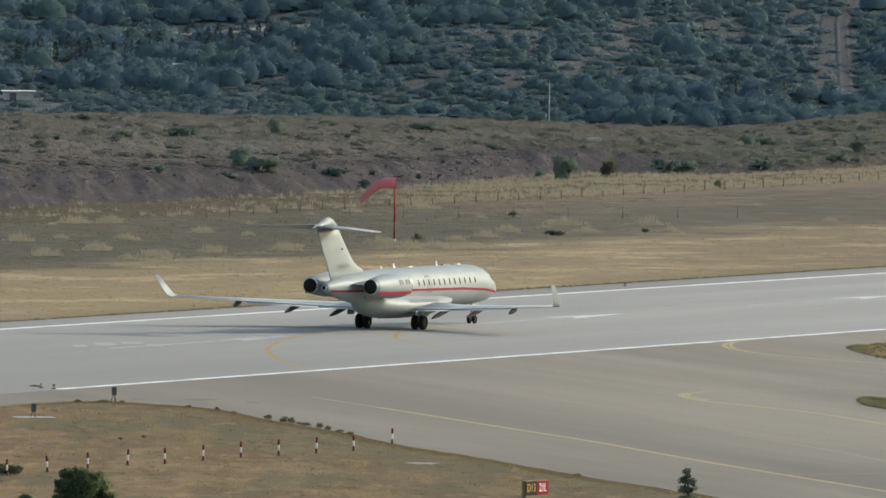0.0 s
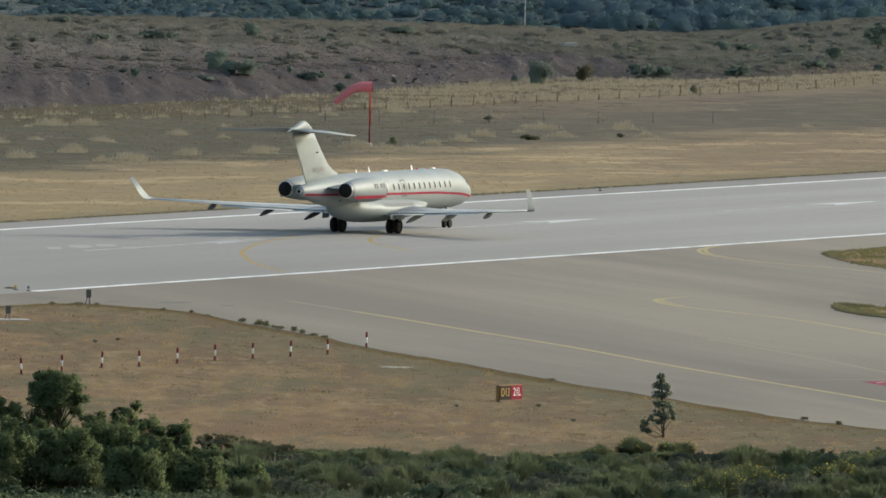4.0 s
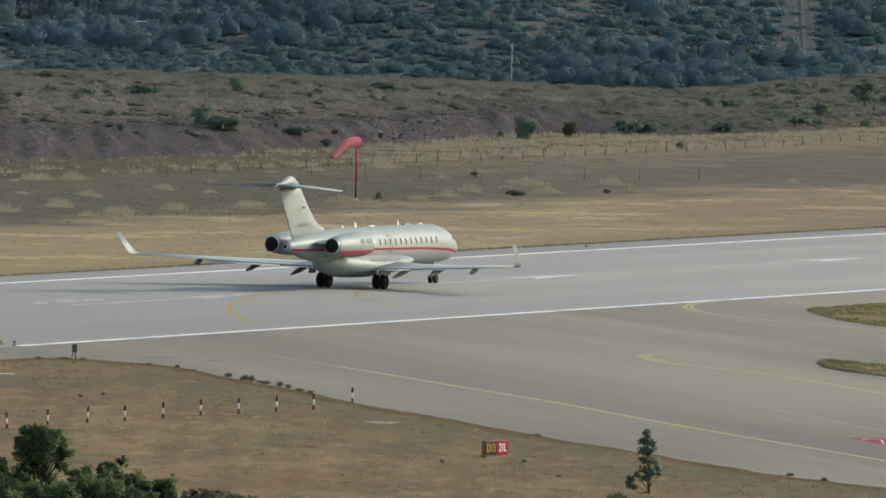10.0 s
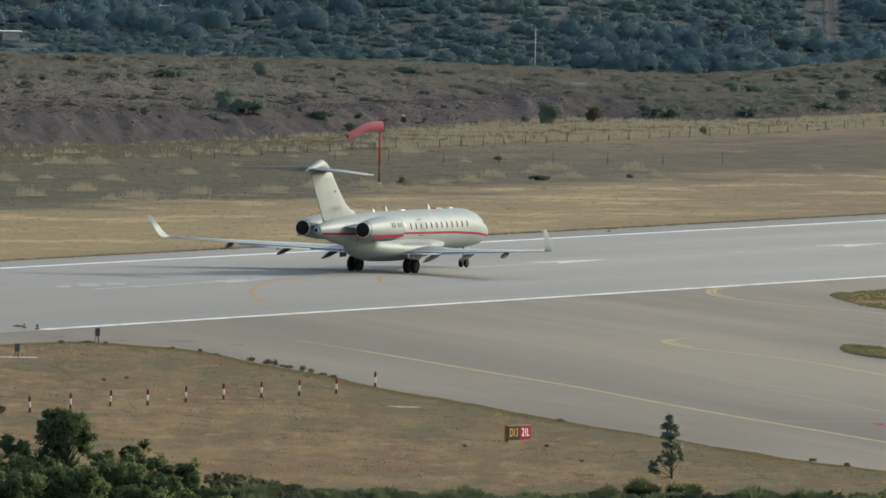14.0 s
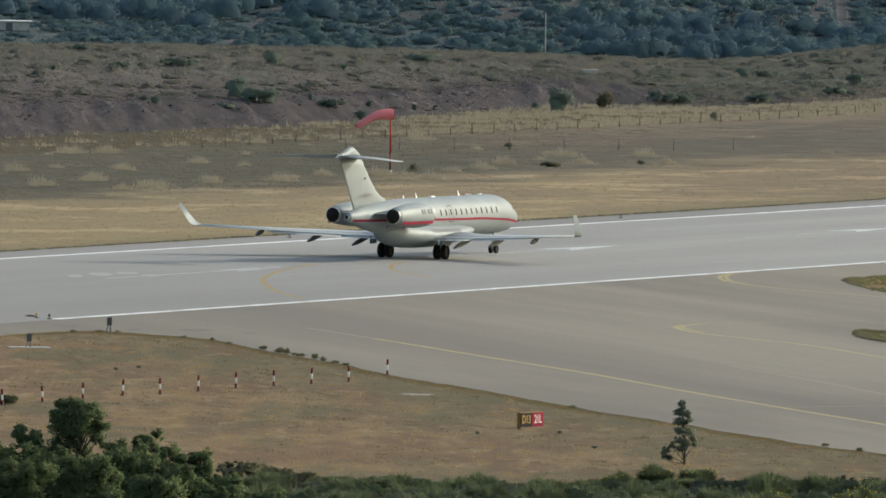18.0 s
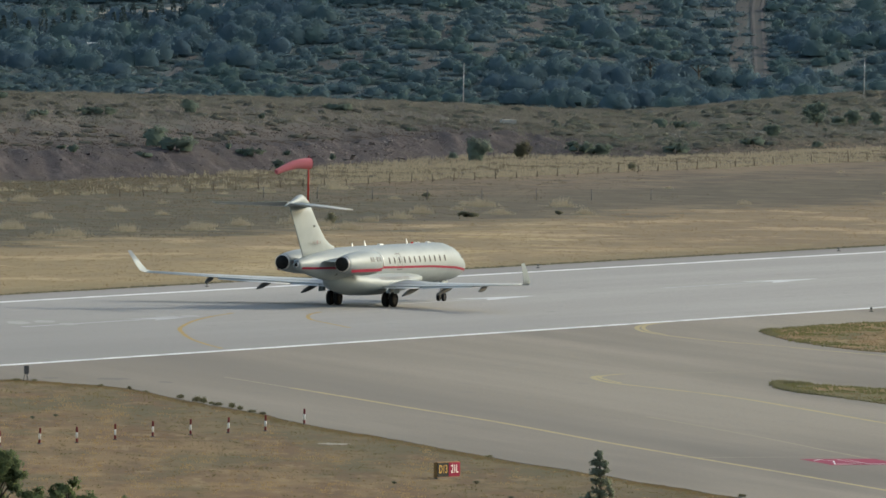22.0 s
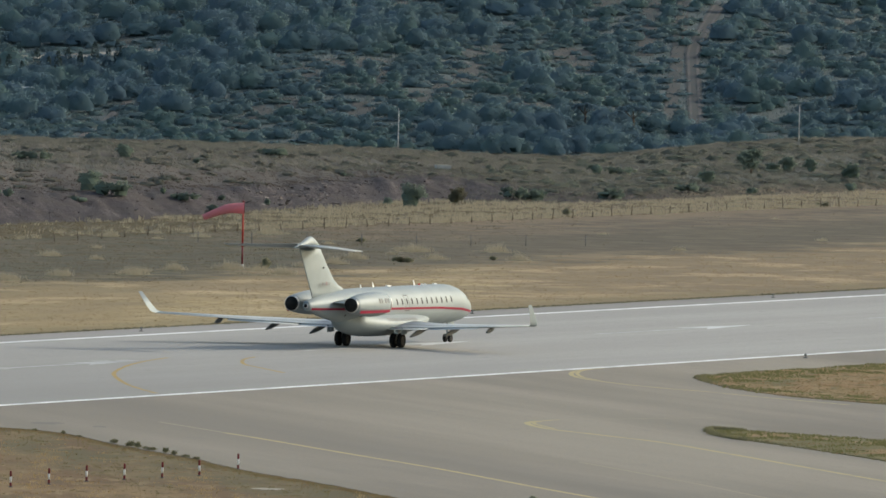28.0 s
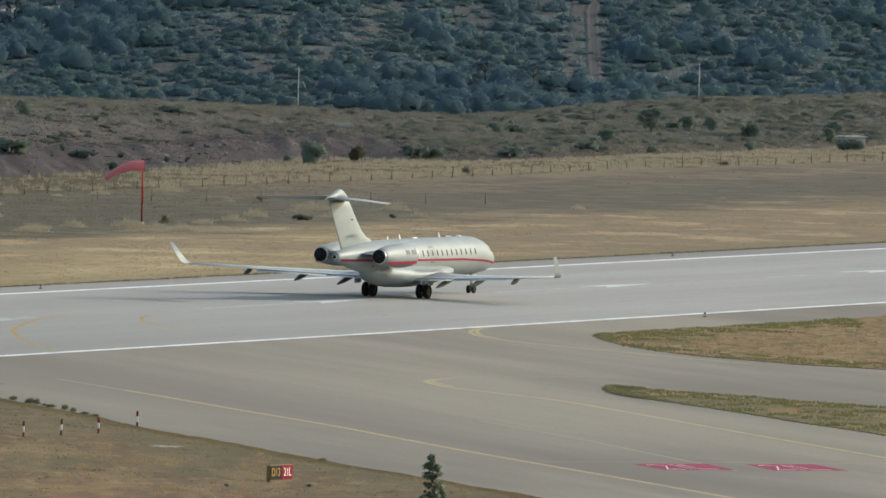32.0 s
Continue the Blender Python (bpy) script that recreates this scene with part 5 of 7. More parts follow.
def edge_light(p, mat, lb):
    d = empty("edge_light", Matrix.Translation(p), lb, "light", "runway edge lights")
    part("base", mesh_of("base", *tube([(0, 0, 0), (0, 0, 0.06)], [0.16, 0.14], 12), M_grey, True), d)
    part("stem", mesh_of("stem", *tube([(0, 0, 0.04), (0, 0, 0.16)], [0.03, 0.03], 8), M_grey, True), d)
    part("lens", mesh_of("lens", *tube([(0, 0, 0.16), (0, 0, 0.27), (0, 0, 0.32)], [0.075, 0.085, 0.02], 12), mat, True), d)


for s in (-144.4, -84.4, -24.4, 35.6, 95.6, 155.6):
    edge_light(rw(s, -22.7, 0.03), M_grey, "elevated runway edge light on the far shoulder")
edge_light(Vector((-25.9, 945.3, 0.03)), M_amber, "amber runway edge light on the pavement edge")
edge_light(Vector((-25.1, 943.9, 0.03)), M_grey, "elevated runway edge light on the pavement edge")
edge_light(rw(31.6, 28.3, 0.03), M_grey, "elevated runway edge light near the grass island")


# ---- fences ----
def build_fence():
    line = [(-22.5, 1317.0), (-12.3, 1348.9), (-6.7, 1363.0), (-0.9, 1374.0), (4.9, 1388.0), (10.7, 1402.0), (18.2, 1421.9), (24.0, 1436.0), (37.6, 1473.0), (43.2, 1486.0), (50.8, 1500.0), (75, 1556)]
    f = empty("fence", Matrix.Translation((-22.5, 1317, 0)), "low post and wire fence in pale grass below the bank", "fence")
    o = f.matrix_basis.translation
    xs = np.arange(-22.5, 75, 1.87)
    pts = []
    me = mesh_of("fence_post", *tube([(0, 0, -0.05), (0.01, 0, 0.45), (0, 0, 0.98)], [0.05, 0.046, 0.042], 7), M_bark, True)
    r = np.random.default_rng(8)
    for x in xs:
        y = float(np.interp(x, [p[0] for p in line], [p[1] for p in line]))
        z = land_z(x, y)
        q = Vector((x, y, z)) - o
        pts.append(q)
        part("fence_post", me, f, "", pose(q.x, q.y, q.z, r.normal(0, 3), r.normal(0, 3), 0) @ Matrix.Diagonal((1, 1, r.uniform(0.5, 1.05), 1)))
    for h in (0.35, 0.7):
        part("wire", mesh_of("wire", *tube([p + Vector((0, 0, h)) for p in pts], [0.008] * len(pts), 4), M_grey), f)


build_fence()
stake = empty("stake", Matrix.Translation((-10.6, 1323.8, 0)), "thin dark stake standing in brown grass", "stake", "stakes in the far field")
part("shaft", mesh_of("shaft", *tube([(0, 0, 0), (0, 0, 0.9)], [0.04, 0.035], 7), M_grey, True), stake)
part("cap", mesh_of("cap", *tube([(0, 0, 0.9), (0, 0, 0.96)], [0.05, 0.03], 7), M_bark, True), stake)
for x, y in ((-6.1, 1324.0), (-1.5, 1326.8), (3.1, 1327.5), (7.7, 1328.2), (12.3, 1332), (17.0, 1336.5), (22.1, 1340.1)):
    copy_thing(stake, Matrix.Translation((x, y, 0)))


def utility_pole(x, y, top):
    z = land_z(x, y)
    p = empty("utility_pole", Matrix.Translation((x, y, z - 0.1)), "pale concrete utility pole behind the grassy crest", "pole", "utility poles")
    part("shaft", mesh_of("shaft", *tube([(0, 0, 0), (0, 0, (top - z) * 0.5), (0, 0, top - z)], [0.07, 0.055, 0.04], 10), M_pole, True), p)
    part("bracket", box_mesh("bracket", 0.3, 0.06, 0.06, M_grey, 0.0, (0, 0, top - z - 0.15)), p)


utility_pole(7.37, 1640, 5.78)
utility_pole(50.1, 1680, 6.29)


# ---- small buildings ----
def shed(x, y, w, d, h, rz, label, wall, roof, over):
    z = land_z(x, y)
    s = empty("shed", pose(x, y, z - 0.05, 0, 0, rz), label, "building")
    t = 0.12
    part("wall", box_mesh("wall", w, t, h, wall, 0.01, (0, -d / 2, 0)), s)
    part("wall", box_mesh("wall", w, t, h, wall, 0.01, (0, d / 2, 0)), s)
    part("wall", box_mesh("wall", t, d - t, h, wall, 0.01, (-w / 2 + t / 2, 0, 0)), s)
    part("wall", box_mesh("wall", t, d - t, h, wall, 0.01, (w / 2 - t / 2, 0, 0)), s)
    part("roof", box_mesh("roof", w + over, d + over, 0.12, roof, 0.02, (0, 0, h)), s)
    part("door", box_mesh("door", 0.8, 0.05, h * 0.85, M_grey, 0.01, (-w * 0.2, -d / 2 - 0.07, 0)), s)


shed(62.3, 1572.5, 2.0, 1.8, 1.3, 20, "small pale hut with a flat roof among shrubs", M_conc, M_pole, 0.5)
shed(-55.6, 1913, 3.6, 3.0, 1.05, 4, "long low white farm building at the wood's edge", M_conc, M_post_w, 0.6)
shed(-37.5, 1958, 2.0, 1.6, 1.0, 0, "small white roofed hut among the trees", M_conc, M_post_w, 0.4)


tagged(part("concrete_block", box_mesh("concrete_block", 1.5, 0.8, 0.5, M_conc, 0.04), None, "", pose(11.3, 1535.0, land_z(11.3, 1535.0) - 0.1, 0, 0, 12)), "grey concrete block half hidden in the grass", "block")


# ---- plants ----
def quads_at(rng, c, size, out=None, align=0.0):
    """Small leaf quads round the points c, turned at random or partly to face outwards."""
    n = len(c)
    nrm = rng.normal(size=(n, 3))
    nrm /= np.linalg.norm(nrm, axis=1, keepdims=True)
    if out is not None:
        nrm = nrm * (1 - align) + out * align
        nrm /= np.linalg.norm(nrm, axis=1, keepdims=True)
    a = rng.normal(size=(n, 3))
    a -= nrm * (a * nrm).sum(1, keepdims=True)
    a /= np.linalg.norm(a, axis=1, keepdims=True)
    b = np.cross(nrm, a)
    s = (size * rng.uniform(0.6, 1.3, n))[:, None]
    return np.stack([c - a * s - b * s * 0.3, c + a * s * 0.2 - b * s * 0.6, c + a * s + b * s * 0.2, c - a * s * 0.1 + b * s * 0.6], 1)


def clump_cloud(rng, centre, radii, clumps, per, size, inner=0.45, align=0.75, spread=1.0):
    """Leaf quads gathered in uneven clumps over a crown's outer part."""
    d = rng.normal(size=(clumps, 3))
    d /= np.linalg.norm(d, axis=1, keepdims=True)
    d[:, 2] = np.where(d[:, 2] < -0.35, -d[:, 2], d[:, 2])
    r = rng.uniform(inner, 1.0, clumps)[:, None]
    radii = np.asarray(radii, dtype=float)
    cc = np.asarray(centre) + d * r * radii
    cr = rng.uniform(0.16, 0.34, clumps)[:, None] * np.min(radii) * spread
    q = rng.normal(size=(clumps, per, 3)) * 0.55
    off = q * cr[:, None, :] * np.array([1.15, 1.15, 0.8])
    pts = (cc[:, None, :] + off).reshape(-1, 3)
    out = (pts - np.asarray(centre)) / radii + 0.8 * (q / (np.linalg.norm(q, axis=2, keepdims=True) + 1e-6)).reshape(-1, 3)
    out /= np.linalg.norm(out, axis=1, keepdims=True) + 1e-6
    return quads_at(rng, pts, size, out, align)


# corners and faces of a rounded mass of foliage
BALL = np.array([(math.sin(p) * math.cos(a + p), math.sin(p) * math.sin(a + p), math.cos(p)) for p in (0.02, 0.6, 1.15, 1.7, 2.4) for a in [2 * math.pi * k / 9 for k in range(9)]])
BALL_F = np.array([(9 * r + k, 9 * r + (k + 1) % 9, 9 * r + 9 + (k + 1) % 9, 9 * r + 9 + k) for r in range(4) for k in range(9)])[:, ::-1]
# the upper part of a finer one, for the crowns of the hillside
DOME = np.array([(math.sin(p) * math.cos(a + p), math.sin(p) * math.sin(a + p), math.cos(p)) for p in (0.02, 0.3, 0.58, 0.86, 1.14, 1.42, 1.75) for a in [2 * math.pi * k / 16 for k in range(16)]])
DOME_F = np.array([(16 * r + k, 16 * r + (k + 1) % 16, 16 * r + 16 + (k + 1) % 16, 16 * r + 16 + k) for r in range(6) for k in range(16)])[:, ::-1]


def leaf_normals(q, centre, radii, up):
    """Soft normals for the corners of leaves: outwards from the crown and upwards."""
    d = (q.mean(1) - np.asarray(centre)) / np.asarray(radii, dtype=float)
    d /= np.linalg.norm(d, axis=1, keepdims=True) + 1e-6
    d = d + np.array([0, 0, up])
    d /= np.linalg.norm(d, axis=1, keepdims=True) + 1e-6
    return np.repeat(d, q.shape[1], axis=0)


def shrub(x, y, w, h, mat, seed, name="shrub", label="", flowers=0):
    z = land_z(x, y)
    r = np.random.default_rng(seed)
    h = h * (1.22 if y < 1300 else 1.3)
    s = empty(name, Matrix.Translation((x, y, z)), label, "shrub")
    lobes = max(1, int(round(w / max(h, 0.3) * 0.85)))
    acc = []
    for k in range(lobes):
        ox = (k + 0.5) / lobes * w - w / 2 + r.normal(0, 0.06 * w)
        hh = h * r.uniform(0.62, 1.0)
        acc.append(clump_cloud(r, (ox, r.normal(0, 0.2 * w), hh * 0.48), (w / lobes * (0.5 if lobes == 1 else 0.8), 0.42 * w + 0.1, hh * 0.56), *((44, 34, 0.058) if y < 800 else (30, 36, 0.05 + 0.02 * h)), 0.3, 0.7))
    for k in range(lobes):
        ox = (k + 0.5) / lobes * w - w / 2
        lump = 1 + 0.22 * np.sin(BALL[:, 0] * 5 + x + k) * np.sin(BALL[:, 1] * 4 + y) + 0.15 * np.sin(BALL[:, 2] * 7 + x * 3)
        acc.append((BALL * lump[:, None] * np.array([w / lobes * (0.3 if lobes == 1 else 0.45), 0.25 * w, h * 0.32]) + np.array([ox, 0, h * 0.3]))[BALL_F])
    q = np.concatenate(acc)
    part("foliage", soup("foliage", q, mat, 4, leaf_normals(q, (0, 0, h * 0.35), (w * 0.5, w * 0.5, h * 0.6), 0.5)), s)
    if flowers:
        c = np.concatenate([q.mean(1) for q in acc])
        c = c[c[:, 2] > h * 0.5]
        c = c[r.permutation(len(c))[:flowers]] + np.array([0, -0.08, 0.06])
        tagged(part("blossom", soup("blossom", quads_at(r, c, 0.05), M_flower, 4), s, "yellow blossom"), kind="stuff")
    part("stem", mesh_of("stem", *tube([(0, 0, -0.05), (0.05 * w, 0.03, h * 0.3), (-0.04 * w, 0, h * 0.6)], [0.05, 0.035, 0.012], 6), M_bark), s)
    return s


LB_D = "dark green shrub on the dry slope"
LB_G = "grey green bush in pale grass"
SLOPE = [(-18.9, 1481.5, 2.3, 1.3), (-21.2, 1409.5, 2.9, 1.9), (-19.1, 1406.5, 3.3, 1.4), (7.8, 1456.0, 2.8, 2.0), (17.6, 1487.0, 1.9, 0.8), (19.2, 1489.0, 2.7, 1.0), (20.2, 1495.5, 1.4, 0.6),
         (27.0, 1501.0, 2.7, 0.8), (-27.9, 1388.0, 1.1, 0.6), (-21.9, 1398.5, 1.8, 0.5), (-12.6, 1418.0, 2.5, 0.5), (-10.0, 1416.5, 1.2, 0.7), (-12.8, 1417.0, 1.0, 0.4), (-9.4, 1431.5, 0.9, 0.5),
         (-5.3, 1437.5, 0.6, 0.5), (5.8, 1462.0, 0.8, 0.6), (-29.0, 1392.0, 0.8, 0.3), (-14.6, 1420.5, 0.6, 0.4)]
SKYL = [(-27.0, 1454.5, 3.1, 0.6), (-5.1, 1525.0, 2.8, 0.9), (-32.1, 1438.0, 1.7, 0.6), (-36.4, 1465.5, 1.4, 0.6), (26.9, 1572.0, 1.9, 1.2), (29.2, 1574.0, 2.4, 0.7), (37.6, 1558.0, 2.0, 1.1),
        (-12.2, 1485.5, 0.7, 0.4), (1.7, 1496.5, 0.6, 0.4), (33.2, 1573.5, 1.1, 0.4), (-37.8, 1422.0, 0.7, 0.5)]
RIGHT = [(45.0, 1597.0, 1.8, 1.1), (46.5, 1596.0, 1.7, 1.3), (37.5, 1553.5, 2.0, 1.1), (48.9, 1594.0, 1.4, 1.4), (41.3, 1534.0, 1.2, 0.6), (52.3, 1588.5, 1.7, 1.1), (51.6, 1555.0, 1.4, 1.1),
         (62.3, 1616.0, 2.0, 1.4), (60.5, 1583.5, 1.5, 1.4), (61.9, 1566.0, 2.6, 1.05), (53.0, 1588.0, 1.9, 1.5), (65.0, 1656.0, 2.4, 0.6), (34.9, 1525.0, 2.2, 0.9)]
FIELD = [(-4.6, 1252.0, 1.1, 0.7), (3.1, 1334.0, 0.9, 0.5), (6.4, 1279.5, 1.2, 0.5), (13.8, 1291.0, 0.7, 0.35), (22.0, 1437.0, 0.8, 0.6), (47.0, 1496.0, 1.3, 0.3)]
sd = 100
for rows, mt, lb in ((SLOPE, M_bushfar, LB_D), (SKYL, M_bushfar, "low dark bush on the grassy crest"), (RIGHT, M_bushfar, "dark bush on the grassy rise"), (FIELD, M_bushpale, LB_G)):
    for x, y, w, h in rows:
        sd += 1
        shrub(x, y, w, h, mt, sd, "shrub", lb)
shrub(12.0, 1473.5, 1.9, 1.4, M_olive, 90, "shrub", "yellowish green bush on the rocky bank")


def broom(x, y, w, h, seed, flowers, label, name="broom_shrub", mat=None, splay=0.35):
    """Upright fans of thin green twigs."""
    r = np.random.default_rng(seed)
    s = empty(name, Matrix.Translation((x, y, land_z(x, y))), label, "shrub")
    n = int(1000 * w) if w > 1.2 else int(260 * w)
    a, u = r.uniform(0, 6.28, n), np.sqrt(r.uniform(0, 1, n))
    fx, fy = u * np.cos(a) * w / 2, u * np.sin(a) * w / 2
    top = h * (1.0 - 0.5 * u ** 2.2) * r.uniform(0.35, 1.22, n) * (0.8 + 0.2 * np.sin(fx * 4 + seed) * np.cos(fy * 3))
    st = r.uniform(0.0, 0.7, n)
    foot = np.stack([fx * (splay + (0.95 - splay) * st), fy * (splay + (0.95 - splay) * st), top * st * 0.95], 1)
    tip = np.stack([fx * 1.05 + r.normal(0, 0.09, n), fy * 1.05 + r.normal(0, 0.09, n), top], 1)
    d = np.stack([np.cos(a + 1.57), np.sin(a + 1.57), 0 * a], 1) * r.uniform(0.017, 0.042, n)[:, None]
    mid = foot * 0.45 + tip * 0.55 + np.array([0, 0, 0.05])
    v = np.stack([foot - d * 0.5, mid - d, tip, mid + d], 1)
    part("foliage", soup("foliage", v, mat or M_broom, 4), s)
    part("stem", mesh_of("stem", *tube([(0, 0, -0.05), (0.03, 0.03, h * 0.35), (-0.03, 0, h * 0.6)], [0.05, 0.035, 0.012], 6), M_bark), s)
    if flowers:
        c = tip[(top > 0.45 * h)]
        c = c[r.permutation(len(c))[:flowers]] + np.array([0, -0.03, -0.02])
        tagged(part("blossom", soup("blossom", quads_at(r, c, 0.042), M_flower, 4), s, "yellow blossom"), kind="stuff")
    return s


def tree(name, x, y, h, w, mat, seed, label, lean=0.0, base=0.3, clumps=60, per=26, size=0.13, lobes=4, trunk=0.11):
    z = land_z(x, y)
    r = np.random.default_rng(seed)
    t = empty(name, Matrix.Translation((x, y, z)), label, "tree")
    v, f = [], []

    def add(pts, rad):
        tv, tf = tube(pts, rad, 8)
        f.extend(tuple(i + len(v) for i in q) for q in tf)
        v.extend(tv)
    add([(0, 0, -0.1), (lean * 0.3 + r.normal(0, 0.05), 0, h * 0.3), (lean * 0.6, r.normal(0, 0.06), h * 0.6), (lean, 0, h * 0.9)], [trunk, trunk * 0.8, trunk * 0.5, 0.02])
    acc = []
    for k in range(lobes):
        a = r.uniform(0, 6.28)
        u = (k + 0.7) / lobes
        zz = h * (base + (1 - base) * u * 0.86)
        rad = w * 0.5 * (0.55 + 0.45 * math.sin(math.pi * min(1, u * 0.9 + 0.1))) * r.uniform(0.75, 1.1)
        ox, oy = lean * u + 0.35 * w * math.cos(a) * (1 - u * 0.7), 0.35 * w * math.sin(a) * (1 - u * 0.7)
        add([(lean * u * 0.6, 0, zz - 0.25 * h), (ox * 0.6, oy * 0.6, zz - 0.08 * h), (ox, oy, zz)], [trunk * 0.45, trunk * 0.3, 0.015])
        acc.append(clump_cloud(r, (ox, oy, zz), (rad * 0.8, rad * 0.8, max(rad * 0.75, h * 0.16)), clumps // lobes, per, size, 0.15))
    part("trunk", mesh_of("trunk", v, f, M_bark, True), t, "brown trunk with limbs")
    part("crown", soup("crown", np.concatenate(acc), mat, 4), t, "uneven leafy crown")
    return t


tree("tree", 42.5, 1582.5, 2.4, 2.9, M_bushfar, 71, "small dark tree on the grassy rise", 0, 0.22, 160, 30, 0.1, 6)
def lobed_tree(name, x, y, h, mat, seed, label, lobes, per, size, trunk, lean=0.0, spread=1.45):
    """A trunk with a limb to each mass of leaves: side, depth, height, width and depth of the mass."""
    r = np.random.default_rng(seed)
    t = empty(name, Matrix.Translation((x, y, land_z(x, y))), label, "tree")
    v, f, acc, nrm = [], [], [], []

    def add(pts, rad):
        tv, tf = tube(pts, rad, 8)
        f.extend(tuple(i + len(v) for i in q) for q in tf)
        v.extend(tv)
    add([(0, 0, -0.1), (lean * 0.2 + 0.04, 0.02, h * 0.3), (lean * 0.6, -0.03, h * 0.6), (lean, 0, h * 0.92)], [trunk, trunk * 0.8, trunk * 0.55, 0.02])
    for ox, oy, oz, rx, rz in lobes:
        add([(lean * oz / h, 0, max(0.1, oz - 0.22 * h)), (ox * 0.6 + lean * 0.3, oy * 0.6, oz - 0.08 * h), (ox, oy, oz)], [trunk * 0.45, trunk * 0.3, 0.012])
        n = int(26 * max(0.6, rx * rz * 4.0))
        acc.append(clump_cloud(r, (ox, oy, oz), (rx * 1.05, rx * 1.05, rz * 1.05), n, per, size, 0.1, 0.4, spread))
        nrm.append(leaf_normals(acc[-1], (ox * 0.7, oy * 0.7, oz - 0.4 * rz), (rx, rx, rz), 0.4))
    part("trunk", mesh_of("trunk", v, f, M_bark, True), t, "pale brown trunk with limbs")
    part("crown", soup("crown", np.concatenate(acc), mat, 4, np.concatenate(nrm)), t, "uneven leafy crown")


def feathery(seed, h, w, limbs, top=0.35, low=0.3):
    """Leaf masses strung along rising limbs, thick towards their ends: side, depth, height, width and half height."""
    r = np.random.default_rng(seed)
    out = [(0.0, 0.0, h - 0.3, 0.26, 0.34)]
    for k in range(limbs):
        a = 2 * math.pi * (k + r.uniform(0, 0.6)) / limbs
        reach, tip = w * 0.5 * r.uniform(0.6, 1.0), h * r.uniform(top + 0.25, 0.96)
        foot = h * r.uniform(low * 0.4, low)
        for u in (0.35, 0.6, 0.82, 1.0):
            spread = reach * u ** 0.8
            out.append((spread * math.cos(a) + r.normal(0, 0.08), spread * math.sin(a), foot + (tip - foot) * u + r.normal(0, 0.08), r.uniform(0.24, 0.4) * (1.15 - 0.35 * u) * min(1.3, w / 2.0), r.uniform(0.28, 0.48)))
    for k in range(10):
        a = r.uniform(0, 6.28)
        out.append((0.42 * w * math.cos(a), 0.42 * w * math.sin(a), h * r.uniform(0.06, 0.55), r.uniform(0.34, 0.5) * min(1.3, w / 2.0), r.uniform(0.35, 0.5)))
    return [(p, q, z, rx * 1.25, rz * 1.25) for p, q, z, rx, rz in out]


lobed_tree("slender_tree", 10.63, 773.4, 3.1, M_slender, 72, "slender young tree with grey green leaves before the taxiway",
           [(-0.18, 0, 2.98, 0.18, 0.2), (-0.12, 0, 2.78, 0.2, 0.2), (-0.3, 0.1, 2.52, 0.27, 0.25), (-0.05, 0, 2.5, 0.24, 0.24), (0.15, -0.1, 2.36, 0.2, 0.26), (-0.4, 0, 2.02, 0.26, 0.3), (0.0, 0, 2.05, 0.34, 0.34), (-0.32, -0.1, 1.58, 0.3, 0.32), (0.1, 0.1, 1.55, 0.34, 0.36),
            (-0.28, 0, 1.12, 0.25, 0.28), (0.06, -0.1, 1.02, 0.36, 0.34), (0.4, 0, 1.22, 0.2, 0.28), (0.46, 0, 0.95, 0.14, 0.2), (-0.1, 0.1, 0.72, 0.28, 0.26), (-0.64, 0, 0.9, 0.17, 0.2), (-0.96, 0, 0.66, 0.18, 0.2), (-0.72, 0, 0.28, 0.22, 0.18), (-1.0, 0, 0.36, 0.14, 0.2)], 30, 0.05, 0.05, -0.14, 1.2)
TALL = [(0.0, 0, 4.85, 0.42, 0.38), (0.55, 0.1, 4.7, 0.48, 0.42), (-0.55, 0.1, 4.75, 0.42, 0.36), (-0.95, 0, 4.95, 0.24, 0.34), (-1.15, 0, 4.45, 0.22, 0.24), (0.95, 0, 4.35, 0.4, 0.42), (0.3, -0.3, 4.25, 0.55, 0.45), (-0.45, -0.3, 4.25, 0.55, 0.46), (-0.95, 0.1, 4.05, 0.4, 0.42),
        (1.3, 0, 3.95, 0.32, 0.36), (0.75, 0.2, 3.8, 0.44, 0.4), (0.1, -0.4, 3.75, 0.5, 0.42), (-0.6, 0.1, 3.6, 0.48, 0.42), (1.1, 0.1, 3.35, 0.32, 0.34), (-0.2, 0.3, 3.2, 0.45, 0.4), (-0.9, 0.2, 2.9, 0.5, 0.42), (0.4, 0.5, 2.7, 0.4, 0.4), (-0.5, 0.4, 2.3, 0.55, 0.45), (0.2, 0.6, 1.9, 0.5, 0.4), (-0.9, 0.4, 1.6, 0.6, 0.45)]
lobed_tree("tree", -17.75, 716, 5.05, M_tree, 200, "tallest dark green tree of the grove with a broad crown", [(p * 0.84, q, z, rx * 1.12, rz * 1.25) for p, q, z, rx, rz in TALL], 34, 0.07, 0.1, 0.35)
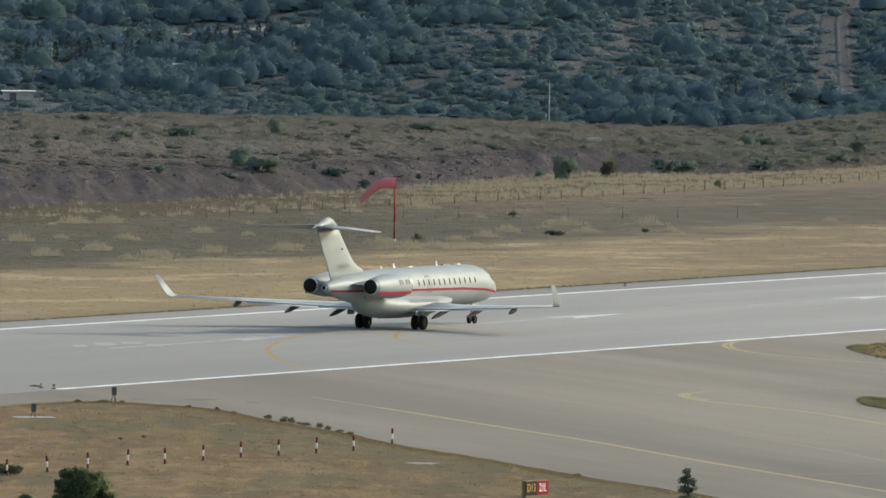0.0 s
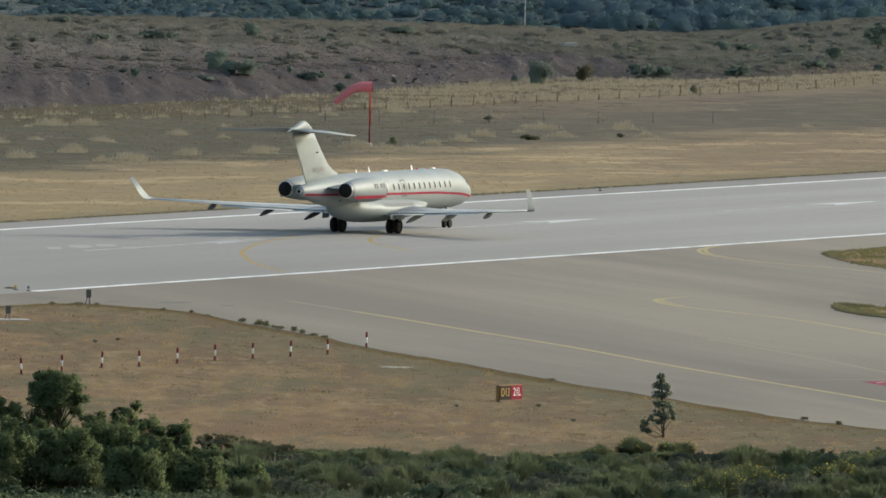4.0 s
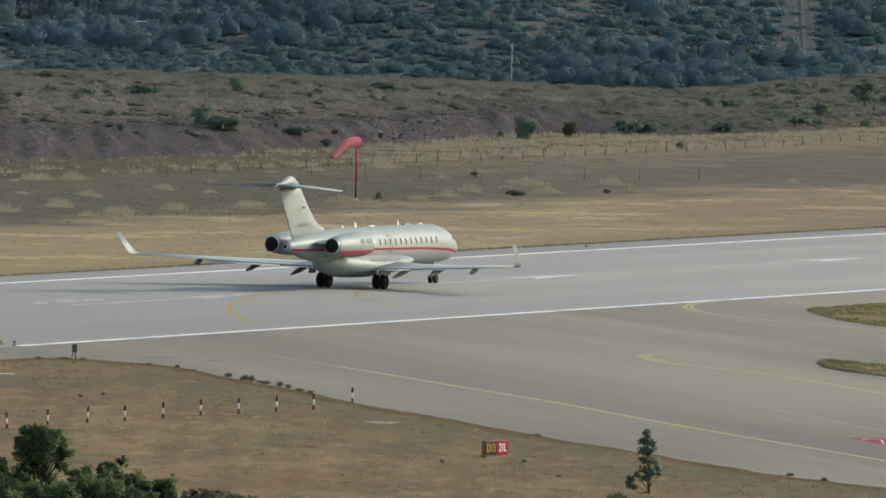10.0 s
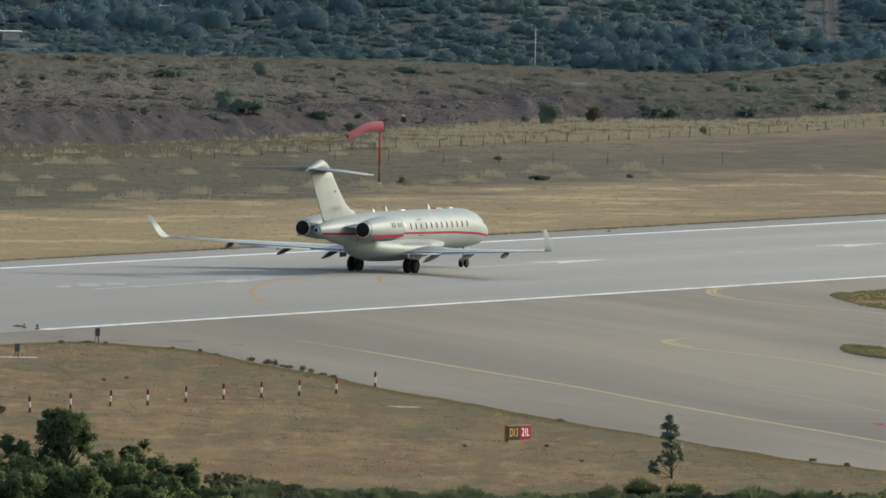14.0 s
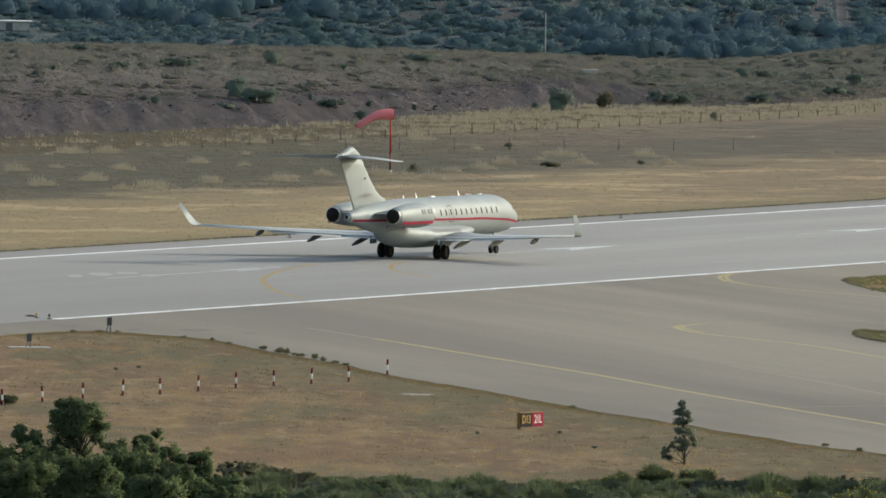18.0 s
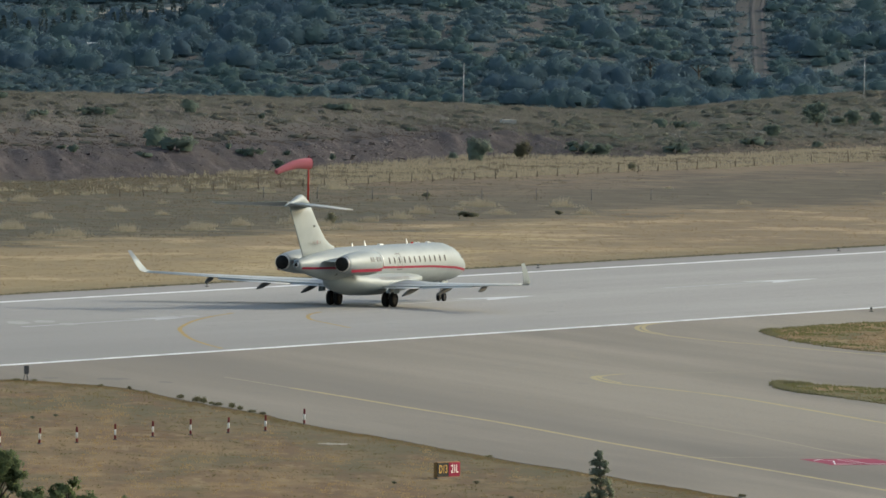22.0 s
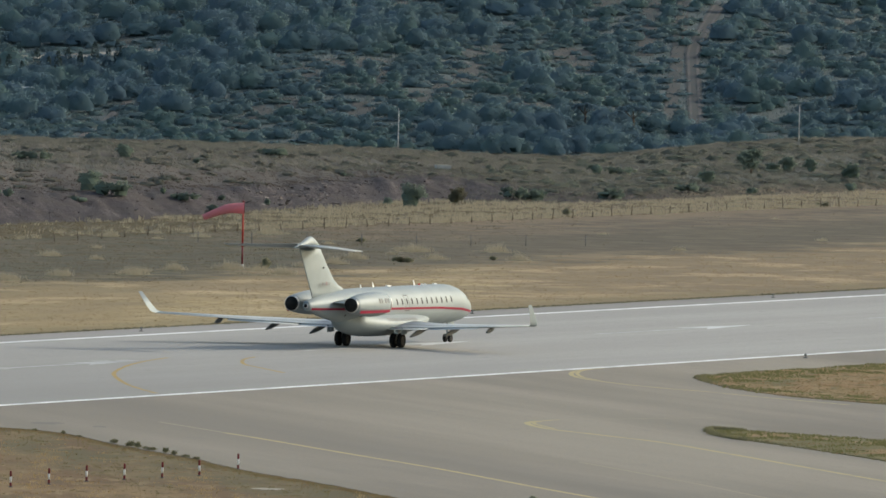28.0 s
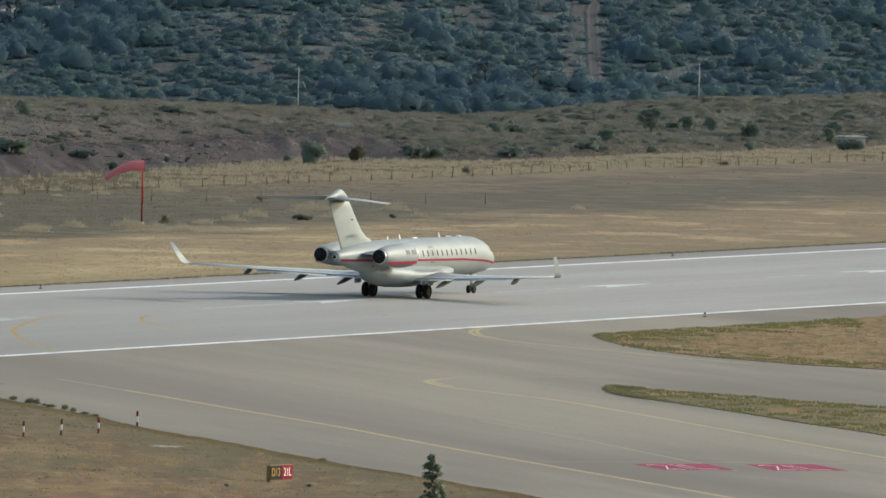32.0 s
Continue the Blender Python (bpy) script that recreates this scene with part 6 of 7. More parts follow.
# grove of broad-leaved trees below the camera: place, height, width
GROVE = [(-19.6, 715, 3.85, 1.7), (-20.6, 712, 3.2, 2.4), (-18.3, 711, 3.2, 2.6), (-15.7, 716, 3.35, 2.2), (-14.5, 717, 3.6, 1.3), (-13.5, 716, 3.05, 1.6), (-15.0, 712, 3.0, 2.4), (-12.15, 716, 2.95, 1.3), (-13.0, 711, 2.5, 2.0), (-11.1, 715, 1.8, 1.5), (-22.4, 716, 3.2, 2.6), (-17.0, 708.5, 2.8, 2.6), (-19.8, 707, 2.7, 2.6),
         (-13.9, 706, 2.2, 2.4), (-11.0, 709, 1.6, 1.8), (-9.0, 712, 1.2, 1.6), (-22.4, 708, 2.3, 2.6)]
for k, (x, y, h, w) in enumerate(GROVE):
    lobed_tree("tree", x, y, h, M_tree, 201 + k, "dark green broad-leaved tree in the grove", feathery(240 + k, h, w, 7), 30, 0.068, 0.08, 0.15 * math.sin(k * 2.1))
# broom and scrub in front of the airfield grass
rng = np.random.default_rng(21)
k = 0
for y0, y1, step_x, hlo, hhi in ((743, 749, 2.2, 0.35, 0.75), (734, 741, 1.9, 0.7, 1.15), (726, 733, 1.9, 0.9, 1.4), (716, 725, 2.0, 1.0, 1.5), (704, 714, 2.0, 1.1, 1.6)):
    x = -9.5 + rng.uniform(0, 1)
    while x < 32:
        y = rng.uniform(y0, y1) + (5.0 * (x > 6) if y0 > 740 else 0)
        w, h = rng.uniform(2.2, 3.6), rng.uniform(hlo, hhi) * (1.45 if x > 12 and y0 > 730 else 1.0)
        if k % 5 in (0, 1, 3):
            fl = (190 if k % 10 == 3 else 12 if k % 10 == 8 else 0) * (1 if x > 4 else 0)
            broom(x, y, w, h, 400 + k, fl, "upright green broom shrub with yellow blossom" if fl else "upright green broom shrub in the scrub")
        else:
            shrub(x, y, w * 1.1, h * 0.72, M_bush if k % 5 == 2 else M_bushg, 400 + k, "shrub", "dark evergreen shrub in the scrub" if k % 5 == 2 else "grey green shrub in the scrub")
        x += step_x * rng.uniform(0.75, 1.35)
        k += 1
for x, y, w, h in ((-10.5, 752, 2.5, 0.7), (-8.5, 748, 3.0, 0.7), (-24.3, 828, 1.3, 0.6)):
    shrub(x, y, w, h, M_weed, 900 + int(x), "shrub", "olive green shrub at the grass edge")
for x, y, w, h in ((9.0, 755, 2.2, 0.95), (11.0, 754, 2.2, 0.9), (7.2, 751, 2.2, 0.7), (13.5, 750, 2.2, 0.6)):
    broom(x, y, w, h, 930 + int(x), 60, "tall broom shrub beside the slender tree")
# tangled undergrowth below the shrubs
for nm, mt, n, hh, seed in (("undergrowth", M_bush, 40000, 0.75, 2), ("undergrowth", M_broom, 30000, 0.7, 3)):
    r = np.random.default_rng(seed + 500)
    px, py = r.uniform(-27, 36, n), 686 + 55 * r.uniform(0, 1, n)
    py = np.where(px < -8, py - 14, py)
    wv = 0.35 + 0.65 * np.abs(np.sin(px * 1.1 + seed * 1.7 + 0.13 * py) * np.sin(py * 0.21 + seed))
    c = np.stack([px, py, hh * wv * r.uniform(0, 1, n) ** 0.7], 1)
    tagged(new(nm, soup(nm, quads_at(r, c, 0.09), mt, 4)), "tangled green undergrowth between the shrubs", "undergrowth", "", "stuff")
for x, y in ((0.5, 802.9), (4.67, 804.7), (6.32, 789.3), (-19.5, 873.0), (-18.3, 876.5)):
    broom(x, y, 0.22, 0.17, 980 + int(x * 7), 0, "small dark weed in the dry grass", "weed_clump", M_bushg, 0.9)
# dark weeds along the pavement's edge
for x, y, w, h in ((-11.75, 905.2, 0.55, 0.4), (-10.8, 901.2, 0.7, 0.38), (-10.35, 899.4, 0.5, 0.4), (-9.9, 898.0, 0.4, 0.25), (-9.5, 896.3, 0.7, 0.34), (-8.7, 893.4, 0.5, 0.4), (-8.2, 891.0, 0.4, 0.28), (-7.5, 888.0, 0.6, 0.25), (-6.9, 885.5, 0.5, 0.2), (-16.6, 920.5, 0.4, 0.25), (-13.9, 913.5, 0.4, 0.2), (-23.2, 926.0, 0.5, 0.3), (-20.6, 926.4, 0.4, 0.25), (-14.9, 917.2, 0.3, 0.35), (-26.3, 948.0, 0.7, 0.35), (18.0, 796.3, 0.45, 0.3), (19.6, 791.6, 0.4, 0.25), (-21.7, 926.9, 0.8, 0.3), (5.5, 836.0, 0.5, 0.25)):
    broom(x, y - 0.9, w * 0.85, h * (0.95 if x > -13 else 0.55), 950 + int(x * 3), 0, "upright green weed clump at the pavement edge", "weed_clump", M_weed, 0.92)


def tufts(rng, x, y, z, h, blades, spread, width, turn=0.0):
    """Thin grass blades in bunches, turned about the upright by up to the angle given."""
    n = len(x)
    a = rng.uniform(0, 2 * np.pi, (n, blades))
    r = rng.uniform(0, 1, (n, blades)) * spread
    bx, by = x[:, None] + r * np.cos(a), y[:, None] + r * np.sin(a)
    hh = h[:, None] * rng.uniform(0.55, 1.15, (n, blades))
    lx, ly = rng.normal(0, 0.28, (n, blades)) * hh, rng.normal(0, 0.28, (n, blades)) * hh
    w = width * rng.uniform(0.6, 1.4, (n, blades))
    f = turn * rng.uniform(-0.3, 1.5, (n, blades))
    wx, wy = w * np.cos(f), w * np.sin(f)
    zz = np.broadcast_to(z[:, None], bx.shape)
    return np.stack([np.stack([bx - wx, by - wy, zz - 0.03], -1), np.stack([bx + wx, by + wy, zz - 0.03], -1), np.stack([bx + lx, by + ly, zz + hh], -1)], 2).reshape(-1, 3)


def grass(name, label, mat, x, y, h, blades, spread, width, seed, base=0.0, turn=0.0):
    r = np.random.default_rng(seed)
    x, y = np.asarray(x), np.asarray(y)
    v = tufts(r, x, y, land(x, y) + base, np.broadcast_to(np.asarray(h, dtype=float), x.shape), blades, spread, width, turn)
    return tagged(new(name, soup(name, v, mat, 3)), label, "grass", "", "stuff")


def edge_y(x):
    return np.interp(x, [p[0] for p in EDGE], [p[1] for p in EDGE])


rng = np.random.default_rng(31)
# dry stalks standing in the scrub
x, y = rng.uniform(-10, 34, 5000), rng.uniform(690, 742, 5000)
ok = waves(x, y, 7.0, 67, 1.0) > 0.58
grass("dry_stalks", "pale dry stalks standing in the scrub", M_drystalk, x[ok], y[ok], rng.uniform(0.4, 1.0, ok.sum()), 6, 0.3, 0.014, 41)
grass("green_grass", "rank green grass between the shrubs", M_broom, x[~ok], y[~ok], rng.uniform(0.3, 0.9, (~ok).sum()), 9, 0.35, 0.02, 42)
# near field
x, y = rng.uniform(-34, 34, 20000), rng.uniform(750, 926, 20000)
ok = y < edge_y(x) - 0.6
x, y = x[ok], y[ok]
pk = 0.6 * waves(x, y * 0.3, 6.0, 61, 1.0) + 0.4 * waves(x, y * 0.3, 2.0, 88, 1.0) + rng.normal(0, 0.05, len(x)) - 0.3 * np.exp(-np.clip(edge_y(x) - y, 0, 99) / 25.0)
for nm, lb, mt, sel, hh, seed in (("dry_grass", "pale dry grass of the near field", M_nearstraw, pk > 0.58, 0.075, 1), ("tan_grass", "tan dry grass of the near field", M_tan, (pk <= 0.58) & (pk > 0.42), 0.05, 2), ("green_grass", "sparse greenish grass of the near field", M_nearolive, pk <= 0.28, 0.07, 3)):
    grass(nm, lb, mt, x[sel], y[sel], hh * rng.uniform(0.4, 1.4, sel.sum()), 5, 0.4, 0.03, seed)
# verge along the pavement
t = rng.uniform(0, len(edge_line) - 1.001, 9000)
i = t.astype(int)
E_ = np.array([(p.x, p.y) for p in edge_line])
q = E_[i] + (E_[i + 1] - E_[i]) * (t - i)[:, None] + np.stack([-np.abs(rng.normal(0, 0.5, 9000)), -np.abs(rng.normal(0, 1.6, 9000)) + 0.3], 1)
grass("verge_grass", "darker grass along the pavement edge", M_nearolive, q[:1800, 0], q[:1800, 1], rng.uniform(0.02, 0.09, 1800), 5, 0.18, 0.022, 4, 0.0, -0.6)
grass("verge_grass", "tan grass along the pavement edge", M_tan, q[4500:, 0], q[4500:, 1], rng.uniform(0.02, 0.07, 4500), 5, 0.18, 0.022, 5)
# islands
for n_i, ln in enumerate(isl_lines):
    P = np.array([(p.x, p.y) for p in ln])
    xx, yy = rng.uniform(22, 62, 20000), rng.uniform(860, 1130, 20000)
    inside = np.zeros(len(xx), bool)
    for a in range(len(P)):
        x1, y1, x2, y2 = *P[a], *P[(a + 1) % len(P)]
        hit = ((y1 > yy) != (y2 > yy)) & (xx < (x2 - x1) * (yy - y1) / (y2 - y1 + 1e-9) + x1)
        inside ^= hit
    xx, yy = xx[inside], yy[inside]
    g = 0.6 * waves(xx, yy, 12.0, 70 + n_i, 1.5) + 0.4 * waves(xx, yy, 4.0, 90 + n_i, 1.0) + rng.normal(0, 0.08, len(xx))
    # fresh growth along the far edge, patches of it along the near edge
    far_rim, near_rim = ([1030, 1052, 1081, 1166], [1012, 995, 981, 950]) if n_i == 0 else ([944, 934, 922, 880], [934, 901, 862, 770])
    fe, ne = np.interp(xx, [24, 32.5, 45, 80], far_rim), np.interp(xx, [24, 32.5, 45, 80], near_rim)
    wv = waves(xx, yy, 10.0, 97 + n_i)
    green = ((fe - yy < (16.0 if n_i == 0 else 9.0) * (0.25 + wv)) & (xx < 43)) | ((yy - ne < 9.0) & (wv > 0.52)) | ((n_i == 1) & (wv + rng.normal(0, 0.1, len(xx)) > 0.55))
    grass("island_grass", "fresh green grass along the far edge of the island", M_islegreen, xx[green], yy[green], rng.uniform(0.06, 0.17, green.sum()), 9, 0.6, 0.05, 16 + n_i, 0.07)
    xx, yy, g = xx[~green], yy[~green], g[~green]
    grass("island_grass", "straw coloured grass on the island", M_tan, xx[g > 0.45], yy[g > 0.45], rng.uniform(0.03, 0.09, (g > 0.45).sum()), 6, 0.5, 0.035, 10 + n_i, 0.07)
    grass("island_grass", "greenish brown grass on the island", M_nearolive, xx[g <= 0.45], yy[g <= 0.45], rng.uniform(0.03, 0.09, (g <= 0.45).sum()), 6, 0.5, 0.035, 12 + n_i, 0.07)
    t = rng.uniform(0, len(P) - 1.001, 3000)
    i = t.astype(int)
    q = P[i] + (P[i + 1] - P[i]) * (t - i)[:, None]
    q = q + (P.mean(0) - q) / np.linalg.norm(P.mean(0) - q, axis=1)[:, None] * np.abs(rng.normal(0.15, 0.25, 3000))[:, None]
    tip = (q[:, 0] < 25.2) | (rng.uniform(0, 1, 3000) < 0.18)
    q = q[tip]
    grass("island_verge", "dark weedy verge of the grass island", M_weed, q[:, 0], q[:, 1], rng.uniform(0.04, 0.12, len(q)) * np.interp(q[:, 0], [24.5, 29], [2.2, 1.0]), 5, 0.25, 0.03, 14 + n_i, 0.05, -0.6)


def far_pts(n, c0, c1, s0, s1):
    s, c = rng.uniform(s0, s1, n), rng.uniform(c1, c0, n)
    return ORIGIN.x + HEAD.x * s + SIDE.x * c, ORIGIN.y + HEAD.y * s + SIDE.y * c, c


x, y, c = far_pts(14000, -25.8, -72, -40, 330)
grass("straw_field", "golden mown straw beside the runway", M_straw, x, y, rng.uniform(0.03, 0.09, len(x)), 4, 0.4, 0.03, 20, 0.0, -0.6)
x, y, c = far_pts(7000, -24.9, -26.4, -60, 420)
grass("verge_grass", "olive brown verge along the runway shoulder", M_olive, x, y, rng.uniform(0.04, 0.13, len(x)), 4, 0.25, 0.03, 28, 0.0, -0.6)
# far field: rank and tufted beside the windsock, short and brown further along
x, y, c = far_pts(60000, -68, -141, -20, 470)
rank = np.clip(1.1 - (x + 12 + 0.25 * (c + 100)) / 30.0, 0.03, 1) * smoothstep(-66, -80, c + 8 * (waves(x, y, 14.0, 68) - 0.5))
pk = 0.55 * waves(x, y, 16.0, 64, 1.0) + 0.45 * waves(x, y, 4.5, 87, 1.0) + rng.normal(0, 0.05, len(x))
keep = rng.uniform(0, 1, len(x)) < rank
sel = (pk > 0.6) & keep
grass("pale_grass", "pale seeding grass in the far field", M_fieldpale, x[sel], y[sel], rng.uniform(0.04, 0.15, sel.sum()), 5, 0.5, 0.03, 21, 0.0, -0.6)
sel = (pk <= 0.6) & (pk > 0.45) & keep
grass("brown_grass", "brown grass of the far field", M_brownblade, x[sel], y[sel], rng.uniform(0.02, 0.08, sel.sum()), 4, 0.5, 0.04, 22, 0.0, -0.6)
sel = (pk <= 0.45) & keep
grass("green_grass", "dull green growth of the far field", M_olive, x[sel], y[sel], rng.uniform(0.02, 0.08, sel.sum()), 4, 0.5, 0.04, 23, 0.0, -0.6)
# pale tussocks that stand out: place and half width
TUSSOCKS = [(-32.9, 1297.3, 1.5), (-30.0, 1299.2, 1.3), (-22.1, 1274.7, 1.0), (-24.5, 1209.3, 1.7), (-29.3, 1223.9, 1.4), (-14.8, 1229.9, 1.4), (-7.6, 1249.6, 1.2), (-5.2, 1247.0, 1.0), (-26.6, 1202.3, 0.8), (-18.2, 1336.1, 1.0),
            (7.5, 1311.6, 1.6), (2.5, 1287.1, 1.2), (14.3, 1316.0, 1.3), (15.9, 1294.0, 0.9), (-4.7, 1355.8, 1.6), (-10.5, 1341.0, 0.8), (5.6, 1300.0, 0.6), (-1.5, 1262.0, 0.8), (-6.9, 1249.0, 0.9), (-3.2, 1240.0, 1.3), (-11.8, 1244.0, 1.1), (0.8, 1271.0, 1.2), (9.0, 1291.0, 1.0), (-20.4, 1222.0, 1.2), (-33.0, 1208.0, 1.4), (-36.0, 1246.0, 1.2), (-27.5, 1252.0, 0.9)]
tx, ty, c = far_pts(22, -74, -124, 20, 400)
TUSSOCKS += [(a, b, w) for a, b, w in zip(tx, ty, rng.uniform(0.25, 0.6, 22))]
x, y, h = [], [], []
for a, b, w in TUSSOCKS:
    n = int(75 * w)
    ox = rng.normal(0, 0.42, n) * w
    x.append(a + ox)
    y.append(b + rng.normal(0, 0.8, n) * w)
    h.append((0.1 + 0.5 * min(w, 1.2) * np.exp(-(ox / w) ** 2)) * rng.uniform(0.15, 1.2, n) ** 1.2)
grass("tussock_grass", "bright pale tussocks in the far field", M_tuss, np.concatenate(x), np.concatenate(y), np.concatenate(h), 6, 0.3, 0.02, 29)
# pale strip between the fence and the bank
def bank_foot(x):
    return -141.0 - 10.0 * smoothstep(-18, 8, x) * smoothstep(24, 10, x)


x, y, c = far_pts(26000, -122, -153, 200, 600)
ok = c > bank_foot(x) - 1.0
x, y, c = x[ok], y[ok], c[ok]
pk = 0.5 * waves(x, y, 8.0, 65, 2.0) + 0.5 * waves(x, y, 3.0, 85, 1.0) + rng.normal(0, 0.05, len(x)) + 0.14 * np.exp(-((c - bank_foot(x)) / 3.0) ** 2) + 0.22 * np.exp(-((c + 124.0) / 2.5) ** 2)
keep = pk > np.interp(x, [-30, -14, -5, 8, 40], [0.95, 0.8, 0.62, 0.52, 0.44])
grass("fence_grass", "tall pale grass along the fence", M_pale, x[keep], y[keep], rng.uniform(0.15, 0.6, keep.sum()) * np.interp(x[keep], [10, 25], [1.0, 0.65]), 6, 0.35, 0.024, 24)
grass("fence_grass", "dull grass between the pale tufts along the fence", M_fieldpale, x[~keep], y[~keep], rng.uniform(0.06, 0.2, (~keep).sum()), 5, 0.4, 0.03, 34, 0.0, -0.6)
# bank and plateau: pale drifts on dark herbs
x, y, c = far_pts(90000, -143, -205, 200, 760)
ok = (c < bank_foot(x) - 11) | (x > 17 + rng.normal(0, 3, len(x)))
x, y, c = x[ok], y[ok], c[ok]
pk = 0.55 * waves(x, y, 9.0, 66, 1.0) + 0.45 * waves(x, y, 3.5, 86, 1.0) + rng.normal(0, 0.04, len(x)) + 0.16 * smoothstep(-170, -176, c)
slope = (c > -171 + 5 * (waves(x, y, 6.0, 58) - 0.5)) & (x < 8 + rng.normal(0, 2, len(x)))
thin_out = slope & (rng.uniform(0, 1, len(x)) < 0.6)
grass("brown_grass", "short brown grass on the slope above the bank", M_slopegrass, x[thin_out], y[thin_out], rng.uniform(0.04, 0.14, thin_out.sum()), 5, 0.4, 0.034, 35)
x, y, c, pk = x[~slope], y[~slope], c[~slope], pk[~slope]
sel = pk > 0.63
grass("crest_grass", "pale grass drifts on the crest", M_crest2, x[sel], y[sel], rng.uniform(0.08, 0.34, sel.sum()), 5, 0.4, 0.032, 25, 0.0, -0.6)
sel = (pk <= 0.63) & (pk > 0.46)
grass("brown_grass", "brown grass on the rise", M_crest, x[sel], y[sel], rng.uniform(0.06, 0.22, sel.sum()), 5, 0.4, 0.034, 26)
sel = pk <= 0.46
grass("green_grass", "grey green herbs on the rise", M_risegreen, x[sel], y[sel], rng.uniform(0.06, 0.24, sel.sum()), 5, 0.4, 0.034, 27)
x, y, c = far_pts(6000, -184, -199, 200, 760)
q = (waves(x, y, 5.0, 92, 1.0) + rng.normal(0, 0.08, len(x)) > 0.5)
x, y = x[q], y[q]
grass("crest_grass", "tall pale plumes along the crest line", M_crest2, x, y, rng.uniform(0.15, 0.7, len(x)) * np.interp(x, [15, 30], [1, 0.7]), 5, 0.3, 0.026, 30, 0.0, -0.6)
x, y, c = far_pts(22000, -146, -190, 330, 760)
ok = (0.6 * waves(x, y, 11.0, 69, 1.0) + 0.4 * waves(x, y, 4.0, 59, 1.0) > 0.54) & (x > 12)
grass("plume_grass", "pale feathery grass on the rise", M_crest2, x[ok], y[ok], rng.uniform(0.12, 0.5, ok.sum()), 6, 0.4, 0.022, 33, 0.0, -0.6)
# loose stones of the cut bank
x, y, c = far_pts(9000, -140.5, -163, 220, 480)
ok = (c < bank_foot(x) - 0.5) & (c > bank_foot(x) - 11)
x, y, c = x[ok], y[ok], c[ok]
v = []
for px, py, r in zip(x, y, np.abs(rng.normal(0.0, 0.04, len(x))) + 0.02):
    o = np.array([px, py, land_z(px, py)])
    p = rng.normal(size=(4, 3)) * r * np.array([1.3, 1.3, 0.9])
    p[:, 2] = np.abs(p[:, 2])
    for t in ((0, 1, 2), (0, 2, 3), (0, 3, 1), (1, 3, 2)):
        v += [o + p[t[0]], o + p[t[1]], o + p[t[2]]]
tagged(new("rubble", soup("rubble", np.array(v), M_stone, 3)), "reddish rubble on the cut bank", "rocks", "", "stuff")
v = []
for px, py in zip(rng.normal(-3.0, 3.2, 150), rng.normal(0, 1, 150)):
    py = ORIGIN.y + (-(bank_foot(px) - 6.0 + 2.2 * py) + (px - ORIGIN.x) * SIDE.x) / 0.3908
    p = rng.normal(size=(5, 3)) * rng.uniform(0.05, 0.17) * np.array([1.4, 1.3, 0.8])
    p[:, 2] = np.abs(p[:, 2])
    o = np.array([px, py, land_z(px, py)])
    for t in ((0, 1, 2), (0, 2, 3), (0, 3, 1), (1, 3, 2), (0, 1, 4), (2, 3, 4)):
        v += [o + p[t[0]], o + p[t[1]], o + p[t[2]]]
tagged(new("rubble", soup("rubble", np.array(v), M_palestone, 3)), "pale broken rocks on the cut bank", "rocks", "", "stuff")


# ---- wooded hill ----
def fire_break(y):
    return 44.9 + (y - 1925) * 0.014 + max(y - 2005, 0) * 0.075


# clearings of bare earth and dry herbs: place, half width and half depth
CLEARINGS = [(1.3, 1971, 4.0, 6), (5.3, 1974, 2.6, 5), (-3.5, 1961, 2.4, 7), (-11.0, 1912, 1.6, 7), (-8.2, 1926, 1.5, 8), (-5.0, 1934, 1.6, 6), (6.6, 1957, 1.3, 9), (18.3, 1996, 2.0, 9), (17.6, 1970, 2.6, 16),
             (15.0, 1950, 2.2, 10), (21.6, 2000, 1.3, 10), (30.9, 1995, 3.0, 14), (35.6, 2055, 2.6, 5), (33.0, 2035, 1.4, 4), (-31.6, 2020, 3.2, 4), (-20.8, 2027, 4.2, 3), (-26, 2008, 1.2, 7), (-56.1, 1944, 5.0, 5),
             (-50.9, 1957, 2.2, 5), (-55.9, 1962, 3.2, 4), (66.6, 2056, 2.2, 3), (4.2, 1926, 1.8, 8), (9.6, 2054, 2.0, 6), (3.0, 2046, 1.2, 6), (24.6, 1938, 5.0, 3), (11.5, 1938, 2.0, 7), (27.0, 2008, 1.3, 5), (85, 1925, 3.0, 5),
             (-22.0, 1938, 2.0, 3), (15, 2028, 1.6, 5), (-12, 2045, 2.0, 3), (74, 1985, 3.0, 3), (62, 2010, 2.4, 3)]
STRIPS = [(37.9, 1.3, 2000), (42.0, 1.0, 1935)]     # bare strips beside the fire-break: place at the foot, half width, lower end


def bare(x, y):
    """How near to the heart of a clearing a place lies: below 1 is bare."""
    d = min(math.hypot((x - a) / rx, (y - b) / ry) for a, b, rx, ry in CLEARINGS)
    for a, hw, y0 in STRIPS:
        if y > y0 - 40:
            d = min(d, abs(x - a - (y - 1940) * 0.034) / hw + max(0.0, (y0 - y) / 40))
    d = min(d, abs(x - fire_break(y)) / 1.35 if 1922 < y < 2075 else 9)
    if x < -21 and abs(x - (-29.7 + (y - 1902) * 0.105)) < 1.4 and y < 1950:
        d = min(d, 0.5)
    if x < -19 and abs(y - (1999 - 0.25 * (x + 35))) < 9:
        d = min(d, 0.6)
    if x < -50 and y < 1922:
        d = min(d, 0.5)
    return d


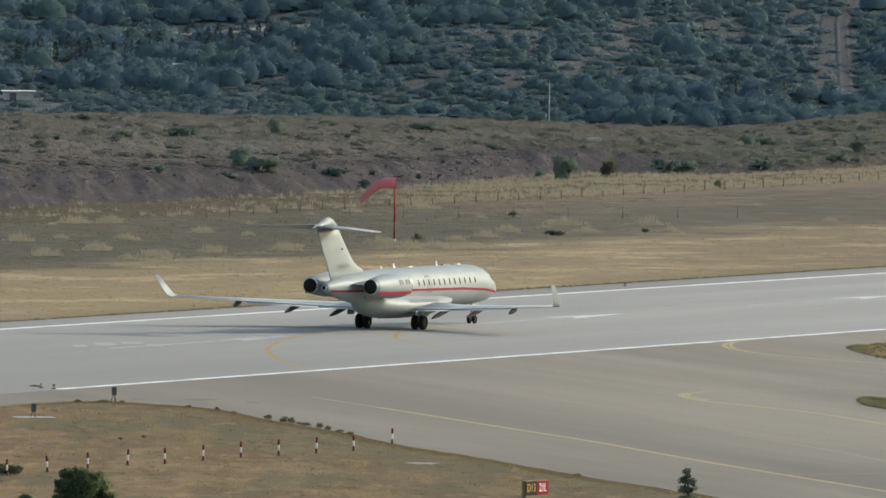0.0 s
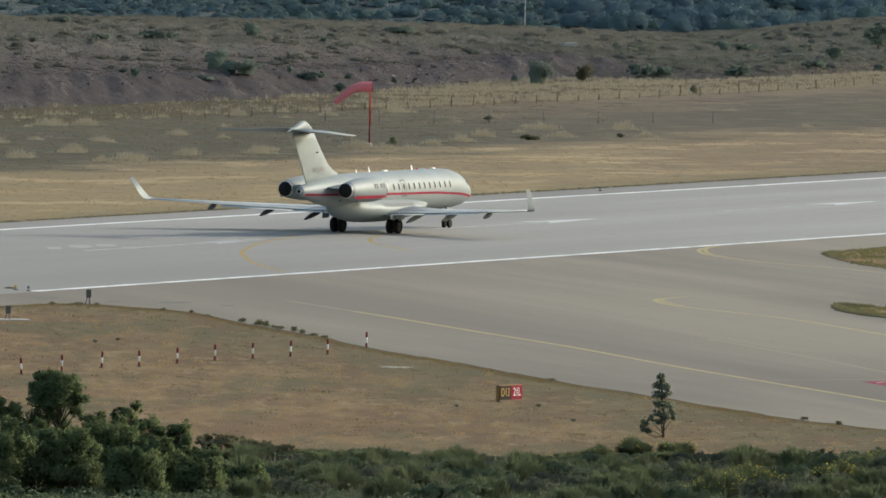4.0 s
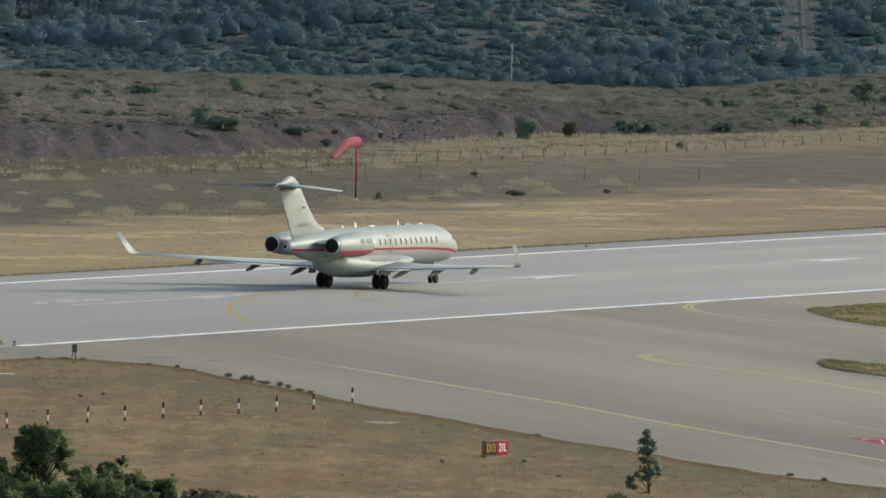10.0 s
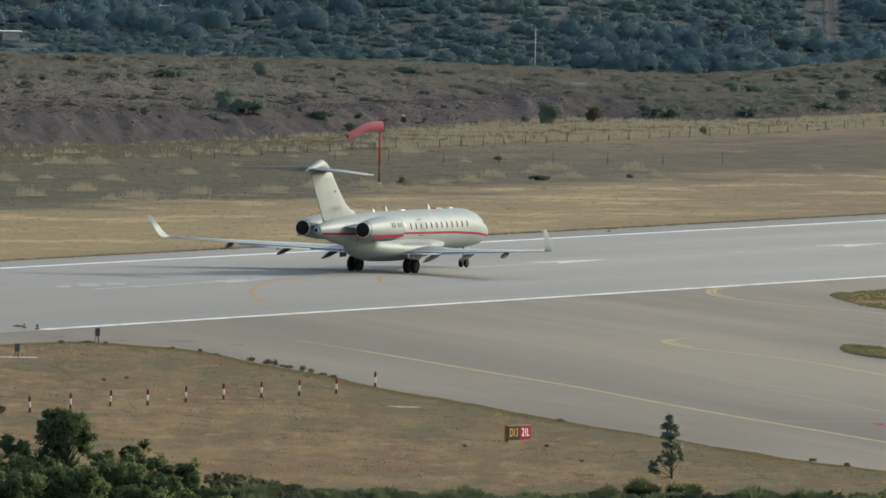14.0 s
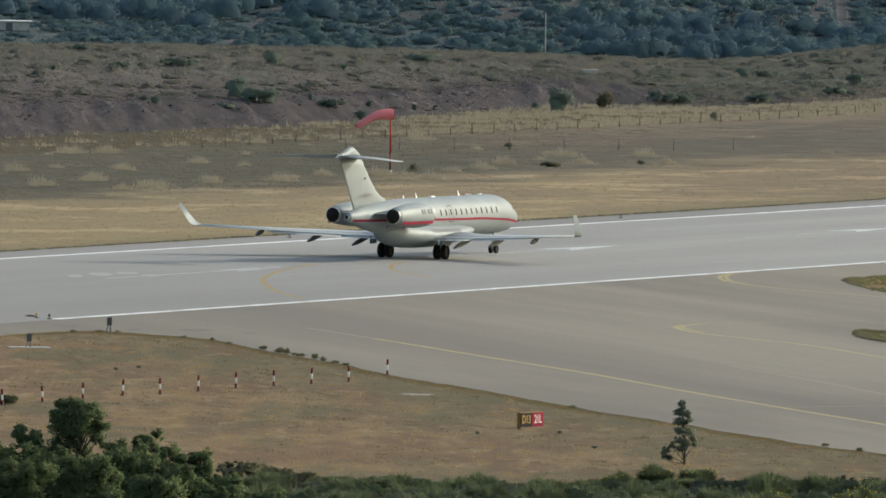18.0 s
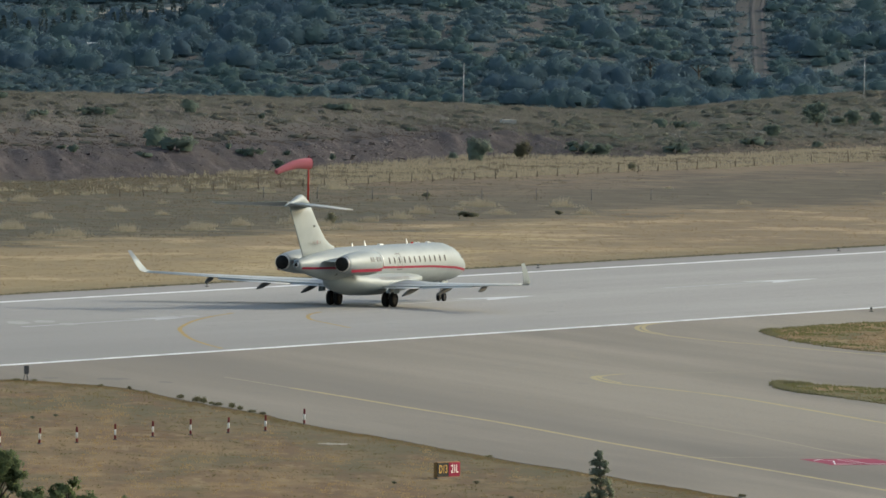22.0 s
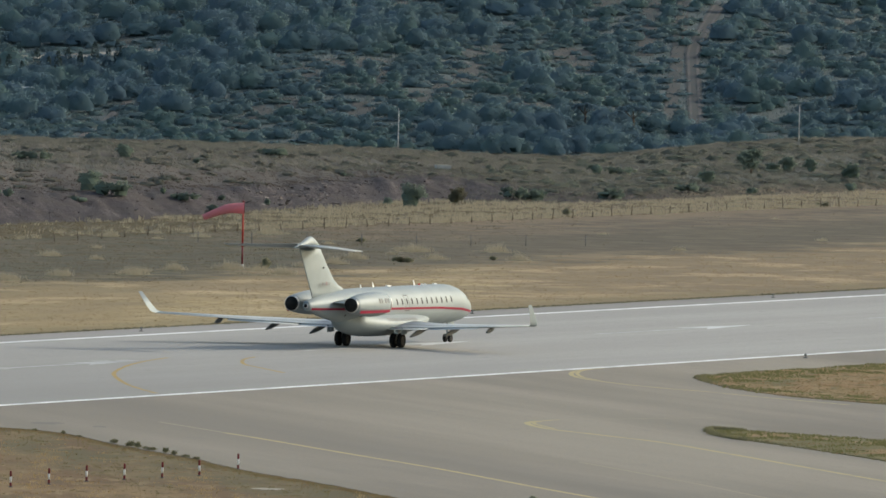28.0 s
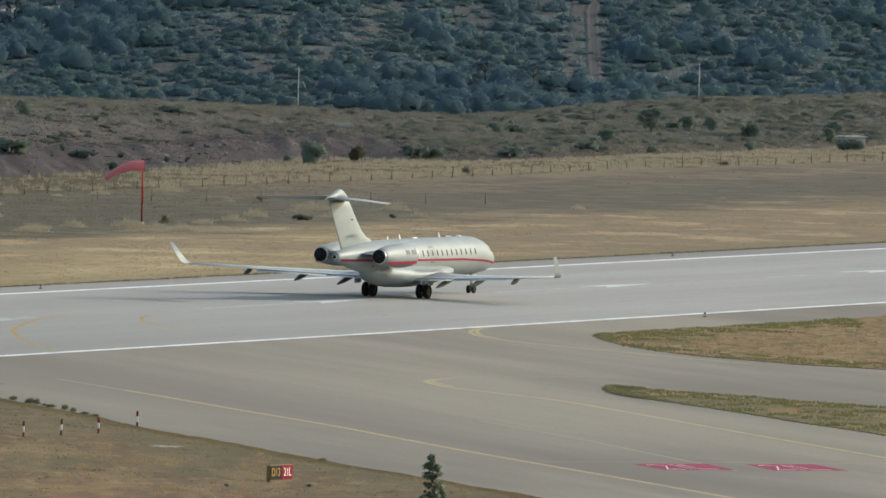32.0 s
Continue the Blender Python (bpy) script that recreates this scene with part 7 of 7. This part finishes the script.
def dome(rng, x, y, rad, hgt, lift, clumps, per, size, up, heart):
    """A rounded crown: leaves in clumps round a lumpy heart, with soft normals."""
    ce = np.array((x, y, land_z(x, y) + hgt * lift))
    rd = np.array((rad, rad, hgt))
    q = clump_cloud(rng, ce, rd, clumps, per, size, 0.8, 0.55, 0.8)
    nq = leaf_normals(q, ce, rd, up)
    if not heart:
        return q, nq
    k = rng.uniform(0, 6.28, 4)
    lump = 1 + 0.13 * np.sin(DOME[:, 0] * 5 + k[0]) * np.sin(DOME[:, 2] * 5 + k[1]) + 0.11 * np.sin(DOME[:, 1] * 8 + DOME[:, 0] * 6 + k[2]) * np.sin(DOME[:, 2] * 9 + k[3]) + rng.normal(0, 0.04, len(DOME))
    pts = DOME * lump[:, None] * rd * heart
    quad = pts[DOME_F]
    fn = np.cross(quad[:, 1] - quad[:, 0], quad[:, 3] - quad[:, 0])
    vn = np.zeros_like(pts)
    for c in range(4):
        np.add.at(vn, DOME_F[:, c], fn)
    vn[:16] = (0, 0, 1)
    vn = vn / (np.linalg.norm(vn, axis=1, keepdims=True) + 1e-9) + np.array([0, 0, 0.25])
    vn /= np.linalg.norm(vn, axis=1, keepdims=True)
    return np.concatenate([q, quad + ce]), np.concatenate([nq, vn[DOME_F].reshape(-1, 3)])


# low herbs and cushions of scrub on the rise
rng = np.random.default_rng(77)
HERBS = {0: ([], []), 1: ([], [])}
for x, y, c in zip(*far_pts(2300, -146, -196, 215, 740)):
    if c > bank_foot(x) - 12 and x < 20:
        continue
    thick = 1.0 if x > 16 else 0.42
    if rng.uniform() > thick * (1.4 if float(waves(np.array(x), np.array(y), 11.0, 93)) > 0.5 else 0.5):
        continue
    rad, hgt = rng.uniform(0.35, 1.5 if x > 16 else 1.2), rng.uniform(0.14, 0.5 if x > 16 else 0.38)
    k = 1 if x > 16 and rng.uniform() < 0.7 else 0
    q, nq = dome(rng, x, y, rad, hgt, 0.05, int(14 * rad) + 4, 12, 0.05, 0.9, 0.75)
    HERBS[k][0].append(q)
    HERBS[k][1].append(nq)
for k, mt, lb in ((0, M_herb, "brownish green cushions of herbs on the rise"), (1, M_herbgrey, "grey green cushions of scrub on the rise")):
    tagged(new("low_scrub", soup("low_scrub", np.concatenate(HERBS[k][0]), mt, 4, np.concatenate(HERBS[k][1]))), lb, "scrub", "", "stuff")


def dense_wood(x, y):
    """Where tall pines close the canopy, between 0 and 1."""
    w = float(waves(np.array(x), np.array(y * 0.3), 26.0, 81))
    lean = np.interp(x, [-25, -15, -3, 8, 20, 35], [1925, 1930, 1975, 1992, 2018, 2060])
    k = 1.0 if (y > lean and x < 35) else 0.0
    k = max(k, 1.0 if math.hypot((x - 24.3) / 5.0, (y - 1972) / 16) < 1 else 0.0, 1.0 if math.hypot((x - 54) / 6.0, (y - 2056) / 14) < 1 else 0.0)
    if x > 12 and x < 52 and y < 1922:
        k = 1.0
    if x > 47:
        k = max(k, 0.6 if w > 0.68 else 0.0)
    return k * (0.75 if w < 0.38 else 1.0)


rng = np.random.default_rng(41)
WOODS = {"pine": ([], []), "oak": ([], []), "scrub": ([], [])}


def in_view(x, y):
    return -0.031 * y - 4 < x < 0.043 * y + 4


taken = []
for x, y in zip(rng.uniform(-66, 96, 4600), 1888 + 205 * rng.uniform(0, 1, 4600)):
    if not in_view(x, y):
        continue
    k, b = dense_wood(x, y), bare(x, y)
    terrace = x < -21 and y < 2001
    if rng.uniform() < k:
        kind, rad, hgt = "pine", rng.uniform(1.6, 2.9), rng.uniform(1.5, 2.4)
        if b < 1.15 + 0.25 * rad:
            continue
    else:
        kind, rad, hgt = "oak", rng.uniform(0.9, 1.8), rng.uniform(0.75, 1.25)
        if terrace:
            rad, hgt = rad * 0.8, hgt * 0.6
        if b < 1.05 + 0.2 * rad and not (b > 0.5 and rng.uniform() < 0.05):
            continue
        if x > 50 and rng.uniform() < 0.55:
            continue
    gap = 0.72 if kind == "pine" else 0.95
    if any((x - a) ** 2 + ((y - c) * 0.2) ** 2 < (gap * 0.5 * (rad + r)) ** 2 for a, c, r in taken):
        continue
    taken.append((x, y, rad))
    if kind == "pine" and rng.uniform() < 0.3:
        kind = "oak"
    q, nq = dome(rng, x, y, rad, hgt, 0.25, int(17 * rad), 15, 0.11, 0.9, 0.76)
    WOODS[kind][0].append(q)
    WOODS[kind][1].append(nq)
low = []
for x, y in zip(rng.uniform(-66, 96, 14000), 1884 + 210 * rng.uniform(0, 1, 14000)):
    if not in_view(x, y):
        continue
    b = bare(x, y)
    if (b < 1.0 and (b < 0.3 or rng.uniform() > 0.3 or abs(x - fire_break(y)) < 2)) or (x > 47 and float(waves(np.array(x), np.array(y * 0.25), 9.0, 91)) < 0.3):
        continue
    rad, hgt = rng.uniform(0.9, 2.0), rng.uniform(0.35, 0.8)
    if any((x - a) ** 2 + ((y - c) * 0.2) ** 2 < (0.36 * (rad + r)) ** 2 for a, c, r in low):
        continue
    low.append((x, y, rad))
    q, nq = dome(rng, x, y, rad, hgt, 0.1, int(8 * rad), 10, 0.11, 0.9, 0.72)
    WOODS["scrub"][0].append(q)
    WOODS["scrub"][1].append(nq)
# crowns and scrub carry the haze tint in their leaf colours
for kind, mt, lb in (("pine", M_wood_far, "dense pine crowns on the hillside, tinted bluish for haze"), ("oak", M_wood_far2, "round olive and oak crowns on the hillside, tinted bluish for haze"), ("scrub", M_scrub_far, "low evergreen scrub covering the hillside, tinted bluish for haze")):
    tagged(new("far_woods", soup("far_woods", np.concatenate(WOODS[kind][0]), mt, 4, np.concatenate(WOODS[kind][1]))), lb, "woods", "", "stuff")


x, y = rng.uniform(-66, 96, 30000), rng.uniform(1886, 2140, 30000)
ok = np.array([in_view(a, b) and abs(abs(a - fire_break(b)) - 0.6) > 0.4 and bare(a, b) > 0.25 for a, b in zip(x, y)])
grass("heath", "heath and herbs on the hillside, tinted bluish for haze", M_heath, x[ok], y[ok], rng.uniform(0.15, 0.45, ok.sum()), 5, 0.6, 0.05, 84)


def cypress(x, y, h, seed):
    z = land_z(x, y)
    r = np.random.default_rng(seed)
    t = empty("cypress", Matrix.Translation((x, y, z)), "narrow dark cypress on the hillside", "tree", "cypresses")
    part("trunk", mesh_of("trunk", *tube([(0, 0, -0.2), (0, 0, h * 0.3)], [0.1, 0.08], 6), M_bark, True), t)
    n = 130
    u = r.uniform(0.08, 1, n)
    a = r.uniform(0, 6.28, n)
    rad = h * 0.13 * np.sin(np.pi * np.clip(u * 0.85 + 0.12, 0, 1)) ** 0.8
    c = np.stack([rad * np.cos(a), rad * np.sin(a), u * h], 1)
    part("crown", soup("crown", quads_at(r, c, 0.2), M_cypress, 4), t)


for k in range(22):
    cypress(-57.0 + 1.45 * k + 0.3 * math.sin(k * 5.1), 1958 + 1.3 * k + 2 * math.sin(k * 2.3), 3.1 + 0.6 * math.sin(k * 3.7), 600 + k)
def umbrella_pine(x, y, h, w, seed):
    z = land_z(x, y)
    r = np.random.default_rng(seed)
    t = empty("umbrella_pine", Matrix.Translation((x, y, z)), "umbrella pine with a flat spreading crown on the hillside", "tree")
    part("trunk", mesh_of("trunk", *tube([(0, 0, -0.2), (0.1, 0, h * 0.4), (0, 0, h * 0.8)], [0.16, 0.13, 0.08], 7), M_bark, True), t)
    for a in (0.3, 1.5, 2.7, 3.9, 5.2):
        part("limb", mesh_of("limb", *tube([(0.05, 0, h * 0.5), (0.3 * w * math.cos(a), 0.3 * w * math.sin(a), h * 0.82)], [0.06, 0.03], 5), M_bark, True), t)
    acc = [clump_cloud(r, (ox * w, 0, h * hz), (w * rw_, w * 0.3, h * 0.16), 26, 20, 0.11, 0.5, 0.8) for ox, hz, rw_ in ((-0.28, 0.8, 0.26), (0.27, 0.82, 0.26), (0.0, 0.88, 0.34))]
    q = np.concatenate(acc)
    part("crown", soup("crown", q, M_wood_far, 4, leaf_normals(q, (0, 0, h * 0.7), (w * 0.5, w * 0.4, h * 0.3), 1.2)), t)


umbrella_pine(37.0, 1917.0, 3.4, 4.6, 771)
umbrella_pine(31.2, 1921.0, 2.8, 3.2, 772)
# patches of bare earth in the clearings, draped over the slope
for k, (cx, cy, rx, ry) in enumerate(CLEARINGS):
    r = np.random.default_rng(1300 + k)
    rim = r.uniform(0.75, 1.15, 20)
    v = [(cx, cy)] + [(cx + rx * 0.95 * q * m * math.cos(a), cy + ry * 0.95 * q * m * math.sin(a)) for q in (0.35, 0.7, 1.0) for a, m in zip(np.linspace(0, 2 * math.pi, 20, endpoint=False), rim)]
    v = [(a, b, land_z(a, b) + 0.08) for a, b in v]
    f = [(0, 1 + j, 1 + (j + 1) % 20) for j in range(20)] + [(1 + 20 * g + j, 21 + 20 * g + j, 21 + 20 * g + (j + 1) % 20, 1 + 20 * g + (j + 1) % 20) for g in (0, 1) for j in range(20)]
    tagged(new("earth_patch", mesh_of("earth_patch", v, f, M_earth)), "patch of bare brown earth among the hillside scrub", "ground patch", "", "structure")
for a, hw, y0 in STRIPS + [(fire_break(1940), 1.2, 1922)]:
    v = []
    for y in range(y0, 2062, 6):
        x = fire_break(y) if a > 43 else a + (y - 1940) * 0.034
        v += [(x + hw * u, y, land_z(x + hw * u, y) + 0.07) for u in (-0.8, 0.8)]
    tagged(new("earth_strip", mesh_of("earth_strip", v, [(k, k + 1, k + 3, k + 2) for k in range(0, len(v) - 2, 2)], M_earth)), "strip of bare earth cleared up the hillside", "ground patch", "", "structure")
# track and road of bare earth on the hill
for nm, pts, w in (("earth_road", [(x, 1999 - 0.25 * (x + 35)) for x in (-60, -52, -44, -36, -28, -21)], 4.0), ("earth_track", [(-29.5, 1901), (-28, 1915), (-26.2, 1932), (-24.5, 1948)], 1.1)):
    v, f = strip(smooth_line(pts, 8), w, 0)
    v = [(a, b, land_z(a, b) + 0.12) for a, b, _ in v]
    tagged(new(nm, mesh_of(nm, v, f, M_road if nm == "earth_road" else M_soil)), "bare earth track across the hillside", "track", "", "structure")
for dx in (-0.55, 0.55):
    pts = [(fire_break(y) + dx, y) for y in range(1918, 2062, 6)]
    v, f = strip(pts, 0.34, 0)
    v = [(a, b, land_z(a, b) + 0.12) for a, b, _ in v]
    tagged(new("wheel_rut", mesh_of("wheel_rut", v, f, M_soil)), "pale earth wheel rut up the fire-break", "track", "", "structure")


# ---- what moves ----
RUN_T = [0, 9, 10, 11, 12, 13, 14, 15, 16, 17, 18, 19, 20, 21, 22, 23, 24, 25, 26, 27, 28, 29, 29.5, 30, 30.5, 31, 31.5, 32]
RUN_S = [0, 0, 0.04, 0.15, 0.38, 0.79, 1.34, 1.95, 2.68, 3.52, 4.49, 5.63, 6.9, 8.3, 9.83, 11.51, 13.33, 15.3, 17.43, 19.85, 22.6, 26.05, 28.15, 30.58, 33.4, 36.8, 40.7, 45.27]


def motions():
    base = pose(0, 0, 0.035, 0, 0, 66.99)
    walk(JET, [(t, Matrix.Translation(ORIGIN + HEAD * s) @ base) for t, s in zip(RUN_T, RUN_S)])
    for w, at, r in WHEELS:
        rows, last = [(0, Matrix.Translation(at)), (9, Matrix.Translation(at))], 0.0
        n = int(RUN_S[-1] / r / radians(80)) + 1
        for k in range(1, n + 1):
            s = RUN_S[-1] * k / n
            t = float(np.interp(s, RUN_S[1:], RUN_T[1:]))
            rows.append((t, Matrix.Translation(at) @ Matrix.Rotation(s / r, 4, "Y")))
        walk(w, rows)
    # sock's tip from its mouth, sideways and down, in pixels of the camera's view
    SW = [(0, 66, 36), (1, 66, 32), (2, 73, 27), (3, 66, 28), (4.5, 64, 32), (6, 60, 36), (7, 61, 25), (8, 67, 22), (9, 55, 12), (10, 45, 28), (11, 58, 23), (12, 44, 20), (13, 60, 13), (14.5, 58, 22), (16, 45, 25), (17, 61, 19),
          (18, 62, 23), (19, 59, 24), (20, 65, 20), (21, 62, 31), (22, 59, 15), (23, 63, 27), (24, 72, 16), (25.5, 70, 18), (27, 69, 15), (28, 73, 18), (29, 69, 16), (30, 68, 26), (31, 68, 18), (32, 69, 25)]
    keys = [[] for _ in SEGS]
    for t, dx, dy in SW:
        drop = math.asin(min(0.9, dy / 22.4 / (10 * SEG_LEN)))
        ang = [drop * k for k in (0.0, 0.05, 0.2, 0.6, 1.1, 1.4, 1.6, 1.65, 1.7, 1.7)]
        flat = sum(SEG_LEN * math.cos(a) for a in ang)
        psi = math.acos(max(0.3, min(1.0, dx / 22.4 / flat)))
        p = Vector((0.1, 0, 4.78))
        d0 = Vector((-math.cos(psi), -math.sin(psi), 0))
        for k, a in enumerate(ang):
            d = d0 * math.cos(a) + Vector((0, 0, -math.sin(a)))
            side = Vector((0, 0, 1)).cross(d).normalized()
            up = d.cross(side)
            m = Matrix((d, side, up)).transposed().to_4x4()
            keys[k].append((t, Matrix.Translation(p) @ m))
            p = p + d * SEG_LEN
    for ob, rows in zip(SEGS, keys):
        walk(ob, rows)


motions()
